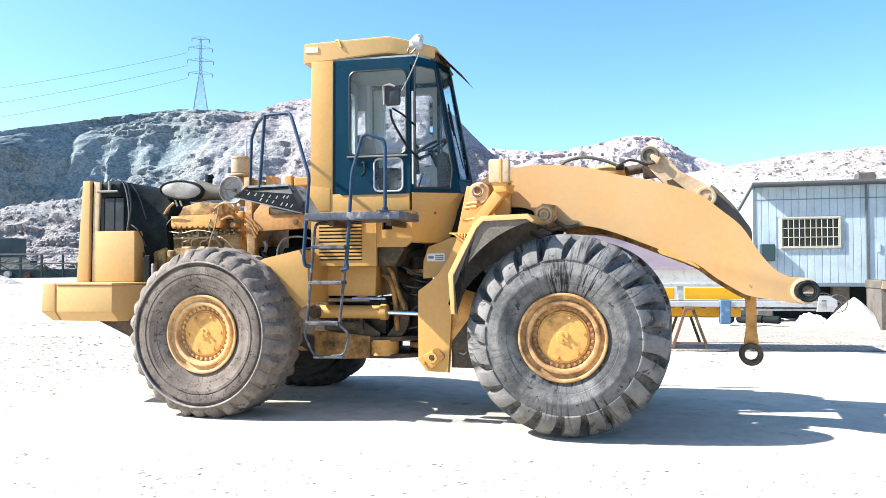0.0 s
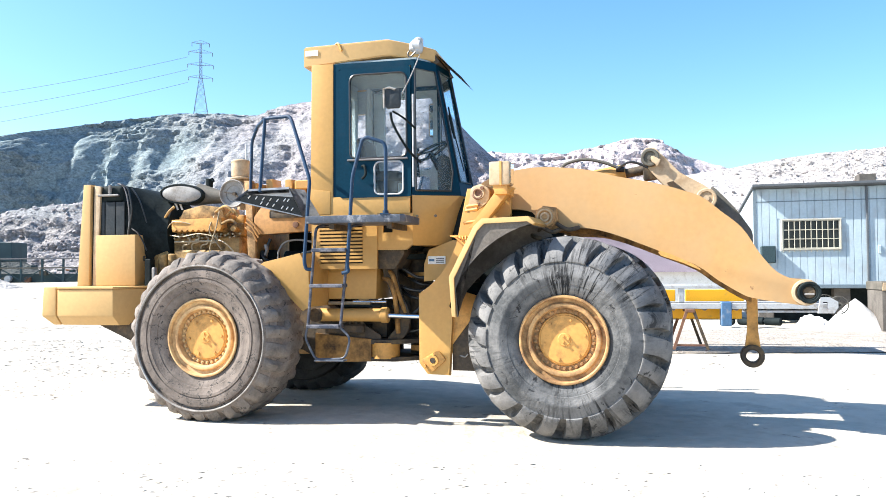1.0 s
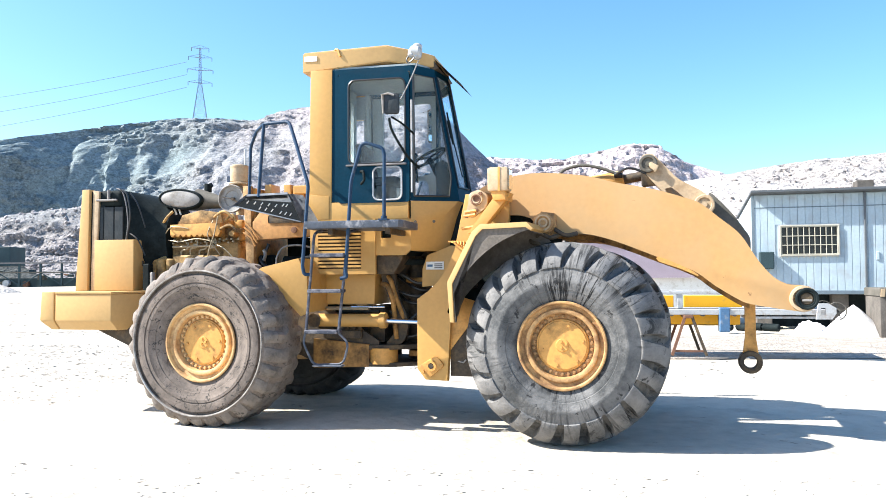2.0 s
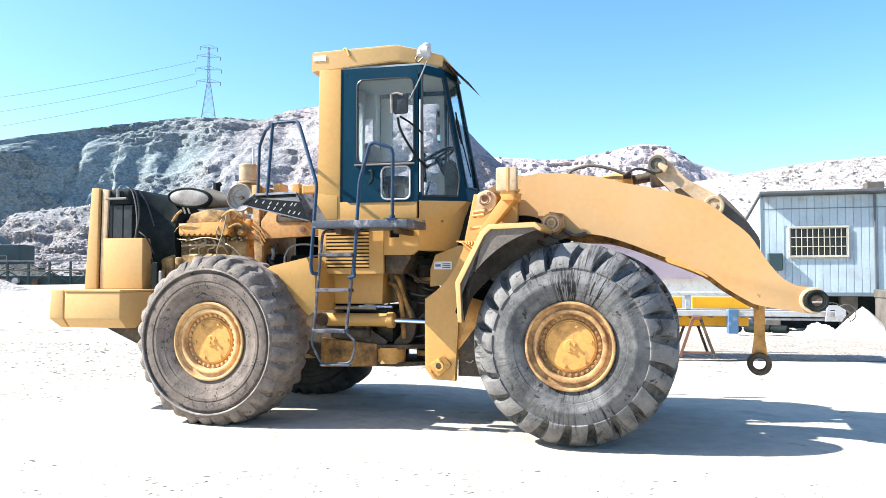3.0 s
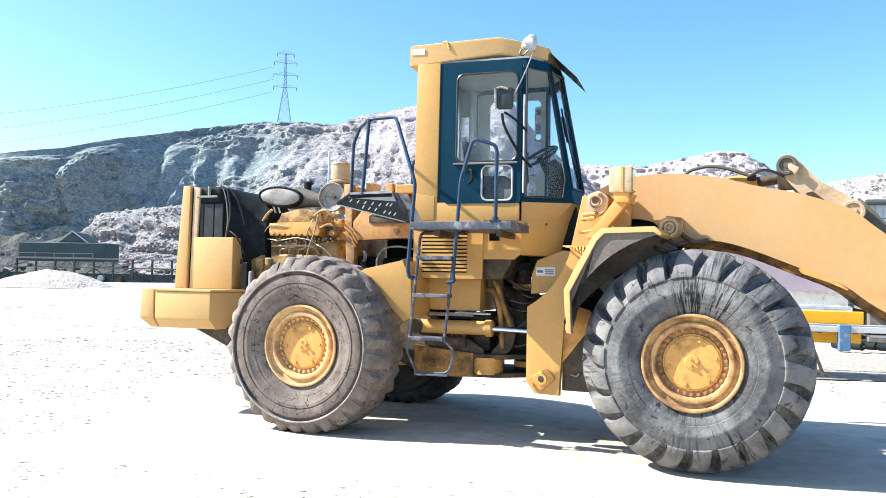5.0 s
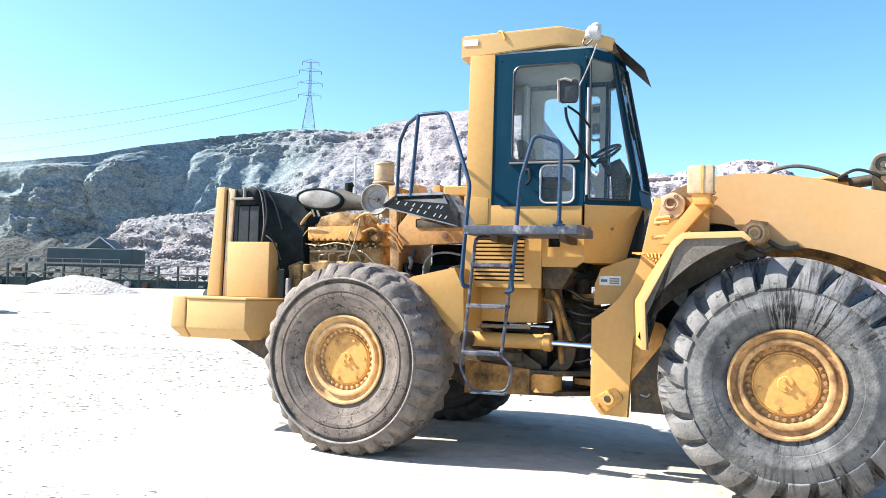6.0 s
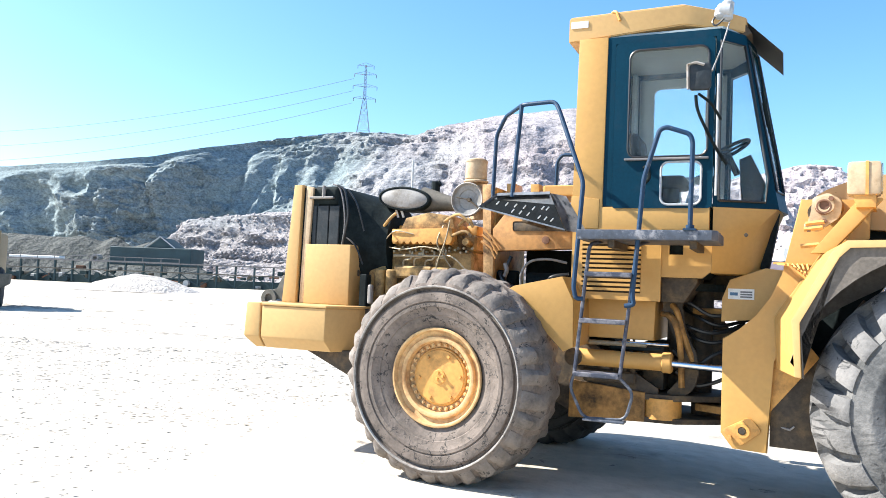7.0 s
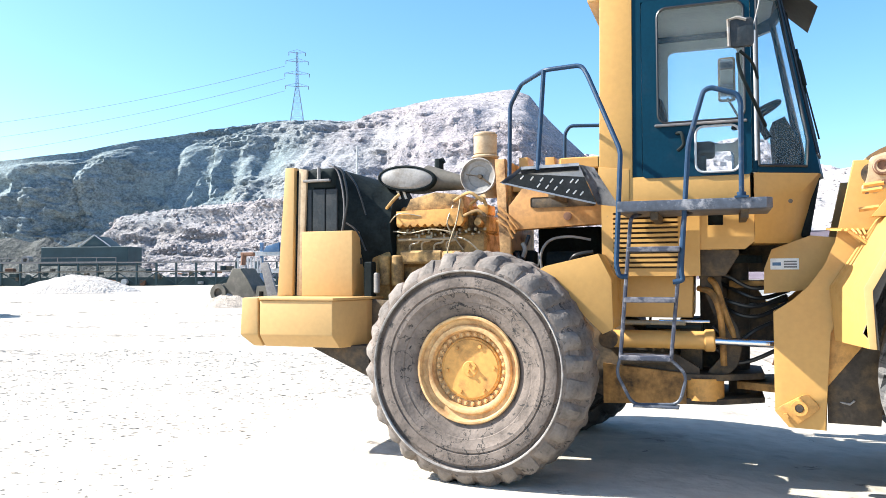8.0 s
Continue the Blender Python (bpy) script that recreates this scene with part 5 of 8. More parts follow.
for a in (0, 120, 240):
    tube(bm, [c, c + tilt @ Vector((0.2 * math.cos(radians(a)), 0.2 * math.sin(radians(a)), 0))], 0.012, 6)
rear_part("steering_wheel", bm, BLACK)
for y in (-0.3, -0.36):
    bm = B()
    tube(bm, [(2.0, y, 2.5), (1.98, y, 2.78)], 0.010, 6)
    bmesh.ops.create_uvsphere(bm, u_segments=10, v_segments=6, radius=0.025, matrix=Matrix.Translation((1.98, y, 2.8)))
    rear_part("lever", bm, BLACK)

# ---- platform, steps, rails and ladder, on both sides ----
bm = B()
slab(bm, [(1.08, -1.29), (2.06, -1.29), (2.10, -1.25), (2.10, -0.69), (1.08, -0.69)], 1.955, 2.03, 0.008)
deck = rear_part("platform", bm, STEEL_WORN, "dark steel platform with scuffed edges")
both_sides(deck)
A, Bq, C, D = Vector((0.32, -1.0, 2.335)), Vector((0.76, -0.95, 2.35)), Vector((0.87, -0.86, 2.06)), Vector((0.16, -0.99, 2.235))
face = ((Bq - A).cross(D - A)).normalized()
face = face if face.z < 0 else -face


def step_plate(t0, t1, out, thick):
    """A strip of the sloping step. s runs along it, t from its outer to its inner edge."""
    bm = B()
    holed(bm, [(0, t0), (1, t0), (1, t1), (0, t1)], [], 0.0, 1.0)
    for v in bm.verts:
        s, y, t = v.co
        v.co = A.lerp(Bq, s).lerp(D.lerp(C, s), t) + face * (out - y * thick)
    return bm


slots = [(0.14 + 0.13 * i, 0.50) for i in range(5)] + [(0.38 + 0.10 * i, 0.76) for i in range(3)] + [(0.80 + 0.07 * i, 0.44) for i in range(2)] + [(0.72 + 0.08 * i, 0.78) for i in range(3)]
step = rear_part("upper_step", step_plate(0.0, 1.0, 0.0, 0.012), STEEL_DARK, "sloping perforated steel step plate", 20)
# White bars stand in for light shining through the uncut slots.
for s, t in slots:
    p = A.lerp(Bq, s).lerp(D.lerp(C, s), t) + face * 0.005
    w, h = (Bq - A) * 0.022, (D - A) * 0.14
    bm = B()
    tube(bm, [p - w - h, p + w + h], 0.006, 6)
    part("tread_lip", bm, WHITE, step, "white bar for the light through a slot", SHIFT.copy())
part("tread_strip", step_plate(0.02, 0.30, 0.006, 0.004), STEEL_SCUFF, step, "scuffed grey tread strip", SHIFT.copy(), 20)
bm = B()
tube(bm, [A + Vector((0, -0.005, 0.005)), Bq + Vector((0, -0.005, 0.005))], 0.016, 4)
part("step_edge", bm, STEEL_SCUFF, step, "scuffed bright edge")
bm = B()
drop = Vector((0, 0.004, -0.05))
flange = [A + Vector((0, -0.014, 0.008)), Bq + Vector((0, -0.014, 0.008))]
bmesh.ops.solidify(bm, geom=[bm.faces.new([bm.verts.new(p) for p in (flange[0], flange[1], flange[1] + drop, flange[0] + drop)])], thickness=0.006)
part("step_flange", bm, STEEL_SCUFF, step, "scuffed grey front flange")
bm = B()
tube(bm, [D, C], 0.009, 4)
part("step_edge", bm, STEEL_SCUFF, step)
twin = both_sides(step)
for c in step.children:
    again(c, twin, Matrix.Identity(4))
bm = B()
bmesh.ops.solidify(bm, geom=[bm.faces.new([bm.verts.new(p) for p in ((0.757, -0.955, 2.355), (0.84, -0.74, 2.355), (1.03, -0.72, 2.04), (0.885, -0.88, 2.05))])], thickness=0.02)
riser = rear_part("step_riser", bm, STEEL_SCUFF, "scuffed grey sloping plate between step and platform")
both_sides(riser)
bm = B()
bmesh.ops.solidify(bm, geom=[bm.faces.new([bm.verts.new(p) for p in ((0.315, -1.01, 2.35), (0.355, -1.01, 2.345), (0.19, -0.995, 2.23), (0.14, -0.995, 2.235))])], thickness=0.02)
both_sides(rear_part("step_end", bm, STEEL_SCUFF))
for x in (0.5, 1.3, 1.9):
    bm = B()
    box(bm, x, x + 0.05, -0.86 if x < 0.9 else -1.2, -0.3, 2.12 if x < 0.9 else 1.90, 2.18 if x < 0.9 else 1.955)
    both_sides(rear_part("deck_bearer", bm, DARK))
Y = -1.25
bm = B()
tube(bm, bend([(0.10, -0.52, 2.32), (0.10, -0.48, 2.95), (0.22, -0.58, 3.10), (0.50, -0.97, 3.10), (0.79, -1.0, 3.105), (0.84, -1.04, 3.02), (1.10, -1.22, 2.40), (1.07, -1.30, 1.58), (1.09, -1.30, 1.50), (1.14, -1.28, 1.50)], 0.05), 0.018, 10)
rail = rear_part("handrail", bm, RAIL_BLUE, "bent blue tube handrail")
bm = B()
tube(bm, [(0.495, -0.97, 3.10), (0.445, -0.99, 2.32)], 0.018, 10)
part("upright", bm, RAIL_BLUE, rail)
bm = B()
tube(bm, bend([(0.34, 0.70, 2.31), (0.35, 0.70, 2.90), (0.40, 0.70, 2.97), (0.80, 0.70, 2.95), (1.02, 0.80, 2.3)], 0.06), 0.018, 10)
rear_part("far_handrail", bm, RAIL_BLUE)
bm = B()
tube(bm, bend([(1.905, Y, 1.98), (1.91, Y, 2.68), (1.89, Y, 2.74), (1.72, Y, 2.80), (1.67, Y, 2.78), (1.565, Y, 2.42), (1.505, Y, 1.53), (1.52, Y, 1.47), (1.45, Y, 1.46)], 0.05), 0.018, 10)
rail2 = rear_part("handrail", bm, RAIL_BLUE, "bent blue tube handrail")
both_sides(rail2)
bm = B()
cyl(bm, (1.905, Y, 2.03), (1.905, Y, 2.07), 0.03, 12)
box(bm, 1.86, 1.95, Y - 0.05, Y + 0.05, 2.028, 2.042)
both_sides(rear_part("rail_foot", bm, RAIL_BLUE))

for x0, x1 in ((1.165, 1.085), (1.525, 1.43)):
    bm = B()
    tube(bm, bend([(x0 + 0.05, -1.0, 1.96), (x0, -1.22, 1.92), (x1, -1.25, 0.92)], 0.06), 0.0145, 8)
    both_sides(rear_part("ladder_side", bm, LADDER))
for z in (1.69, 1.335, 0.93):
    bm = B()
    s = (z - 0.92) / 1.02
    box(bm, 1.085 + 0.08 * s, 1.43 + 0.095 * s, -1.30, -1.14, z - 0.018, z + 0.018, 0.006)
    both_sides(rear_part("rung", bm, LADDER))
bm = B()
tube(bm, bend([(1.085, -1.25, 0.93), (1.055, -1.25, 0.82), (1.165, -1.25, 0.60), (1.48, -1.25, 0.615), (1.535, -1.25, 0.82), (1.43, -1.25, 0.92)], 0.06), 0.012, 8)
both_sides(rear_part("stirrup", bm, STEEL_WORN, "bent bar stirrup step"))
bm = B()
box(bm, 1.17, 1.48, -1.30, -1.20, 0.588, 0.606, 0.004)
both_sides(rear_part("stirrup_tread", bm, STEEL_WORN))

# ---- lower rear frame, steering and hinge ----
# Rail coloured dark in place of the shaded gaps below the body.
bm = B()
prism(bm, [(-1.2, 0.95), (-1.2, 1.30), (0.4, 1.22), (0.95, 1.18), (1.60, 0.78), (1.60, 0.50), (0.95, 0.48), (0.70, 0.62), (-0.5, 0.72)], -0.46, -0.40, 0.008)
fr = rear_part("frame_rail", bm, DARK, "chassis plate, coloured dark for the shade under the body")
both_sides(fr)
# This patch takes the darker yellow for the shade under the body.
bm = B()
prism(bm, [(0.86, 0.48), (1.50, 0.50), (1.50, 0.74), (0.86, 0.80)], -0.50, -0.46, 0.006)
both_sides(rear_part("frame_patch", bm, SHADED_GRIMY))
bm = B()
slab(bm, [(1.45, -0.50), (1.75, -0.48), (2.08, -0.25), (2.08, 0.25), (1.75, 0.48), (1.45, 0.50)], 0.685, 0.735, 0.008)
slab(bm, [(1.45, -0.50), (1.75, -0.48), (2.08, -0.25), (2.08, 0.25), (1.75, 0.48), (1.45, 0.50)], 0.50, 0.545, 0.008)
rear_part("lower_hinge_ear", bm, DARK)
bm = B()
cyl(bm, (1.62, -0.36, 0.53), (1.62, -0.36, 0.70), 0.16, 20)
rear_part("hinge_boss", bm, YELLOW_WORN)
bm = B()
slab(bm, [(1.55, -0.5), (1.8, -0.42), (2.08, -0.2), (2.08, 0.2), (1.8, 0.42), (1.55, 0.5)], 1.60, 1.66, 0.008)
rear_part("upper_hinge_ear", bm, BLACK)
bm = B()
prism(bm, curved([(1.60, 1.52), (1.76, 1.52), (1.77, 1.40), (1.83, 1.20), (1.90, 1.05), (1.90, 0.86), (1.82, 0.74), (1.66, 0.74), (1.74, 0.84), (1.80, 0.98), (1.72, 1.18)], 3, True), -0.40, -0.34, 0.008)
both_sides(rear_part("hinge_bracket", bm, DARK))
bm = B()
prism(bm, [(1.45, 0.75), (1.62, 0.75), (1.62, 1.15), (1.45, 1.15)], -0.30, 0.30, 0.01)
cyl(bm, (1.90, 0, 0.5), (1.90, 0, 1.68), 0.085, 16)
cyl(bm, (0.6, 0.0, 0.95), (1.8, 0.0, 0.95), 0.08, 12)
rear_part("hinge_core", bm, DARK)

ST = -0.56
bm = B()
cyl(bm, (0.93, ST, 1.005), (1.68, ST, 1.005), 0.070, 20, bev=0.01)
cyl(bm, (1.64, ST, 1.005), (1.72, ST, 1.005), 0.085, 20, bev=0.01)
steer = rear_part("steering_cylinder", bm, YELLOW, "yellow steering cylinder")
bm = B()
cyl(bm, (1.70, ST, 1.003), (2.22, ST + 0.02, 0.985), 0.030, 14)
part("piston_rod", bm, CHROME, steer, "polished piston rod")
bm = B()
cyl(bm, (0.92, ST - 0.08, 1.005), (0.92, ST + 0.10, 1.005), 0.075, 16)
part("cylinder_eye", bm, DARK, steer)
twin = both_sides(steer)
for c in steer.children:
    again(c, twin, Matrix.Identity(4))
for z, x0, x1, r, mt in ((1.13, 1.02, 1.50, 0.022, PIPE), (1.10, 1.2, 1.62, 0.018, BLACK), (1.145, 1.3, 1.68, 0.014, CHROME)):
    bm = B()
    cyl(bm, (x0, -0.50, z), (x1, -0.50, z), r, 10)
    rear_part("hydraulic_line", bm, mt)
bm = B()
box(bm, 0.98, 1.42, -0.52, -0.40, 0.80, 0.90, 0.015)
for x in (1.25, 1.32, 1.39):
    cyl(bm, (x, -0.47, 0.88), (x, -0.47, 0.94), 0.022, 8)
rear_part("valve_block", bm, DARK)
hoses = [[(1.62, -0.30, 1.50), (1.72, -0.42, 1.44), (1.78, -0.42, 1.25), (1.86, -0.38, 1.02)], [(1.60, -0.34, 1.40), (1.70, -0.45, 1.36), (1.76, -0.45, 1.18), (1.78, -0.40, 0.80)],
         [(1.64, -0.22, 1.46), (1.80, -0.30, 1.50), (2.0, -0.30, 1.40), (2.25, -0.25, 1.44)], [(1.64, -0.18, 1.38), (1.82, -0.34, 1.30), (2.02, -0.34, 1.26), (2.25, -0.22, 1.34)],
         [(1.64, -0.10, 1.42), (1.84, -0.26, 1.22), (2.04, -0.28, 1.18), (2.25, -0.2, 1.28)], [(1.66, 0.0, 1.5), (1.88, -0.2, 1.38), (2.06, -0.22, 1.32), (2.28, -0.1, 1.38)],
         [(1.70, -0.36, 1.10), (1.86, -0.36, 0.98), (2.02, -0.34, 1.08), (2.20, -0.3, 1.16)], [(1.66, 0.16, 1.44), (1.86, 0.05, 1.32), (2.05, 0.0, 1.26), (2.28, 0.1, 1.30)],
         [(1.72, -0.32, 0.92), (1.86, -0.30, 0.82), (2.0, -0.30, 0.84), (2.2, -0.3, 0.94)]]
for i, h in enumerate(hoses):
    bm = B()
    tube(bm, curved(h, 7), 0.026 if i < 2 else 0.017, 8)
    rear_part("hydraulic_hose", bm, SHADED_GRIMY if i < 2 else HOSE)


# Added backing plates, there only to darken the gap behind the hoses.
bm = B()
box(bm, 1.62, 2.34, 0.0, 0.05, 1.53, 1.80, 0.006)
rear_part("hinge_shield", bm, DARK, "added dark backing for the gap behind the upper hinge")
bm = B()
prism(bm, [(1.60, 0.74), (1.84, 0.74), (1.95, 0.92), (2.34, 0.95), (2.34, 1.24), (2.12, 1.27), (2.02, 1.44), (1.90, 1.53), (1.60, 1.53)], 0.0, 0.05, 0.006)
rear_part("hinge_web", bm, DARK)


# ---- front half ----
plate = [(-1.60, 0.53), (-1.51, 0.42), (-1.27, 0.415), (-1.24, 1.10), (-1.02, 1.50), (-0.62, 2.02), (-0.62, 2.29), (-1.07, 2.30), (-1.19, 1.74), (-1.26, 1.56), (-1.36, 1.42), (-1.48, 1.31), (-1.60, 1.245)]
bm = B()
prism(bm, plate, -0.79, -0.735, 0.008)
tower = front_part("tower_plate", bm, YELLOW, "tall yellow side plate of the front frame")
both_sides(tower, FRONT)
bm = B()
prism(bm, rounded([(-1.39, 0.672), (-1.30, 0.572), (-1.465, 0.438), (-1.59, 0.555)], 0.035), -0.812, -0.79, 0.005)
lathe(bm, [(0.055, -0.81), (0.055, -0.828), (0.03, -0.828), (0.03, -0.812), (0.0005, -0.812)], 18, -1.44, 0.565)
pinp = front_part("pin_plate", bm, YELLOW_WORN, "yellow pin retainer plate with a bolt")
both_sides(pinp, FRONT)
bm = B()
lathe(bm, [(0.028, -0.813), (0.028, -0.832), (0.012, -0.833), (0.0005, -0.833)], 6, -1.44, 0.565)
front_part("pin_bolt", bm, DARK)
bm = B()
cyl(bm, (-1.53, -0.805, 0.505), (-1.53, -0.835, 0.505), 0.02, 6)
front_part("retainer_bolt", bm, YELLOW_WORN)
# Plate blackened and drawn up to fill the shadowed recess below the boom.
bm = B()
prism(bm, [(-1.20, 0.9), (-0.2, 0.62), (0.25, 0.62), (0.25, 1.15), (-0.4, 1.5), (-0.30, 1.88), (-0.36, 2.08), (-0.92, 2.10), (-1.0, 1.9), (-1.25, 1.2)], -0.60, -0.53, 0.01)
both_sides(front_part("front_frame_plate", bm, BLACK), FRONT)
# Dark colour here is the shade inside the tower.
bm = B()
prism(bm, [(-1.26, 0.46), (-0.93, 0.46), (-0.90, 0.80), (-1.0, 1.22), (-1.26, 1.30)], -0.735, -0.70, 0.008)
both_sides(front_part("lower_side_plate", bm, DARK, "plate inside the tower, its shade put into the dark colour"), FRONT)
bm = B()
prism(bm, [(-1.255, 0.72), (-1.0, 1.05), (-0.93, 1.14), (-1.0, 1.225), (-1.255, 1.30)], -0.748, -0.7355, 0.004)
both_sides(front_part("tower_gusset", bm, YELLOW_WORN, "stained yellow gusset beside the tower"), FRONT)
bm = B()
prism(bm, [(-1.25, 0.55), (-0.2, 0.50), (-0.2, 0.62), (-1.25, 0.95)], -0.69, 0.69, 0.01)
front_part("cross_member", bm, DARK)
bm = B()
box(bm, -1.20, -1.0, -0.775, 0.775, 1.35, 1.5, 0.01)
cyl(bm, (-0.95, -0.80, 2.20), (-0.95, 0.80, 2.20), 0.075, 16)
front_part("tower_cross_tube", bm, DARK)
bm = B()
prism(bm, [(-1.68, 1.36), (-1.28, 1.40), (-1.16, 1.78), (-1.35, 1.80), (-1.62, 1.70), (-1.675, 1.55)], -0.42, -0.36, 0.006)
ear = front_part("hinge_plate", bm, YELLOW, "shaded yellow hinge plate with a small notice")
both_sides(ear, FRONT)
bm = B()
box(bm, -1.63, -1.43, -0.425, -0.42, 1.545, 1.63, 0.002)
note = part("notice", bm, WHITE, ear, "small white notice")
bm = B()
box(bm, -1.615, -1.555, -0.428, -0.425, 1.575, 1.60)
part("notice_mark", bm, BLUE_BOX, note)
for z in (1.565, 1.585, 1.605):
    bm = B()
    box(bm, -1.535, -1.445, -0.428, -0.425, z - 0.006, z + 0.006)
    part("notice_line", bm, GREY, note)
bm = B()
slab(bm, [(-1.9, -0.25), (-1.25, -0.5), (-1.25, 0.5), (-1.9, 0.25)], 0.60, 0.66, 0.008)
front_part("lower_front_ear", bm, SHADED_GRIMY)
bm = B()
slab(bm, [(-1.95, -0.2), (-1.25, -0.42), (-1.25, 0.42), (-1.95, 0.2)], 1.40, 1.46, 0.008)
front_part("upper_front_ear", bm, SHADED_GRIMY)
bm = B()
tube(bm, [(-1.22, -0.72, 0.62), (-1.12, -0.74, 0.60), (-1.09, -0.75, 0.63)], 0.008, 8)
front_part("grease_hose", bm, PALE_DISC)

# boom ear casting, strap and bracket on the tower
bm = B()
cyl(bm, (-0.86, -0.735, 2.235), (-0.90, -0.93, 2.235), 0.085, 24, bev=0.012)
housing = front_part("boom_pivot_housing", bm, SHADED_GRIMY, "grimy boom pivot housing")
bm = B()
prism(bm, rounded([(-1.02, 2.08), (-0.95, 2.04), (-0.80, 2.15), (-0.79, 2.27), (-0.88, 2.325), (-0.98, 2.29), (-0.99, 2.18)], 0.03), -0.965, -0.93, 0.008)
lathe(bm, [(0.062, -0.965), (0.062, -0.982), (0.038, -0.982), (0.034, -0.968), (0.0005, -0.968)], 20, -0.90, 2.235)
cap = part("boom_pivot_cap", bm, CREAM, housing, "dusty pale pin retainer")
bm = B()
lathe(bm, [(0.060, -0.966), (0.060, -0.975), (0.048, -0.984), (0.040, -0.984), (0.036, -0.970), (0.0005, -0.9695)], 20, -0.905, 2.225)
part("pin_face", bm, RUST, cap, "rusty pin end")
bm = B()
box(bm, -1.03, -0.92, -0.985, -0.962, 2.075, 2.105, 0.006)
part("retainer_bar", bm, CREAM, cap)
for x, z in ((-1.0, 2.06), (-0.90, 2.12), (-0.86, 2.28)):
    bm = B()
    cyl(bm, (x, -0.96, z), (x, -0.992, z), 0.018, 6)
    part("retainer_bolt", bm, RUST, cap)
both_sides(housing, FRONT)
bm = B()
prism(bm, [(-0.98, 1.89), (-0.86, 1.89), (-0.54, 2.27), (-0.67, 2.29)], -1.03, -0.90, 0.006)
both_sides(front_part("fender_strap", bm, YELLOW), FRONT)
for x, z in ((-0.99, 1.94), (-0.97, 2.06), (-0.96, 2.10)):
    bm = B()
    tube(bm, [(x - 0.06, -0.98, z), (x + 0.06, -0.98, z + 0.015)], 0.018, 6)
    front_part("strap_bracket", bm, YELLOW_WORN)
bm = B()
for k in range(7):
    s = k / 6
    tube(bm, [(-1.22 + 0.20 * s, -0.80, 1.82), (-1.10 + 0.12 * s, -1.02, 1.80 - 0.11 * s)], 0.009, 4)
tube(bm, [(-1.25, -0.80, 1.825), (-0.95, -0.80, 1.82)], 0.011, 4)
tube(bm, [(-1.12, -1.02, 1.80), (-0.97, -1.02, 1.68)], 0.011, 4)
front_part("grating_step", bm, YELLOW_WORN)

# fenders
def splay(bm):
    """The inner edge of the mudguard leans back."""
    for v in bm.verts:
        if v.co.x < -0.6:
            v.co.x -= 0.30 * (1.43 + v.co.y) * min(1, (-0.6 - v.co.x) / 0.3)


path = [(-1.03, 1.05), (-1.055, 1.42), (-0.815, 1.88), (-0.735, 1.95), (-0.30, 1.96), (-0.24, 1.90)]
inner = [(-0.985, 1.055), (-1.01, 1.41), (-0.78, 1.845), (-0.715, 1.91), (-0.31, 1.92), (-0.265, 1.88)]
bm = B()
prism(bm, path + inner[::-1], -1.43, -0.835, 0.004)
splay(bm)
fender = front_part("fender", bm, YELLOW, "bent yellow front mudguard")
bm = B()
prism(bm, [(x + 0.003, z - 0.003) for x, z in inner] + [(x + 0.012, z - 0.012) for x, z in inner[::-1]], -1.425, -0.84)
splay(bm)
part("fender_liner", bm, LINER, fender, "dark grey-brown underside")
bm = B()
lip = [(-0.988, 1.045), (-1.012, 1.405), (-0.783, 1.842), (-0.717, 1.908), (-0.31, 1.918), (-0.262, 1.88)]
prism(bm, path + lip[::-1], -1.445, -1.425, 0.004)
part("fender_lip", bm, FADED_YELLOW, fender, "dusty worn edge")
bm = B()
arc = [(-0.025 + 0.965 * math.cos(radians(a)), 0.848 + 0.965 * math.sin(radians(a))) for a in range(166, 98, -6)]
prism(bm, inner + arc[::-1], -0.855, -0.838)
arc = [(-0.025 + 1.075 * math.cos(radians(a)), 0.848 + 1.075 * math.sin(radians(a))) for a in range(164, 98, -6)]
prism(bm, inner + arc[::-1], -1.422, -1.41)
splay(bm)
part("wheel_house_plate", bm, LINER, fender, "grey inner plate of the mudguard")
twin = both_sides(fender, FRONT)
for c in fender.children:
    again(c, twin, Matrix.Identity(4))

# boom arms
boom = curved([(-1.02, 2.13), (-1.0, 2.31), (-0.80, 2.42), (-0.62, 2.465), (-0.31, 2.49), (0.13, 2.44), (0.40, 2.365), (0.76, 2.285), (1.08, 2.18), (1.20, 2.12), (1.34, 2.00), (1.52, 1.84), (1.67, 1.60), (1.80, 1.445), (1.93, 1.375)], 4)
boom += [(2.04 + 0.118 * math.cos(radians(a)), 1.255 + 0.118 * math.sin(radians(a))) for a in (95, 70, 45, 20, 0, -20, -45, -70, -95)]
boom += curved([(1.83, 1.165), (1.60, 1.205), (1.50, 1.245), (1.30, 1.37), (1.11, 1.51), (0.76, 1.655), (0.40, 1.80), (0.15, 1.87), (-0.09, 1.885), (-0.25, 1.87), (-0.34, 1.94), (-0.42, 2.05), (-0.60, 2.08), (-0.85, 2.08)], 3)
bm = B()
prism(bm, boom, -0.715, -0.47, 0.006)
arm_near = front_part("boom_arm", bm, DUSTY_YELLOW, "thick curved yellow boom arm")
arm_far = both_sides(arm_near, FRONT)
bm = B()
lathe(bm, [(0.094, -0.56), (0.098, -0.755), (0.090, -0.765), (0.078, -0.765), (0.072, -0.757), (0.06, -0.757), (0.056, -0.745), (0.056, -0.58)], 32, 2.062, 1.255)
eye_ring = part("pin_bushing", bm, BLACK, arm_near, "black greasy pin bushing")
bm = B()
lathe(bm, [(0.080, -0.70), (0.084, -0.735), (0.092, -0.742), (0.112, -0.738), (0.117, -0.725), (0.117, -0.70)], 32, 2.036, 1.255)
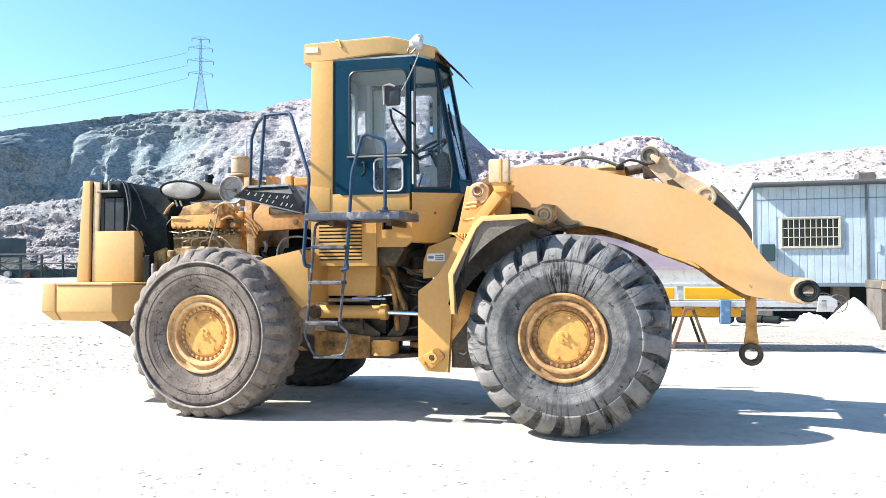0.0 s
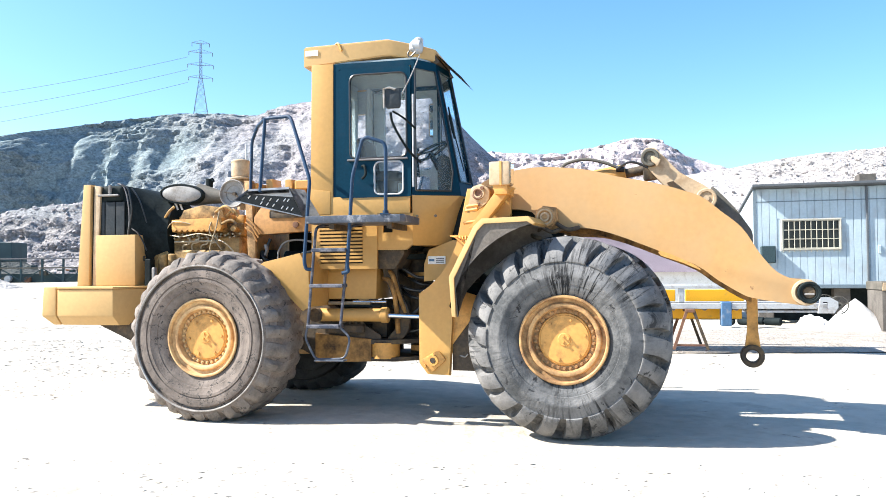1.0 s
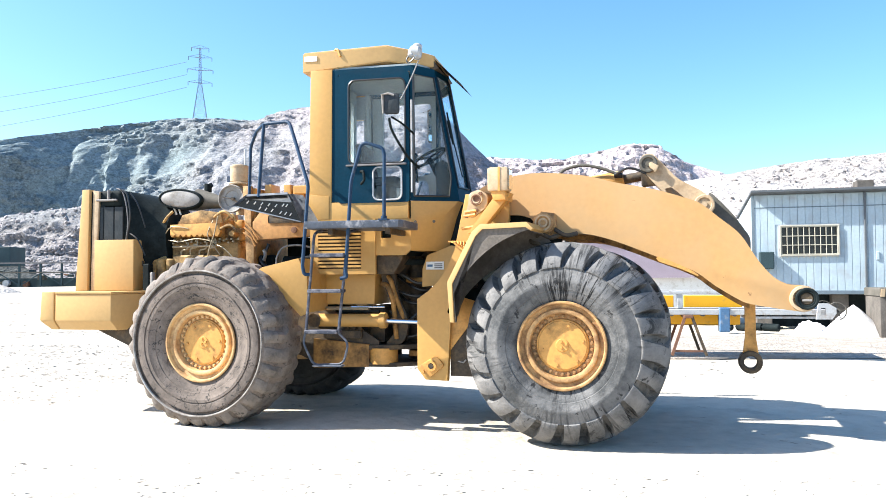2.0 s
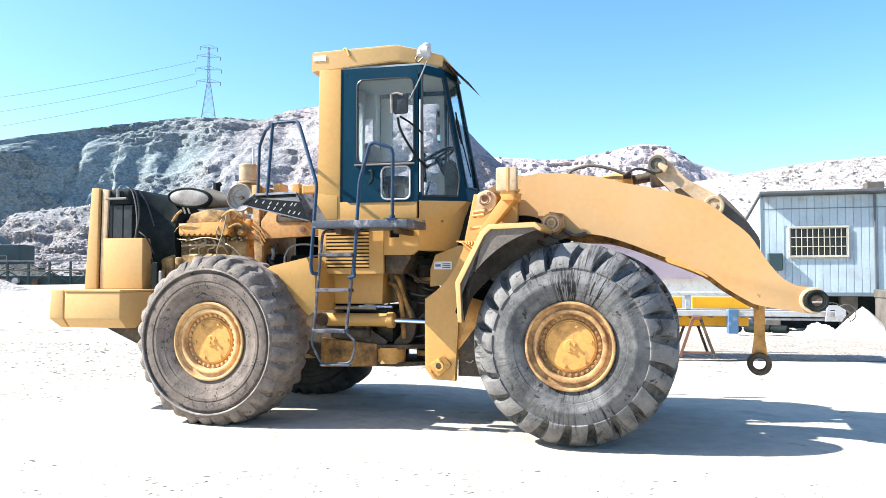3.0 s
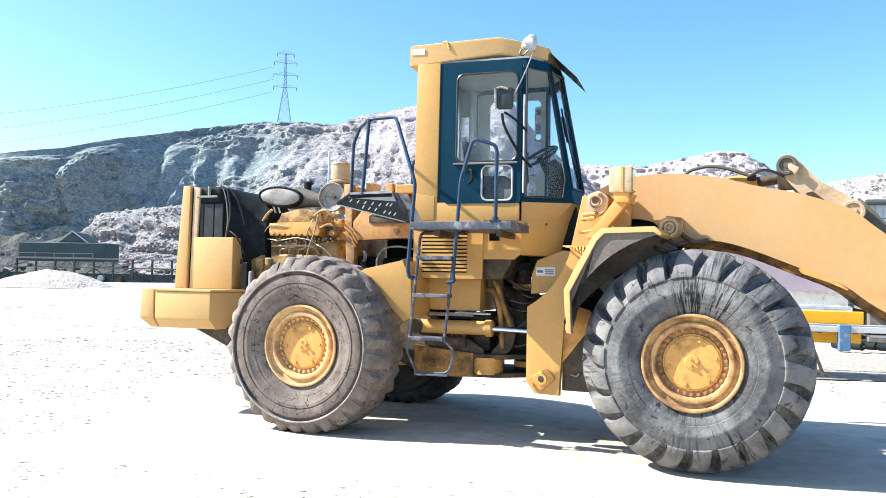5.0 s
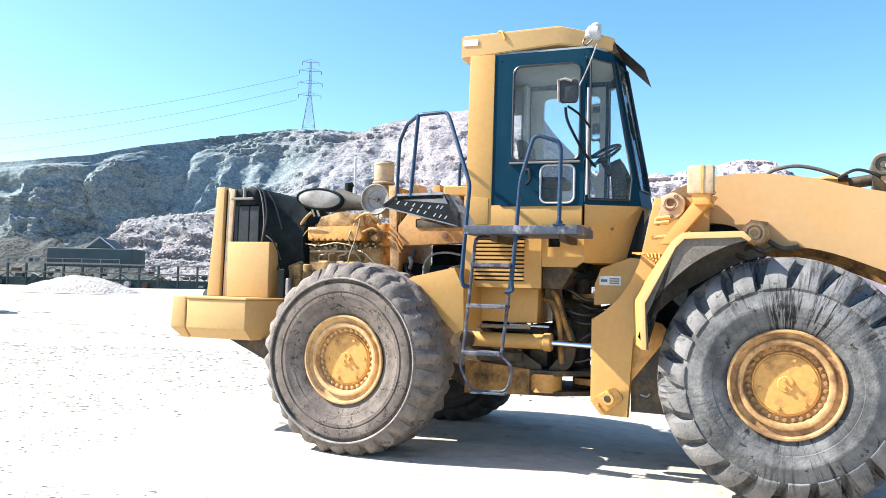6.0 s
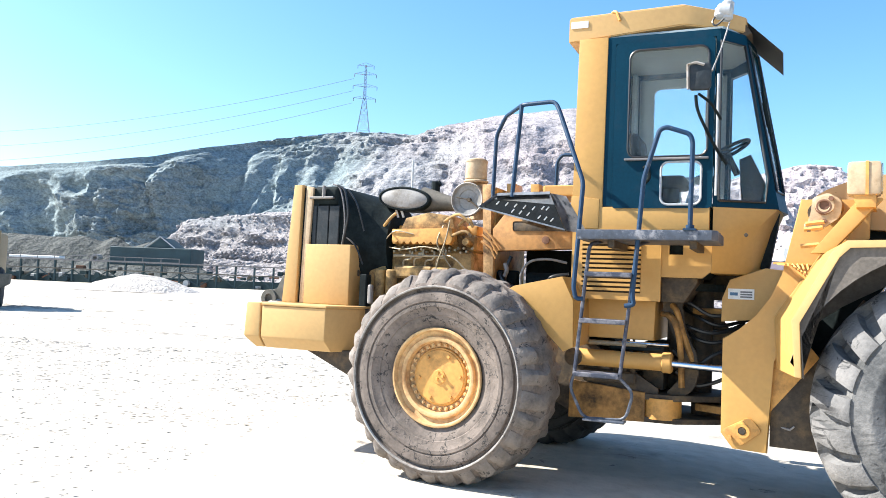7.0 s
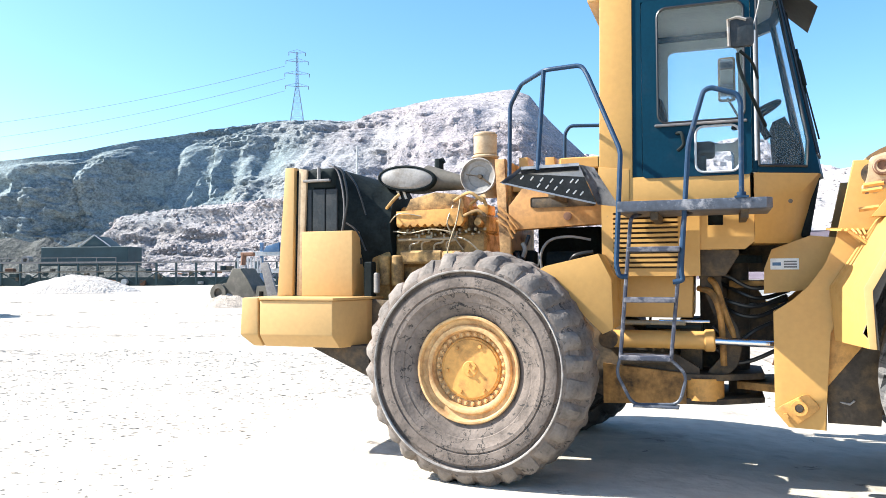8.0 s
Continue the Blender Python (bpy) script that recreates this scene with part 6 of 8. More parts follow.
tip_ring = part("worn_boss", bm, CREAM, arm_near, "pale worn edge of the boom eye")
bm = B()
lathe(bm, [(0.055, -0.56), (0.055, -0.738), (0.045, -0.745), (0.0005, -0.745)], 20, 2.062, 1.255)
pin_ob = part("bucket_pin", bm, DARK, arm_near)
bm = B()
box(bm, 2.02, 2.104, -0.752, -0.742, 1.232, 1.250, 0.003)
key = part("pin_key", bm, PALE_DISC, arm_near)
bm = B()
prism(bm, [(-0.40, 1.90), (-0.24, 1.86), (-0.15, 1.95), (-0.17, 2.08), (-0.30, 2.10)], -0.80, -0.715, 0.01)
lathe(bm, [(0.095, -0.80), (0.098, -0.87), (0.085, -0.88), (0.06, -0.88), (0.052, -0.868), (0.028, -0.868), (0.025, -0.878), (0.0005, -0.878)], 24, -0.265, 1.985)
lug = part("lift_pin_boss", bm, RUST_RIM, arm_near, "round lift cylinder pin boss")
bm = B()
lathe(bm, [(0.080, -0.878), (0.078, -0.886), (0.066, -0.886), (0.063, -0.879)], 24, -0.265, 1.985, closed=True)
lathe(bm, [(0.046, -0.866), (0.046, -0.884), (0.030, -0.886), (0.028, -0.874), (0.0005, -0.874)], 20, -0.265, 1.985)
lug_face = part("pin_ring", bm, CREAM, arm_near, "worn pale rings of the pin")
bm = B()
prism(bm, curved([(0.80, 1.60), (1.0, 1.53), (1.15, 1.46), (1.12, 1.50), (0.95, 1.585), (0.80, 1.645)], 2, True), -0.73, -0.70)
scr = part("weld_strip", bm, YELLOW_WORN, arm_near)
# Added dark strip along the lower edge, for the far arm's shaded edge.
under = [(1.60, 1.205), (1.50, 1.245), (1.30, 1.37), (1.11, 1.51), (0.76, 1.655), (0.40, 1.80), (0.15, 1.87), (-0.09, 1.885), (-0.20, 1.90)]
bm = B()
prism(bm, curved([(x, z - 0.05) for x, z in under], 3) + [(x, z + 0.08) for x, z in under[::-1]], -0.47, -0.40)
shade_strip = part("inner_plate", bm, SHADED_GRIMY, arm_near, "added dark strip for the shaded edge below the boom")
for c in (eye_ring, tip_ring, pin_ob, key, lug, lug_face, scr, shade_strip):
    again(c, arm_far, Matrix.Identity(4))
bm = B()
cyl(bm, (0.62, -0.6, 1.95), (0.62, 0.6, 1.95), 0.16, 20)
front_part("boom_cross_tube", bm, YELLOW_WORN)
bm = B()
cyl(bm, (2.04, -0.50, 1.255), (2.04, -0.40, 1.255), 0.07, 16)
both_sides(front_part("pin_end", bm, DARK), FRONT)

# lift cylinders
for s in (-1,):
    bm = B()
    cyl(bm, (-0.27, -0.80, 1.96), (-0.62, -0.74, 1.46), 0.048, 14)
    lift = front_part("lift_cylinder", bm, CHROME)
    bm = B()
    cyl(bm, (-0.58, -0.745, 1.52), (-1.0, -0.66, 0.92), 0.095, 18)
    part("barrel", bm, DARK, lift)
    twin = both_sides(lift, FRONT)
    again(lift.children[0], twin, Matrix.Identity(4))
bm = B()
for p in ([(-0.36, -0.80, 1.80), (-0.30, -0.86, 1.88), (-0.2, -0.84, 1.84), (-0.1, -0.78, 1.88)], [(-0.42, -0.78, 1.85), (-0.38, -0.86, 1.80), (-0.30, -0.84, 1.78)], [(-0.16, -0.80, 1.92), (-0.05, -0.84, 1.86), (0.05, -0.78, 1.88)]):
    tube(bm, curved(p, 5), 0.022, 8)
front_part("lift_hose", bm, DARK)

# bell crank, tilt cylinder and hanging link, in the middle of the boom
bm = B()
crank = [(0.58, 2.60), (0.62, 2.70), (0.72, 2.71), (0.80, 2.62), (0.96, 2.44), (1.20, 2.30), (1.32, 2.18), (1.45, 2.02), (1.60, 1.80), (1.62, 1.62), (1.50, 1.60), (1.30, 1.84), (1.12, 2.04), (0.90, 2.22), (0.70, 2.44)]
gap = [(0.84, 2.34), (0.90, 2.355), (1.02, 2.25), (1.075, 2.20), (1.07, 2.15), (0.98, 2.175), (0.87, 2.27)]
holed(bm, rounded(crank, 0.05), [gap], -0.16, -0.11)
prism(bm, rounded(crank, 0.05), 0.06, 0.16, 0.008)
bell = front_part("bell_crank", bm, CREAM, "stained yellow tilt lever over the boom")
for x, z, r, y in ((0.68, 2.60, 0.092, -0.20), (1.215, 2.155, 0.098, -0.34)):
    bm = B()
    lathe(bm, [(r * 0.9, 0.2), (r, 0.19), (r, y + 0.01), (r * 0.92, y), (r * 0.7, y), (r * 0.62, y + 0.015), (r * 0.3, y + 0.015), (r * 0.28, y), (0.0005, y)], 26, x, z)
    part("crank_pin", bm, OLIVE if x < 1 else CREAM, bell)
bm = B()
prism(bm, rounded([(1.26, 2.30), (1.36, 2.20), (1.49, 2.05), (1.635, 1.83), (1.635, 1.62), (1.50, 1.585), (1.29, 1.82), (1.20, 1.96)], 0.04), -0.172, -0.05, 0.006)
part("crank_arm", bm, OLIVE, bell, "dark lower arm")
bm = B()
prism(bm, curved([(0.69, 2.60), (0.72, 2.61), (0.755, 2.58), (0.785, 2.575), (0.77, 2.53), (0.745, 2.505), (0.73, 2.54), (0.70, 2.55)], 2, True), -0.222, -0.19, 0.006)
part("caked_dirt", bm, CREAM, bell, "pale cake of dust and grease on the pin")
bm = B()
prism(bm, rounded([(0.60, 2.38), (0.76, 2.40), (0.80, 2.46), (0.70, 2.62), (0.60, 2.58)], 0.03), -0.05, 0.05, 0.008)
cyl(bm, (0.62, 0, 2.50), (0.35, 0, 2.46), 0.05, 14)
part("rod_end", bm, DARK, bell)
bm = B()
cyl(bm, (0.42, 0, 2.48), (-0.75, 0, 2.30), 0.09, 18, bev=0.01)
front_part("tilt_cylinder", bm, YELLOW_WORN)
bm = B()
tube(bm, curved([(-0.25, -0.12, 2.50), (-0.19, -0.12, 2.585), (0.0, -0.12, 2.625), (0.20, -0.12, 2.585), (0.40, -0.12, 2.50)], 5), 0.017, 8)
front_part("tilt_hose", bm, OLIVE)
bm = B()
tube(bm, curved([(0.34, -0.16, 2.50), (0.46, -0.18, 2.56), (0.56, -0.16, 2.55), (0.66, -0.16, 2.50)], 5), 0.013, 8)
cyl(bm, (0.34, -0.14, 2.50), (0.42, -0.14, 2.50), 0.030, 10)
front_part("hose_fitting", bm, HOSE)
bm = B()
link = [(1.545, 0.70), (1.568, 0.86), (1.568, 1.66), (1.668, 1.66), (1.668, 0.86), (1.69, 0.70)]
prism(bm, link, -0.14, -0.07, 0.008)
hang = front_part("hanging_link", bm, YELLOW_WORN, "hanging yellow bucket link with an open eye")
bm = B()
lathe(bm, [(0.110, -0.16), (0.114, -0.05), (0.106, -0.04), (0.068, -0.04), (0.060, -0.05), (0.060, -0.16), (0.068, -0.17), (0.102, -0.17)], 30, 1.615, 0.62, closed=True)
part("link_eye", bm, DARK, hang)

# head lamps on the tower
bm = B()
box(bm, -0.755, -0.55, -1.12, -0.94, 2.285, 2.515, 0.025, 2)
head = front_part("head_lamp", bm, CREAM, "square dusty head lamp box")
bm = B()
box(bm, -0.552, -0.54, -1.105, -0.955, 2.30, 2.50, 0.01)
part("lens", bm, LENS, head)
bm = B()
box(bm, -0.645, -0.625, -1.126, -1.115, 2.285, 2.515)
part("lamp_strap", bm, YELLOW_WORN, head)
bm = B()
prism(bm, [(-0.70, 2.20), (-0.58, 2.20), (-0.58, 2.287), (-0.72, 2.287)], -1.10, -0.80, 0.006)
part("lamp_bracket", bm, YELLOW_WORN, head)
twin = both_sides(head, FRONT)
for c in head.children:
    again(c, twin, Matrix.Identity(4))


# ---- ground ----
def axis(near0, near1, step, far0, far1):
    """Places along one axis: even steps near the loader, then ever wider."""
    out = list(np.arange(near0, near1 + 1e-6, step))
    s, x = step, near1
    while x < far1:
        s *= 1.22
        x += s
        out.append(min(x, far1))
    s, x = step, near0
    while x > far0:
        s *= 1.22
        x -= s
        out.insert(0, max(x, far0))
    return out


def yard_rise(y):
    """The yard climbs gently towards the plant."""
    u = min(max((y - 24) / 50, 0), 1)
    return 0.62 * u * u * (3 - 2 * u)


def ground_height(x, y):
    z = 0.012 * noise.fractal(Vector((x * 0.9, y * 0.9, 0)), 1.0, 2.0, 4) + 0.02 * noise.noise(Vector((x * 0.15, y * 0.15, 3)))
    far = min(max((math.hypot(x, y - 5) - 14) / 15, 0), 1)
    dip = min(max((x + 0.6) / 1.8, 0), 1)
    z -= 0.06 * dip * dip * (3 - 2 * dip)
    return z + yard_rise(y) - 0.02 + far * 0.05 * noise.fractal(Vector((x * 0.35, y * 0.5, 7)), 1.0, 2.0, 3)


def grid_mesh(name, xs, ys, fn, material):
    vs = [(x, y, fn(x, y)) for y in ys for x in xs]
    n = len(xs)
    fs = [(j * n + i, j * n + i + 1, (j + 1) * n + i + 1, (j + 1) * n + i) for j in range(len(ys) - 1) for i in range(n - 1)]
    me = bpy.data.meshes.new(name)
    me.from_pydata(vs, [], fs)
    me.materials.append(material)
    me.polygons.foreach_set("use_smooth", [True] * len(me.polygons))
    return me


ground = new("ground", grid_mesh("ground", axis(-9, 9, 0.14, -1500, 1500), axis(1.0, 14, 0.14, -900, 1500), ground_height, DUST))
tagged(ground, "bright white dusty quarry yard", "ground", kind="structure")

# clods, chips and low ridges of dust on the yard, thickest in old wheel tracks
rng = random.Random(5)
vs, fs = [], []


def clod(x, y, length, width, height, turn):
    base, z = len(vs), ground_height(x, y)
    ca, sa = math.cos(turn), math.sin(turn)
    for k in range(6):
        a = k * math.pi / 3
        u, v = length * rng.uniform(0.7, 1.2) * math.cos(a), width * rng.uniform(0.6, 1.3) * math.sin(a)
        vs.append((x + u * ca - v * sa, y + u * sa + v * ca, z - 0.004))
    vs.append((x + rng.uniform(-0.4, 0.4) * length * ca, y + rng.uniform(-0.3, 0.3) * length * sa, z + height))
    fs.extend((base + k, base + (k + 1) % 6, base + 6) for k in range(6))


def free(x, y):
    return not (-4.4 < x < 4.6 and 6.2 < y < 11.5)


made = 0
while made < 17000:
    x, y = rng.uniform(-16, 7), 2.0 + 15 * rng.random() ** 1.25
    if not free(x, y) or rng.random() > 0.70 - 0.13 * x or noise.noise(Vector((x * 0.55, y * 0.9, 2))) + 0.25 * noise.noise(Vector((x * 2.5, y * 3, 5))) < rng.uniform(-0.6, 0.35):
        continue
    made += 1
    s = 0.6 + 0.12 * y
    clod(x, y, s * rng.uniform(0.010, 0.050), s * rng.uniform(0.005, 0.012), s * rng.uniform(0.002, 0.007), radians(rng.gauss(24, 16)))
for track in range(26):
    y0, tilt, bow = rng.uniform(10, 44), rng.uniform(-0.12, 0.14), rng.uniform(-0.006, 0.006)
    x0, x1 = -8 - 0.72 * y0, rng.uniform(-9, -4)
    for k in range(170):
        x = rng.uniform(x0, x1)
        y = y0 + tilt * (x + 12) + bow * (x + 12) ** 2 + rng.choice((0, 0.32)) + rng.gauss(0, 0.05)
        if y > 11.6 and noise.noise(Vector((x * 0.25, track * 3.1, 8))) > -0.12:
            s = 0.5 + 0.05 * y
            clod(x, y, s * rng.uniform(0.05, 0.17), s * rng.uniform(0.014, 0.035), s * rng.uniform(0.006, 0.016), radians(rng.gauss(4, 12)))
me = bpy.data.meshes.new("clods")
me.from_pydata(vs, [], fs)
me.materials.append(CLOD)
tagged(new("clods", me), "small clods and ridges of dust on the yard", "clods", kind="stuff")


# ---- quarry hills ----
def profile(pts, x):
    for (x0, z0), (x1, z1) in zip(pts, pts[1:]):
        if x0 <= x <= x1:
            return z0 + (z1 - z0) * (x - x0) / (x1 - x0)
    return pts[0][1] if x < pts[0][0] else pts[-1][1]


def hill(name, ridge, y_foot, y_ridge, x0, x1, nx, ny, material, label, rough, bench, seed, buttress=0.0, back=60, steep=0.0, turn_in=0.0, ledges=0.0, spurs=(), steps=(), blocks=0.0, cover=0.0, pale_from=1e6):
    """A quarry face: foot, benches, ridge line and a back slope, broken up by rock of several sizes."""
    vs, fs, rocky, pale = [], [], [], []
    rows = [(j / ny, 1) for j in range(ny + 1)] + [(1 + (j + 1) / 6, 0) for j in range(6)]
    for s, face in rows:
        for i in range(nx + 1):
            x = x0 + (x1 - x0) * i / nx
            top = profile(ridge, x)
            if face:
                push = buttress * noise.fractal(Vector((x * 0.018 + seed, s * 1.2, seed)), 1.0, 2.0, 4) * math.sin(math.pi * min(s * 1.15, 1))
                foot = y_foot + (y_ridge - y_foot) * steep * min(max((-70 - x) / 50, 0), 1)
                calm = 1.0
                at = x + 13 * (1 - s) + 7.0 * noise.fractal(Vector((s * 4 + x * 0.02, 7.0, x * 0.03)), 0.9, 2.0, 5)
                for (e0, d0), (e1, d1) in zip(spurs, spurs[1:]):
                    if e0 <= at < e1:
                        u = (at - e0) / (e1 - e0)
                        push -= min(1.0, (1 - s) * 4 + 0.2) * (d0 * u / 0.26 if u < 0.26 else d0 * (1 - u) / 0.74)
                        calm = 0.6
                if ledges:
                    spur = 1 - abs(noise.fractal(Vector((x * 0.030 + 0.5 * s, s * 1.4, seed + 4)), 0.8, 2.2, 5)) * 2
                    push -= ledges * calm * 9.0 * spur * math.sin(math.pi * min(s * 1.1, 1))
                y = foot + (y_ridge - foot) * s + push
                t = profile(steps, s) if steps else s
                for b0, b1, lift in bench:
                    if b0 < s < b1:
                        t = s + lift * math.sin(math.pi * (s - b0) / (b1 - b0))
                if ledges:
                    t += ledges * 0.030 * math.sin(6.283 * (3.4 * s + 0.9 * noise.noise(Vector((x * 0.02, 3, seed))))) * math.sin(math.pi * s)
                z = top * t
                e = (math.sin(math.pi * min(s, 0.97)) * 0.9 + 0.10) * calm
                z += rough * e * noise.fractal(Vector((x * 0.045, y * 0.07, z * 0.05 + seed)), 0.9, 2.1, 6)
                y += rough * 0.8 * e * noise.fractal(Vector((x * 0.06, z * 0.12, 9 + seed)), 0.9, 2.1, 5)
                if blocks:
                    mask = noise.fractal(Vector((x * 0.016 + seed, 3.3, z * 0.055 + 0.006 * x)), 0.8, 2.1, 5) + cover + 0.5 * min(max((x - pale_from) / 60, -0.6), 0.5)
                    mask = min(max(mask * 2.4 + 0.5, 0), 1)
                    ledge = abs(noise.fractal(Vector((x * 0.035, seed, z * 0.30 + 0.05 * x * 0.3)), 0.9, 2.0, 4))
                    bent = noise.noise_vector(Vector((x * 0.21, y * 0.15, z * 0.21 + seed))) * 0.9
                    cell = noise.voronoi(Vector((x * 0.42, y * 0.28, z * 0.52 + 0.10 * x)) + bent)[0]
                    grit = noise.fractal(Vector((x * 0.45, y * 0.3, z * 0.6)), 0.7, 2.1, 4)
                    gully = noise.fractal(Vector((x * 0.085 + z * 0.05, seed, z * 0.025)), 0.9, 2.0, 4)
                    out = blocks * mask * (2.2 * (0.35 - ledge) + 0.9 * (cell[1] - cell[0]) + 0.9 * gully + 0.8 * grit)
                    edge = min(s * 6, 1)
                    y -= out * edge
                    z += out * 0.30 * edge * min((1 - s) * 8 + 0.12, 1)
                if s == 0:
                    z = -1.0
            else:
                y = y_ridge + back * (s - 1)
                z = top * (1 - 0.85 * (s - 1)) - 1.5 * (s - 1)
                mask = 0.5
            if blocks:
                rocky.append(mask)
                # Paleness grows with x; the quarry hill's sunlit side is coloured in here.
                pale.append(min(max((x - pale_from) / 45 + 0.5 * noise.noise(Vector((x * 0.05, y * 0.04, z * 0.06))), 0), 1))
            k = min(max((-62 - x) / 120, 0), 1)
            k = 1 - turn_in * k * k * (3 - 2 * k)
            vs.append((0.6 + (x - 0.6) * k, y * k, 1.5 + (z - 1.5) * k))
    n = nx + 1
    fs = [(j * n + i, j * n + i + 1, (j + 1) * n + i + 1, (j + 1) * n + i) for j in range(len(rows) - 1) for i in range(nx)]
    me = bpy.data.meshes.new(name)
    me.from_pydata(vs, [], fs)
    me.materials.append(material)
    me.polygons.foreach_set("use_smooth", [True] * len(me.polygons))
    me.set_sharp_from_angle(angle=radians(40))
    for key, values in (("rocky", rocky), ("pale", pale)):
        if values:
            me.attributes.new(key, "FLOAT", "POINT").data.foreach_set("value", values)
    return tagged(new(name, me), label, "hill", kind="structure")


RIDGE_A = [(-520, 22), (-400, 29), (-300, 33.6), (-230, 36.6), (-185, 38.8), (-157, 40.9), (-135, 44.0), (-118, 45.7), (-101, 47.6), (-90, 48.9), (-77, 48.5), (-66, 47.9), (-58, 50.2),
           (-50, 51.2), (-42, 53.3), (-31, 54.2), (-18, 55.3), (-13, 53.3), (-9, 48.0), (-2, 40), (3, 35), (15, 26), (35, 14), (60, 6), (80, 2)]
quarry_ob = hill("quarry_hill", RIDGE_A, 150, 230, -420, 80, 640, 150, HILL_QUARRY, "grey blasted quarry hillside with benches, scree and broken rock, sunlit side coloured pale", 2.2, ((0.30, 0.62, -0.07), (0.62, 0.95, 0.08)), 1.0, 8.0, 60, 0.80, 0.24, 0.55,
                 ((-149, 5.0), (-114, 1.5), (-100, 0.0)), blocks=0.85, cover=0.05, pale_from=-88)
RIDGE_B = [(-80, 40), (-20, 52), (6, 58.5), (25, 57.8), (41, 57.0), (58, 61), (74, 64.4), (86, 63), (100, 54.5), (118, 49.5), (150, 44), (220, 40), (320, 36)]
hill("distant_hill", RIDGE_B, 290, 380, -100, 330, 300, 60, HILL_PINK, "distant pale rocky hill", 7.0, ((0.3, 0.7, -0.05),), 5.0, 10.0, 120, blocks=1.7, cover=0.25, pale_from=0)
RIDGE_C = [(10, 4), (24, 13), (37, 17.8), (44, 18.9), (51, 20.1), (60, 21.2), (67, 21.8), (72, 22.3), (95, 25), (140, 28), (200, 28)]
spoil_ob = hill("spoil_heap", RIDGE_C, 78, 140, 10, 190, 300, 70, SPOIL, "white spoil slope dotted with stones", 1.6, ((0.5, 0.9, 0.03),), 11.0, 4.0, 80, blocks=0.9, cover=0.12, pale_from=0)
RIDGE_D = [(-125, 2), (-105, 3.5), (-92, 4.2), (-80, 4.4), (-71, 5.0), (-67.5, 6.8), (-65.8, 9.9), (-60, 10.5), (-52, 11.1), (-44, 11.8), (-30, 11.6), (-10, 10.4), (5, 8), (20, 2)]
bench_ob = hill("rubble_bench", RIDGE_D, 90, 112, -125, 20, 420, 80, RUBBLE_ROCK, "pale pinkish rubble tipped below a flat bench", 1.1, (), 17.0, 3.0, 50,
                steps=((0, 0), (0.42, 0.40), (0.56, 0.56), (0.66, 0.97), (0.72, 1.0), (1, 1.0)), blocks=0.7, cover=0.42, pale_from=-85)
RIDGE_E = [(-105, 5.2), (-92, 6.0), (-84, 6.3), (-77, 6.2), (-72, 6.0), (-69, 6.2), (-66.5, 5.6), (-64.5, 6.2), (-62, 5.0), (-59, 5.8), (-55, 4.2), (-50, 1.5), (-46, 0.3), (-40, 0.2)]
hill("earth_heap", RIDGE_E, 80, 88, -105, -38, 140, 16, rock_mat("brown_earth", (0.21, 0.21, 0.198), (0.05, 0.058, 0.056), 3.2, 0.22, 0.35), "brown earth heaps behind the plant", 1.5, (), 23.0, 1.0, 12)


def boulders(hill_ob, n, r0, r1, x0, x1, s0, s1, material, label, seed):
    """Broken stones lying on a slope, all in one mesh."""
    rng = random.Random(seed)
    src = hill_ob.data.vertices
    base = B()
    bmesh.ops.create_icosphere(base, subdivisions=1, radius=1.0)
    tri = [[v.index for v in f.verts] for f in base.faces]
    unit = [v.co.copy() for v in base.verts]
    base.free()
    lo, hi = int(len(src) * s0), int(len(src) * s1)
    vs, fs, made = [], [], 0
    while made < n:
        c = src[rng.randrange(lo, hi)].co
        if not x0 < c.x < x1:
            continue
        made += 1
        r = r0 + (r1 - r0) * rng.random() ** 3
        at = c + Vector((rng.uniform(-1, 1), rng.uniform(-0.4, 0.1), rng.uniform(-0.3, 0.5))) * 0.6
        sx, sy, sz, k = rng.uniform(0.7, 1.4), rng.uniform(0.7, 1.2), rng.uniform(0.5, 1.0), len(vs)
        for u in unit:
            w = r * rng.uniform(0.55, 1.3)
            vs.append((at.x + u.x * sx * w, at.y + u.y * sy * w, at.z + u.z * sz * w))
        fs += [[k + q for q in f] for f in tri]
    me = bpy.data.meshes.new("boulders")
    me.from_pydata(vs, [], fs)
    me.materials.append(material)
    return tagged(new("boulders", me), label, "boulders", kind="stuff")


def mound(name, cx, cy, rx, ry, h, material, label, seed, n=36, power=1.5, rough=0.08):
    vs, fs = [], []
    for j in range(n + 1):
        for i in range(n + 1):
            u, v = i / n * 2 - 1, j / n * 2 - 1
            d = math.hypot(u, v)
            z = h * max(0.0, 1 - d ** power) + rough * h * noise.fractal(Vector((u * 4, v * 4, seed)), 1.0, 2.0, 4) * (d < 1) - 0.06 + yard_rise(cy)
            vs.append((cx + rx * u, cy + ry * v, z))
    fs = [(j * (n + 1) + i, j * (n + 1) + i + 1, (j + 1) * (n + 1) + i + 1, (j + 1) * (n + 1) + i) for j in range(n) for i in range(n)]
    me = bpy.data.meshes.new(name)
    me.from_pydata(vs, [], fs)
    me.materials.append(material)
    me.polygons.foreach_set("use_smooth", [True] * len(me.polygons))
    return tagged(new(name, me), label, "mound", kind="structure")


bench_ob.location.z = quarry_ob.location.z = 0.3
boulders(bench_ob, 22000, 0.05, 0.34, -82, 12, 0.05, 0.86, BOULDER, "pinkish boulders heaped on the bench", 31)
boulders(quarry_ob, 5000, 0.10, 0.30, -62, 40, 0.25, 0.90, BOULDER, "broken stones over the quarry face", 32)
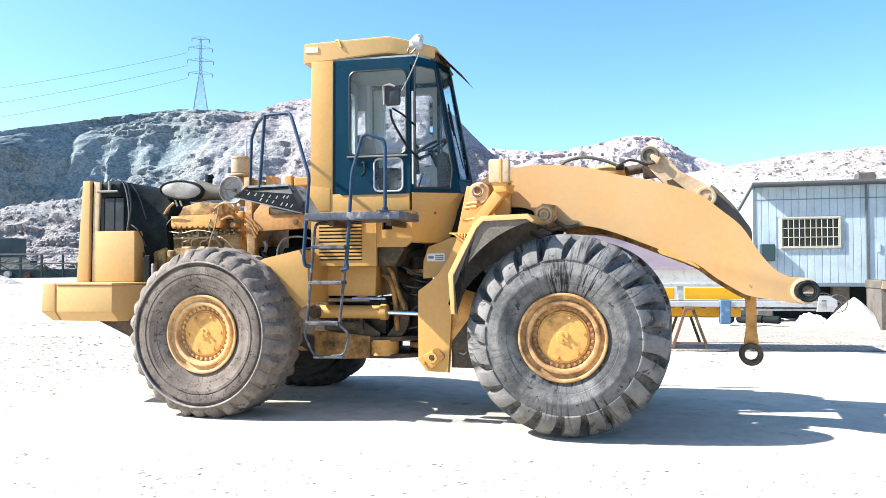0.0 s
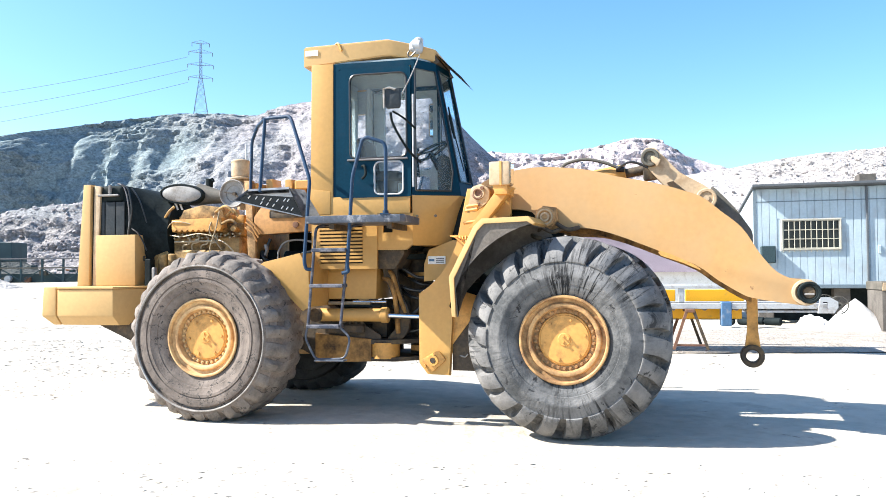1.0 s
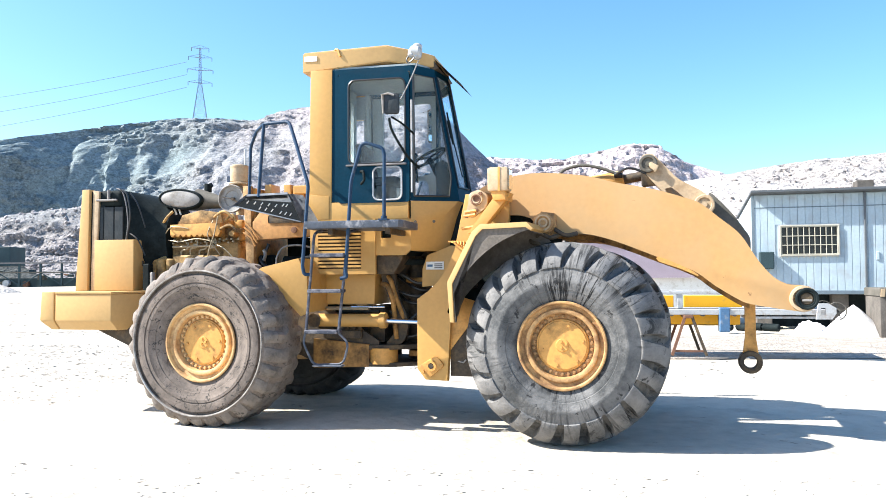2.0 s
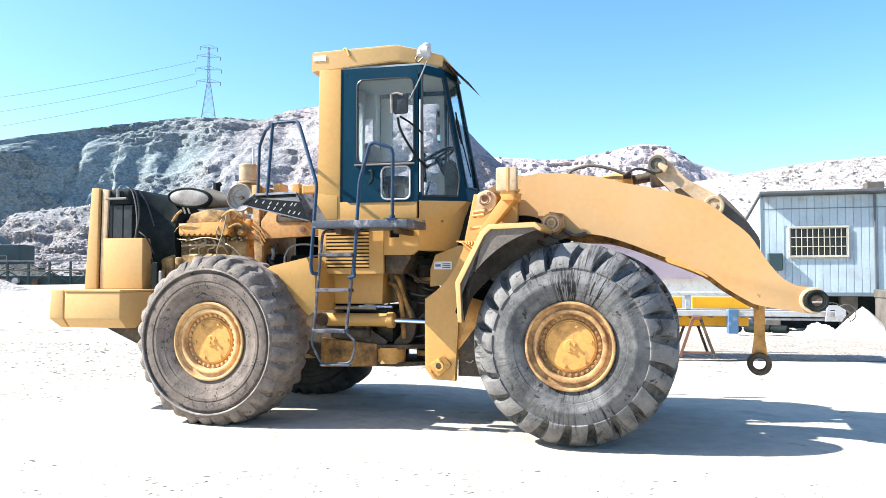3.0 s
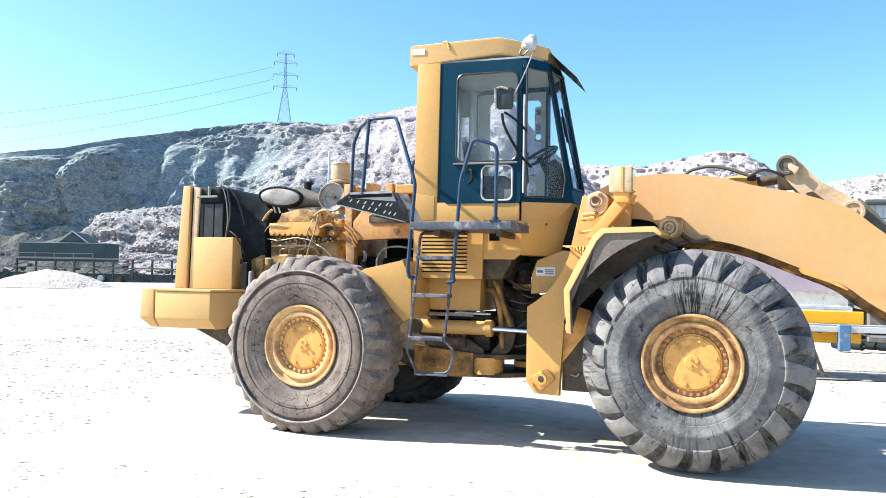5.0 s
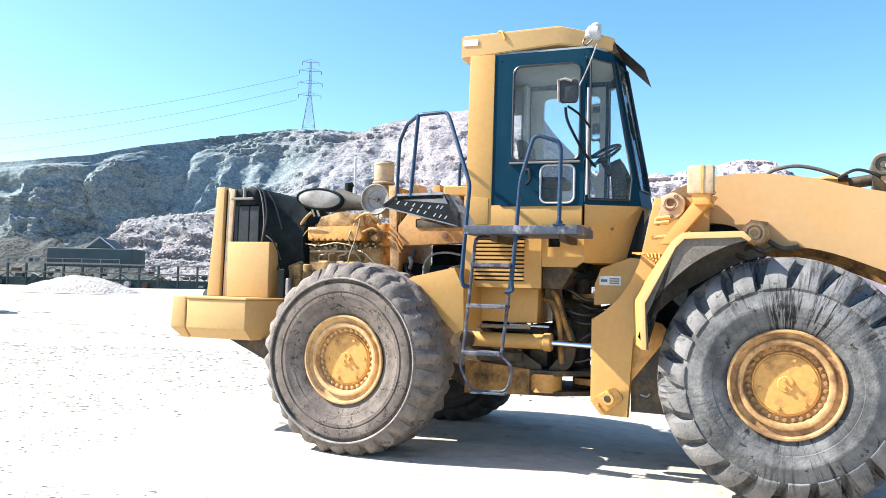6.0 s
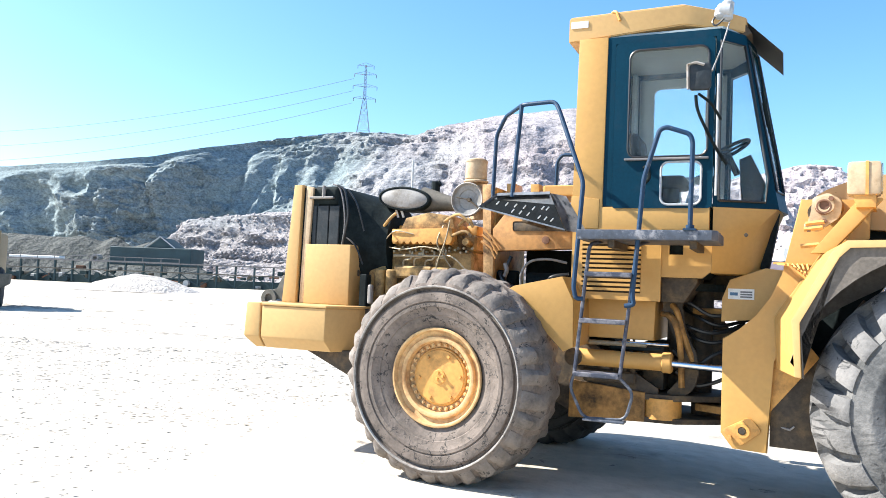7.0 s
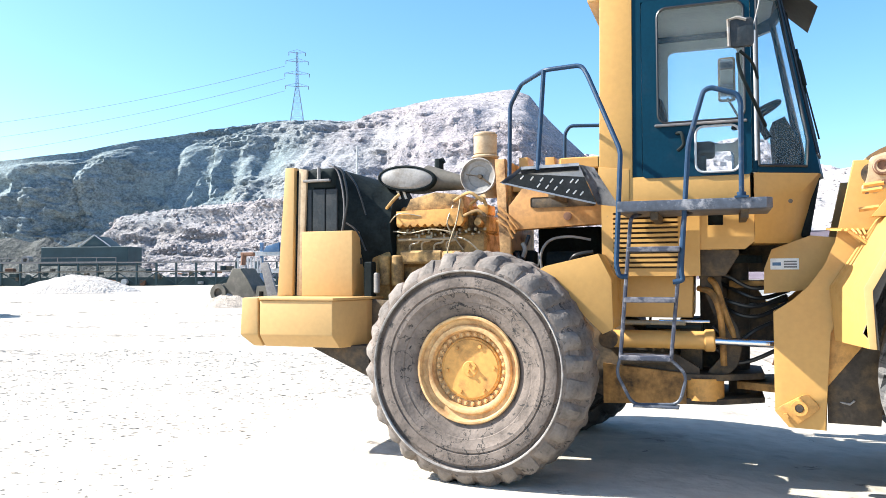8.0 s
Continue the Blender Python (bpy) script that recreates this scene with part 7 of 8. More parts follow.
boulders(spoil_ob, 2200, 0.08, 0.40, 20, 120, 0.2, 0.88, HILL_WHITE, "stones dotted over the pale spoil slope", 33)
mound("gravel_mound", -37, 54, 5.0, 3.4, 1.30, MOUND_ROUGH, "low pale gravel mound beside the plant", 2.0)
mound("rubble_mound", -17.0, 36.4, 1.9, 1.3, 0.75, GRAVEL, "small brown rubble mound under the crusher", 4.0)
mound("gravel_strip", 8.5, 17.0, 6.5, 2.7, 0.075, GRAVEL, "strip of rough brownish gravel by the conveyor", 8.0)
mound("sand_mound", 9.42, 18.85, 0.80, 0.66, 0.78, MOUND, "small clean white cone of sand before the shed", 6.0, power=1.12, rough=0.012)
mound("low_sand_mound", 8.62, 19.3, 0.48, 0.5, 0.36, MOUND, "low white sand heap under the conveyor end", 7.0, power=1.8, rough=0.22)


# ---- pylon and power lines ----
def bar(bm, a, b, w):
    tube(bm, [a, b], w, 4)


RIDGE_P = [(-330, 30), (-260, 60), (-200, 79), (-152, 85.2), (-110, 79), (-60, 50), (-20, 20)]
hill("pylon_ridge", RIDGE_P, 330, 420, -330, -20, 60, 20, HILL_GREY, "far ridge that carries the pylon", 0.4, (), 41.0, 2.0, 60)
pylon = thing("power_pylon", pose(-152.5, 420, 84, 0, 0, 20), "grey steel lattice power pylon on the hilltop", "pylon")
H = 43.0
half_at = lambda z: 4.2 + (0.75 - 4.2) * min(z / 24, 1) if z < 24 else 0.75 - 0.35 * (z - 24) / 19
for sx, sy in ((-1, -1), (1, -1), (1, 1), (-1, 1)):
    bm = B()
    tube(bm, [(sx * half_at(z), sy * half_at(z), z) for z in (0, 12, 24, 34, H)], 0.20, 4)
    part("leg", bm, STEEL_LATTICE, pylon)
levels = [0, 6, 11, 15, 18.5, 21.5, 24, 27, 30, 33, 36, 39, H]
for z0, z1 in zip(levels, levels[1:]):
    bm = B()
    a, b = half_at(z0), half_at(z1)
    c0 = [(-a, -a, z0), (a, -a, z0), (a, a, z0), (-a, a, z0)]
    c1 = [(-b, -b, z1), (b, -b, z1), (b, b, z1), (-b, b, z1)]
    for k in range(4):
        bar(bm, c0[k], c1[(k + 1) % 4], 0.09)
        bar(bm, c0[(k + 1) % 4], c1[k], 0.09)
        bar(bm, c1[k], c1[(k + 1) % 4], 0.09)
    part("bracing", bm, STEEL_LATTICE, pylon)
ARMS = ((23.5, 6.3), (30.5, 6.8), (37.5, 6.2), (42.5, 4.6))
for z, w in ARMS:
    for s in (-1, 1):
        bm = B()
        bar(bm, (0, -0.5, z), (s * w, 0, z + 0.4), 0.12)
        bar(bm, (0, 0.5, z), (s * w, 0, z + 0.4), 0.12)
        bar(bm, (0, 0, z + 2.0), (s * w, 0, z + 0.4), 0.12)
        for q in (0.35, 0.7):
            bar(bm, (s * w * q, 0, z + 0.3 * q), (s * w * q, 0, z + 2.0 - 1.6 * q), 0.08)
        part("crossarm", bm, STEEL_LATTICE, pylon)
        bm = B()
        cyl(bm, (s * w, 0, z + 0.4), (s * w, 0, z - 1.6), 0.16, 6)
        part("insulator", bm, DARK, pylon)
for z, end in ((84 + 20.9, 66.0), (84 + 27.9, 76.0), (84 + 34.9, 86.0)):
    bm = B()
    a, b = Vector((-159, 418, z)), Vector((-480, 400, end))
    pts = [a.lerp(b, s / 24) - Vector((0, 0, 10.0 * 4 * (s / 24) * (1 - s / 24))) for s in range(25)]
    tube(bm, pts, 0.10, 5)
    part("power_line", bm, WIRE, pylon, "thin dark power line", pylon.matrix_basis.inverted())


pole = thing("utility_pole", pose(-16.9, 57.5, 0.4), "tall pale concrete utility pole before the quarry", "pole")
bm = B()
cyl(bm, (0, 0, -0.2), (0, 0, 10.5), 0.13, 10, 0.085)
part("shaft", bm, BEAM_GREY, pole)
bm = B()
cyl(bm, (0, 0, 10.5), (0, 0, 10.58), 0.10, 10, bev=0.02)
part("cap", bm, BEAM_GREY, pole)


# ---- blue shed on piers ----
SHED = pose(8.02, 21.5, 0, 0, 0, -12.5)
shed = thing("site_shed", SHED, "pale blue clad site shed on piers with a barred window", "shed")
Z0, Z1, LEN, DEEP = 1.0, 3.58, 9.0, 3.6
win = (0.72, 2.09, 1.97, 2.70)
bm = B()
holed(bm, [(0, Z0), (LEN, Z0), (LEN, Z1), (0, Z1)], [[(win[0], win[2]), (win[1], win[2]), (win[1], win[3]), (win[0], win[3])]], 0.0, 0.10)
wall_ob = part("front_wall", bm, SHED_BLUE, shed)
for i in range(48):
    x = 0.02 + i * 0.187
    for a, b in (((Z0, win[2] - 0.07), (win[3] + 0.07, Z1 - 0.02)) if win[0] - 0.2 < x < win[1] + 0.02 else ((Z0, Z1 - 0.02),)):
        bm = B()
        box(bm, x, x + 0.172, -0.016, 0.0, a, b, 0.003)
        part("cladding_board", bm, SHED_BLUE, wall_ob)
bm = B()
box(bm, 0, LEN, DEEP - 0.1, DEEP, Z0, 3.20)
part("back_wall", bm, SHED_BLUE, shed)
for x in (0, LEN - 0.1):
    bm = B()
    box(bm, x, x + 0.1, 0.1, DEEP - 0.1, Z0, 3.20)
    for v in bm.verts:
        if v.co.z > 2:
            v.co.z = Z1 - 0.112 * v.co.y
    part("end_wall", bm, SHED_BLUE, shed)
for i in range(17):
    bm = B()
    y = 0.1 + i * 0.2
    box(bm, -0.016, 0.0, y, y + 0.185, Z0, Z1 - 0.03 - 0.112 * y, 0.003)
    part("end_board", bm, SHED_BLUE, shed)
bm = B()
V = [bm.verts.new(p) for z in (0.0, 0.055) for p in ((-0.06, -0.30, 3.62 + z), (LEN + 0.2, -0.30, 3.62 + z), (LEN + 0.2, DEEP + 0.2, 3.20 + z), (-0.06, DEEP + 0.2, 3.20 + z))]
for f in ((3, 2, 1, 0), (4, 5, 6, 7), (0, 1, 5, 4), (1, 2, 6, 5), (2, 3, 7, 6), (3, 0, 4, 7)):
    bm.faces.new([V[k] for k in f])
part("roof", bm, ROOF_GREY, shed, "dark sheet roof falling to the back")
bm = B()
box(bm, -0.06, LEN + 0.2, -0.325, -0.302, 3.625, 3.69, 0.005)
part("fascia", bm, ROOF_GREY, shed)
bm = B()
box(bm, 0.0, LEN, -0.024, -0.0165, 3.22, 3.245)
part("cladding_joint", bm, SHED_TRIM, shed)
bm = B()
box(bm, 2.735, 2.785, -0.07, -0.017, Z0, 3.58, 0.008)
part("downpipe", bm, ROOF_GREY, shed)
bm = B()
box(bm, -0.02, 0.05, -0.03, 0.0, Z0, 3.58)
part("corner_trim", bm, SHED_TRIM, shed)
bm = B()
box(bm, 0, LEN, -0.04, DEEP, 0.90, 1.0, 0.01)
part("floor_beam", bm, SHED_TRIM, shed)
# Added black sheet in place of the shade below the floor.
bm = B()
box(bm, 0.1, LEN - 0.1, 0.75, 0.85, 0.0, 0.90)
part("base_wall", bm, BLACK, shed, "added dark back for the shade under the floor")
for x in (0.3, 2.2, 4.2, 6.2, 8.4):
    for y in (0.5, DEEP - 0.3):
        bm = B()
        box(bm, x - 0.2, x + 0.2, y - 0.2, y + 0.2, 0, 0.90, 0.02)
        part("pier", bm, CONCRETE, shed)
bm = B()
holed(bm, [(win[0] - 0.07, win[2] - 0.07), (win[1] + 0.07, win[2] - 0.07), (win[1] + 0.07, win[3] + 0.07), (win[0] - 0.07, win[3] + 0.07)],
      [[(win[0], win[2]), (win[1], win[2]), (win[1], win[3]), (win[0], win[3])]], -0.035, 0.02)
wframe = part("window", bm, BEAM_GREY, shed, "white framed window behind a grid")
bm = B()
box(bm, win[0], win[1], 0.04, 0.05, win[2], win[3])
part("pane", bm, DARK_WINDOW, wframe)
for i in range(11):
    bm = B()
    x = win[0] + i * (win[1] - win[0]) / 10
    cyl(bm, (x, -0.06, win[2] - 0.10), (x, -0.06, win[3] + 0.05), 0.010, 6)
    part("grid_bar", bm, GRID_PAINT, wframe)
for i in range(4):
    bm = B()
    z = win[2] + i * (win[3] - win[2]) / 3
    cyl(bm, (win[0] - 0.04, -0.06, z), (win[1] + 0.04, -0.06, z), 0.011, 6)
    part("grid_bar", bm, GRID_PAINT, wframe)
for x in (win[0] - 0.03, win[1] + 0.03):
    bm = B()
    box(bm, x - 0.014, x + 0.014, -0.08, -0.042, win[2] - 0.04, win[3] + 0.04, 0.004)
    part("grid_side", bm, GRID_PAINT, wframe)
    for z in (win[2] + 0.05, win[3] - 0.05):
        bm = B()
        cyl(bm, (x, -0.06, z), (x, -0.017, z), 0.012, 6)
        part("grid_stay", bm, GRID_PAINT, wframe)
for z in (win[2] - 0.03, win[3] + 0.03):
    bm = B()
    box(bm, win[0] - 0.03, win[1] + 0.03, -0.082, -0.044, z - 0.014, z + 0.014, 0.004)
    part("grid_side", bm, GRID_PAINT, wframe)
bm = B()
box(bm, 0.14, 0.50, -0.26, -0.017, 1.58, 2.04, 0.02)
part("meter_box", bm, DARK_GREEN, shed, "small dark wall box")
bm = B()
box(bm, 3.0, 3.08, -0.05, -0.017, 1.80, 2.02, 0.01)
part("switch_box", bm, SHED_BLUE, shed)
bm = B()
box(bm, 2.60, 3.0, 0.0, 0.5, 3.70, 3.90, 0.01)
part("roof_box", bm, CONCRETE, shed)
for k in range(5):
    bm = B()
    box(bm, 1.95 + 0.13 * k, 2.05 + 0.13 * k, 0.1, 0.3, 3.66, 3.74, 0.01)
    part("brick", bm, RUST, shed)

block = thing("concrete_block", pose(9.72, 18.2, 0, 0, 0, -6), "dark stained concrete block with a striped yellow top", "concrete block")
bm = B()
box(bm, 0, 1.6, 0, 0.9, -0.1, 0.92, 0.03, 2)
part("body", bm, CONCRETE, block)
bm = B()
box(bm, -0.02, 1.62, -0.02, 0.92, 0.92, 1.12, 0.02)
part("top_band", bm, OLIVE, block)
for k in range(9):
    bm = B()
    x, w = 0.0 + 0.17 * k, 0.085 + 0.025 * (k % 3 == 1)
    prism(bm, [(x, 0.92), (x + w, 0.92), (x + w + 0.015, 1.10 + 0.02 * (k % 2)), (x + 0.015, 1.10 + 0.05 * (k % 2))], -0.045, -0.02)
    part("stripe", bm, CREAM, block)

# ---- conveyor on trestles ----
CONV = pose(2.6, 14.7, -0.0, 0, 0, -8)
conv = thing("conveyor", CONV, "long grey and yellow conveyor lying on trestles", "conveyor")
for z0, z1, y0, x1, name in ((0.73, 0.83, -0.10, 4.22, "lower_channel"), (1.10, 1.16, 0.1, 2.60, "upper_rail")):
    for y in (y0, y0 + 0.8):
        bm = B()
        box(bm, -1.5, x1, y, y + 0.08, z0, z1, 0.008)
        part(name, bm, BEAM_GREY, conv)
for x0, x1 in ((-1.5, 0.3), (0.36, 1.62), (1.80, 2.84)):
    bm = B()
    box(bm, x0, x1, 0.30, 0.36, 0.85, 1.07, 0.01)
    part("side_panel", bm, GATE_YELLOW, conv, "bright yellow side panel")
for x0, x1 in ((-1.5, 0.9), (0.94, 2.42), (2.60, 2.80)):
    bm = B()
    box(bm, x0, x1, 0.30, 0.36, 0.53, 0.75, 0.01)
    part("lower_panel", bm, GATE_YELLOW, conv, "bright yellow lower panel")
for x in (0.33, 1.71):
    bm = B()
    box(bm, x - 0.05, x + 0.05, 0.12, 0.20, 0.83, 1.17, 0.01)
    part("post", bm, BEAM_GREY, conv)
bm = B()
box(bm, 2.37, 2.55, -0.14, 0.06, 0.42, 0.86, 0.015)
part("motor_box", bm, BLUE_BOX, conv, "blue gearbox guard")
bm = B()
box(bm, -1.5, 4.1, 0.0, 0.68, 0.79, 0.805)
part("belt", bm, HOSE, conv)
for i in range(10):
    bm = B()
    cyl(bm, (-1.2 + i * 0.55, -0.02, 0.74), (-1.2 + i * 0.55, 0.70, 0.74), 0.045, 10)
    part("roller", bm, GREY, conv)
for y in (-0.14, 0.70):
    bm = B()
    lathe(bm, [(0.162, y), (0.162, y + 0.04), (0.150, y + 0.04), (0.150, y)], 28, 4.34, 0.80, closed=True)
    lathe(bm, [(0.055, y - 0.02), (0.055, y + 0.06), (0.02, y + 0.06), (0.02, y - 0.02)], 14, 4.34, 0.80, closed=True)
    for k in range(5):
        a = radians(72 * k + 10)
        tube(bm, [(4.34 + 0.05 * math.cos(a), y + 0.025, 0.80 + 0.05 * math.sin(a)), (4.34 + 0.15 * math.cos(a), y + 0.025, 0.80 + 0.15 * math.sin(a))], 0.008, 6)
    part("end_pulley", bm, OLIVE, conv, "spoked end pulley")
bm = B()
cyl(bm, (4.18, -0.02, 0.78), (4.18, 0.68, 0.78), 0.10, 18)
part("drum", bm, HOSE, conv)
bm = B()
holed(bm, [(3.98, 0.66), (4.24, 0.66), (4.31, 0.76), (4.31, 0.86), (4.18, 0.94), (4.02, 0.94)], [[(4.06, 0.74), (4.14, 0.74), (4.14, 0.86), (4.06, 0.86)]], -0.20, -0.15)
part("bearing_plate", bm, BEAM_GREY, conv)
bm = B()
box(bm, 2.85, 4.1, -0.08, 0.6, 0.665, 0.70)
part("belt_return", bm, BEAM_GREY, conv)
for x in (-0.6, 1.83):
    tr = thing("trestle", CONV @ Matrix.Translation((x, 0.3, 0)), "rusty steel trestle under the conveyor", "trestle", "trestles under the conveyor")
    for sx, sy in ((-1, -1), (1, -1), (1, 1), (-1, 1)):
        bm = B()
        tube(bm, [(sx * 0.30, sy * 0.50, 0.0), (sx * 0.05, sy * 0.46, 0.73)], 0.035, 4)
        part("leg", bm, RUST if sx < 0 else DARK, tr)
    bm = B()
    box(bm, -0.08, 0.08, -0.50, 0.50, 0.67, 0.73, 0.006)
    part("crossbeam", bm, RUST, tr)
    bm = B()
    tube(bm, [(-0.26, -0.49, 0.08), (0.26, -0.49, 0.08)], 0.025, 4)
    part("foot_bar", bm, RUST, tr)
for x, y, h in ((7.35, 20.3, 0.42), (7.75, 20.5, 0.3), (8.0, 20.2, 0.4), (7.0, 20.5, 0.3)):
    o = thing("old_roller", pose(x, y, 0.09, 0, 0, x * 40), "old dark conveyor roller lying on the ground", "roller", "old rollers on the ground")
    bm = B()
    cyl(bm, (-h / 2, 0, 0), (h / 2, 0, 0), 0.10, 12, bev=0.015)
    cyl(bm, (-h / 2 - 0.08, 0, 0), (h / 2 + 0.08, 0, 0), 0.03, 8)
    part("drum", bm, BLACK, o)

# low mauve roofed store behind the conveyor
store = thing("low_store", pose(2.2, 24, 0, 0, 0, -3), "low store with a sloping mauve sheet roof", "store")
bm = B()
box(bm, 0, 6.2, 0.2, 4.0, 0, 1.45, 0.02)
part("wall", bm, WHITE, store)
bm = B()
V = [bm.verts.new(p) for p in ((-0.3, -0.1, 1.35), (6.4, -0.1, 1.35), (5.2, 2.4, 2.75), (-0.3, 2.4, 2.75))]
bmesh.ops.solidify(bm, geom=[bm.faces.new(V)], thickness=0.06)
part("roof", bm, PURPLE_ROOF, store, "mauve sheet roof")
bm = B()
box(bm, -0.2, 5.2, 2.42, 4.0, 1.45, 2.72)
part("upper_wall", bm, WHITE, store)
for i in range(4):
    bm = B()
    box(bm, 0.4 + i * 0.85, 0.62 + i * 0.85, 2.30, 2.42, 2.74, 3.15, 0.02)
    part("post", bm, WHITE, store)

# ---- plant at the foot of the quarry ----
plant = thing("crushing_plant", pose(-49.5, 74, 0.6, 0, 0, 4), "dark steel crushing plant with gantries below the quarry", "crushing plant")
bm = B()
box(bm, -5.0, 4.2, 0, 3, 2.0, 3.9, 0.05)
part("hopper", bm, DARK_GREEN, plant)
bm = B()
prism(bm, [(-1.1, 3.9), (1.9, 3.9), (0.4, 5.0)], 0.5, 3.5, 0.05)
gable = part("gable_house", bm, DARK_GREEN, plant)
bm = B()
for a, b in (((-1.3, 3.92), (0.4, 5.12)), ((0.4, 5.12), (2.15, 3.92))):
    tube(bm, [(a[0], 0.45, a[1]), (b[0], 0.45, b[1])], 0.06, 4)
part("roof_edge", bm, BEAM_GREY, gable, "pale roof edge")
for z in (2.2, 1.3):
    bm = B()
    box(bm, -30, 22, -2.0, -1.6, z, z + 0.12)
    part("gantry_beam", bm, GREY if z > 2 else OLIVE, plant)
for i in range(27):
    bm = B()
    box(bm, -30 + i * 2, -29.85 + i * 2, -1.95, -1.75, 0, 2.2)
    part("gantry_post", bm, DARK_GREEN, plant)
for i in range(26):
    bm = B()
    tube(bm, [(-29.9 + i * 2, -1.8, 1.3 if i % 2 else 0.1), (-27.9 + i * 2, -1.8, 0.1 if i % 2 else 1.3)], 0.06, 4)
    part("gantry_brace", bm, DARK_GREEN, plant)
bm = B()
box(bm, -30, 22, -1.0, 1.5, -0.3, 0.8)
part("gantry_base", bm, DARK_GREEN, plant)
bm = B()
box(bm, -16.5, -10.5, -0.5, 0.5, 2.3, 2.65, 0.05)
part("white_duct", bm, WHITE, plant)
bm = B()
lathe(bm, [(0.42, -0.6), (0.42, 0.2), (0.24, 0.2), (0.24, -0.6)], 20, -6.3, 2.6, closed=True)
part("ring_duct", bm, PALE_DISC, plant)
r = random.Random(3)
for i in range(70):
    bm = B()
    x, w, h = -29 + i * 0.72 + r.uniform(-0.2, 0.2), r.uniform(0.25, 0.9), r.uniform(0.25, 0.9)
    z, y = r.uniform(0.1, 1.5), r.uniform(-1.7, -1.25)
    kind = r.random()
    if kind < 0.5:
        box(bm, x, x + w, y, y + 0.5, z, z + h * 0.6, 0.02)
    elif kind < 0.8:
        tube(bm, [(x, y, z), (x + w * 1.5, y, z + r.uniform(-0.5, 0.5))], r.uniform(0.04, 0.12), 6)
    else:
        cyl(bm, (x, y, z), (x, y + 0.4, z), 0.15 + 0.2 * h, 10)
    part("machinery", bm, (DARK_GREEN, OLIVE, BEAM_GREY, DARK_GREEN, RUST)[i % 5], plant)
for z in (2.34, 2.75):
    bm = B()
    tube(bm, [(-30, -1.95, z), (4, -1.95, z)], 0.045, 4)
    part("hand_rail", bm, GREY, plant)
for i in range(18):
    bm = B()
    tube(bm, [(-30 + 2 * i, -1.95, 2.3), (-30 + 2 * i, -1.95, 2.77)], 0.04, 4)
    part("rail_post", bm, GREY, plant)

# old crusher and blue stand beside the rubble
crusher = thing("old_crusher", pose(-16.1, 36.5, 0.1, 0, 0, -10), "rusty old crusher standing on rubble", "crusher")
bm = B()
prism(bm, [(-1.6, 0.15), (0.6, 0.15), (0.5, 0.7), (0.1, 1.2), (-0.2, 1.75), (-0.7, 1.75), (-0.95, 1.05), (-1.6, 0.95)], -0.6, 0.6, 0.05)
part("housing", bm, OLIVE, crusher)
bm = B()
lathe(bm, [(0.42, -0.75), (0.42, -0.55), (0.22, -0.55), (0.22, -0.75)], 20, -1.35, 0.62, closed=True)
part("flywheel", bm, OLIVE, crusher)
bm = B()
cyl(bm, (-0.5, 0, 1.9), (-0.45, 0, 2.45), 0.12, 8)
box(bm, -0.60, 0.12, -0.1, 0.1, 2.32, 2.5, 0.04)
part("crank_arm", bm, RUST, crusher)
bm = B()
prism(bm, [(1.45, 0.1), (2.0, 0.1), (1.35, 2.0), (0.95, 2.0)], -0.85, -0.75, 0.01)
part("chute_plate", bm, GREY, crusher)
bm = B()
holed(bm, [(0.55, 0.1), (1.3, 0.1), (1.25, 0.95), (0.7, 0.95)], [[(0.78, 0.3), (1.05, 0.3), (1.05, 0.7), (0.82, 0.7)]], -0.7, 0.3)
part("bearing_frame", bm, OLIVE, crusher)
stand = thing("steel_stand", pose(-15.6, 41, 0.15, 0, 0, 0), "blue and pale steel stand by the crusher", "stand")
for x in (-2.0, -0.9, 0.3, 1.5):
    bm = B()
    box(bm, x, x + 0.16, 0, 0.16, 0, 3.1, 0.01)
    part("post", bm, BLUE_BOX, stand)
for z in (1.5, 2.4):
    bm = B()
    box(bm, -3.2, 2.4, -0.06, 0.0, z, z + 0.22, 0.01)
    part("beam", bm, BEAM_GREY, stand)
bm = B()
prism(bm, [(-1.6, 2.9), (-0.9, 3.1), (-0.9, 2.6), (-1.8, 2.6)], -0.1, 0.3, 0.02)
part("panel", bm, BLUE_BOX, stand)
for i in range(8):
    bm = B()
    box(bm, -3.2 + i * 0.18, -3.14 + i * 0.18, -0.1, 0.0, 1.5, 2.3)
    part("railing", bm, BEAM_GREY, stand)

# parked machine at the yard's edge, its radiator end towards the loader
mach = thing("parked_machine", pose(-26.75, 27.0, 0.0, 0, 0, 38), "big tan quarry machine parked with its dark radiator grille in shade", "machine")
bm = B()
prism(bm, [(-2.2, 0.95), (-1.9, 0.80), (1.75, 0.80), (2.02, 0.98), (2.06, 1.38), (-2.2, 1.38)], -0.5, 0.5, 0.05)
part("bumper", bm, OLIVE, mach, "dark rear bumper")
bm = B()
holed(bm, [(0.10, 1.38), (1.63, 1.38), (1.63, 3.10), (0.10, 3.10)], [[(0.20, 1.46), (1.56, 1.46), (1.56, 3.00), (0.20, 3.00)]], -0.30, -0.12)
grille = part("grille_frame", bm, TAN, mach, "tan frame round the grille")
bm = B()
box(bm, 0.18, 1.58, -0.17, -0.10, 1.44, 3.02)
part("grille", bm, DARK_GREEN, grille)
for x in (0.50, 0.84, 1.16):
    bm = B()
    box(bm, x, x + 0.045, -0.22, -0.17, 1.52, 2.98)
    part("grille_bar", bm, OLIVE, grille)
bm = B()
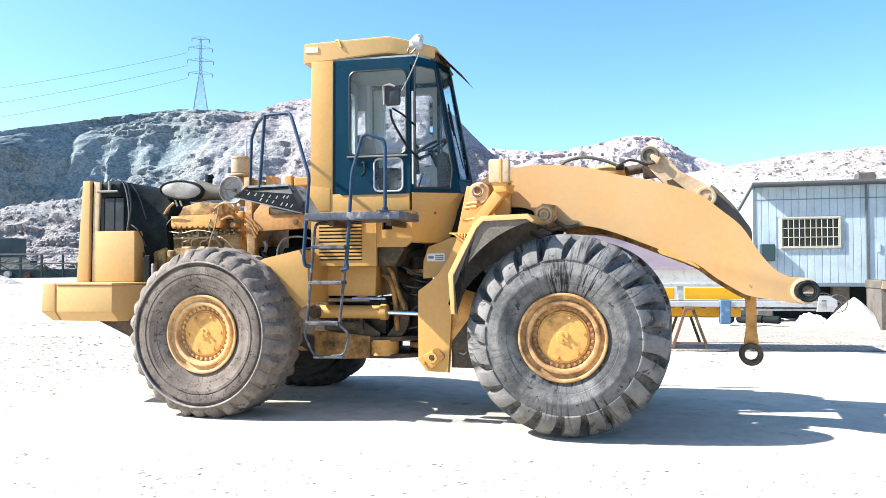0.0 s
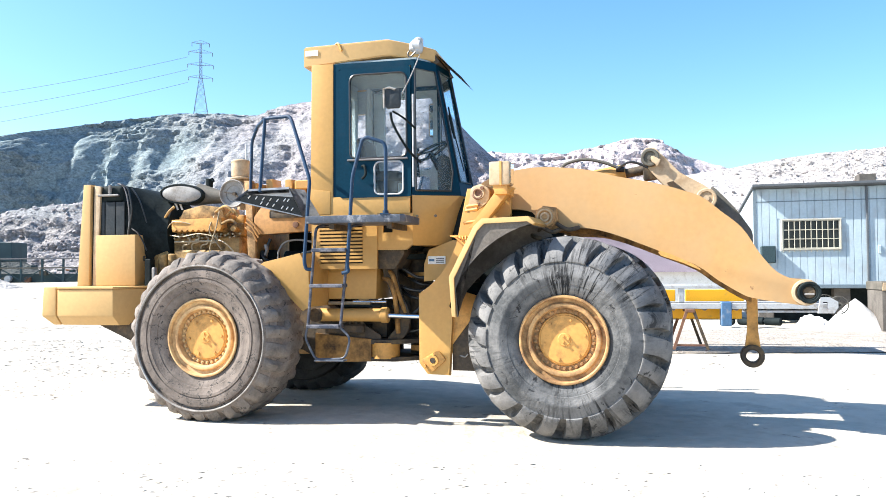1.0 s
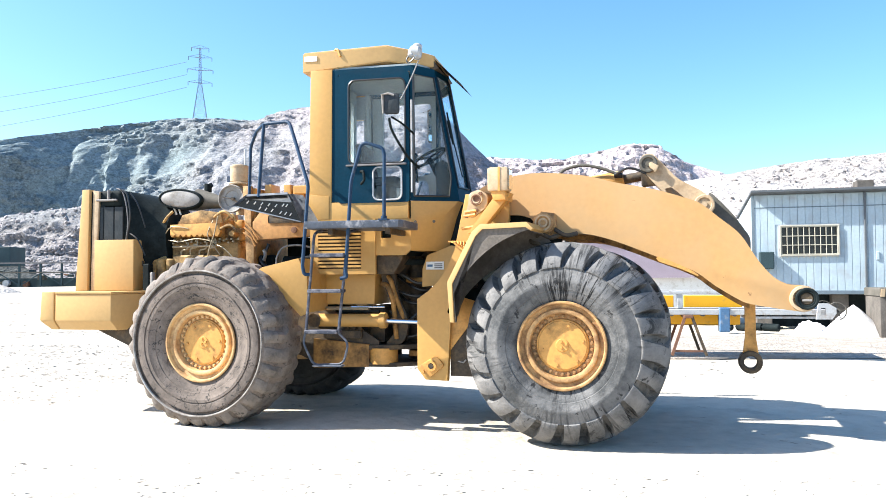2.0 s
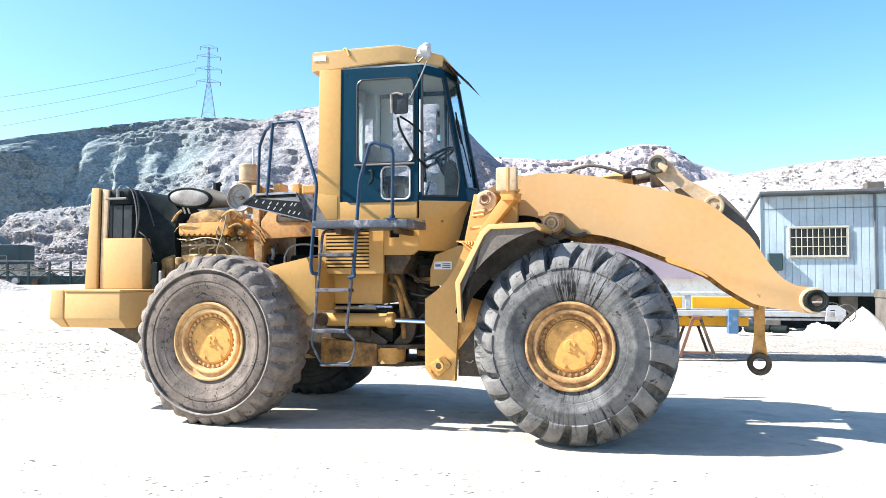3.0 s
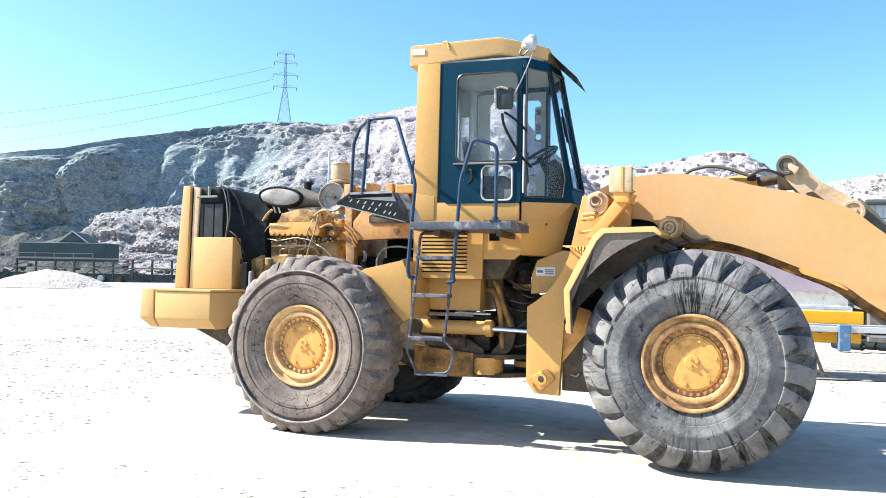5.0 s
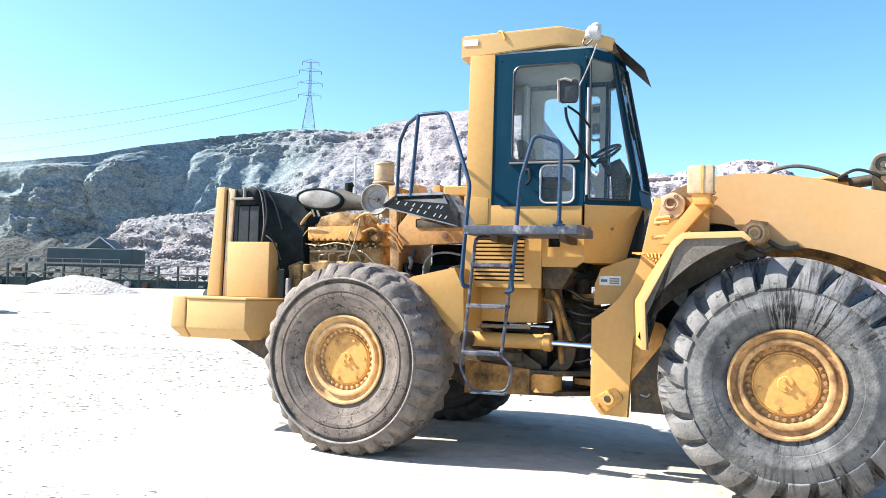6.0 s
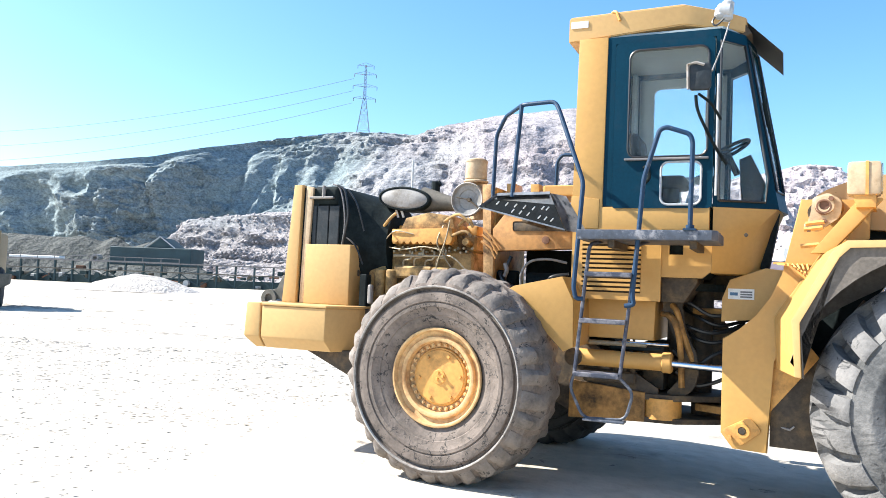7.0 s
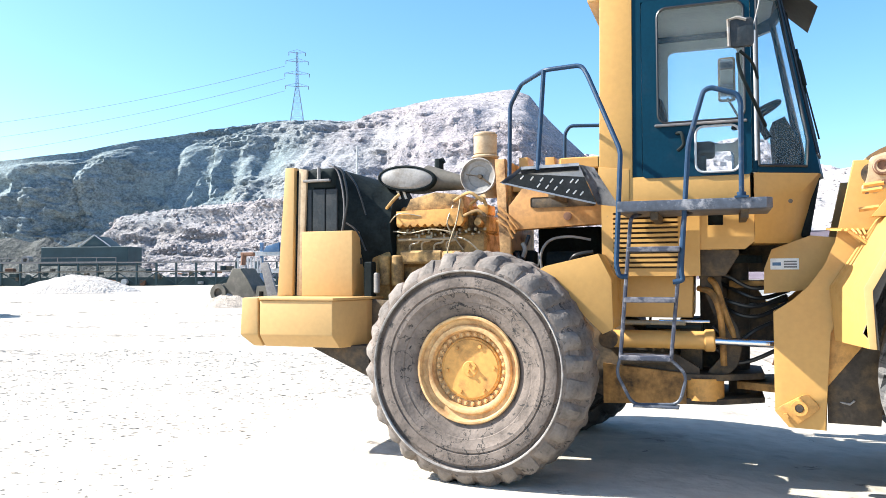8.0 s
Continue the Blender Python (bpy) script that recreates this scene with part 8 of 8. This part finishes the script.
box(bm, 0.95, 1.50, -0.23, -0.17, 1.95, 2.01)
part("grille_bar", bm, OLIVE, grille)
bm = B()
box(bm, 0.13, 1.58, -0.115, 3.4, 1.38, 3.06, 0.06, 2)
part("hood", bm, TAN, mach)
bm = B()
prism(bm, [(-2.1, 1.38), (0.05, 1.38), (0.05, 2.95), (-0.15, 3.16), (-2.1, 3.16)], -0.05, 3.0, 0.05)
part("side_body", bm, TAN, mach)
for z in (2.35, 2.80):
    bm = B()
    lathe(bm, [(0.02, -0.12), (0.10, -0.12), (0.12, -0.05), (0.02, -0.05)], 14, -0.06, z, closed=True)
    part("tail_lamp", bm, CREAM, mach, "round pale lamp")
bm = B()
holed(bm, [(-1.6, 3.14), (0.38, 3.14), (0.34, 4.55), (-1.6, 4.55)], [[(-1.4, 3.40), (0.18, 3.40), (0.16, 4.36), (-1.4, 4.36)]], 0.95, 1.10)
cab_end = part("cab_end", bm, TAN, mach)
bm = B()
box(bm, -1.42, 0.20, 1.00, 1.04, 3.38, 4.38)
part("cab_window", bm, DARK_WINDOW, cab_end)
bm = B()
box(bm, -1.7, 0.42, 0.85, 2.7, 4.55, 4.68, 0.03)
part("cab_roof", bm, TAN, mach)
bm = B()
box(bm, -1.6, 0.30, 1.10, 2.5, 3.14, 4.55, 0.04)
part("cab_body", bm, OLIVE, mach)
for x in (0.70, 1.15, 1.25):
    bm = B()
    cyl(bm, (x, 0.3, 3.06), (x, 0.3, 3.62), 0.045, 8)
    part("stack", bm, GREY, mach)
bm = B()
tube(bm, [(0.66, 0.3, 3.58), (1.28, 0.3, 3.58)], 0.045, 6)
part("hand_rail", bm, GREY, mach)
for x0, x1 in ((0.42, 1.75), (-1.9, -0.8)):
    bm = B()
    cyl(bm, (x0, 0.6, 0.80), (x1, 0.6, 0.80), 0.84, 28, bev=0.10)
    part("tyre", bm, TYRE_DARK, mach)
bm = B()
box(bm, -1.6, 1.4, 0.2, 2.6, 0.45, 0.95, 0.05)
part("underbody", bm, BLACK, mach)
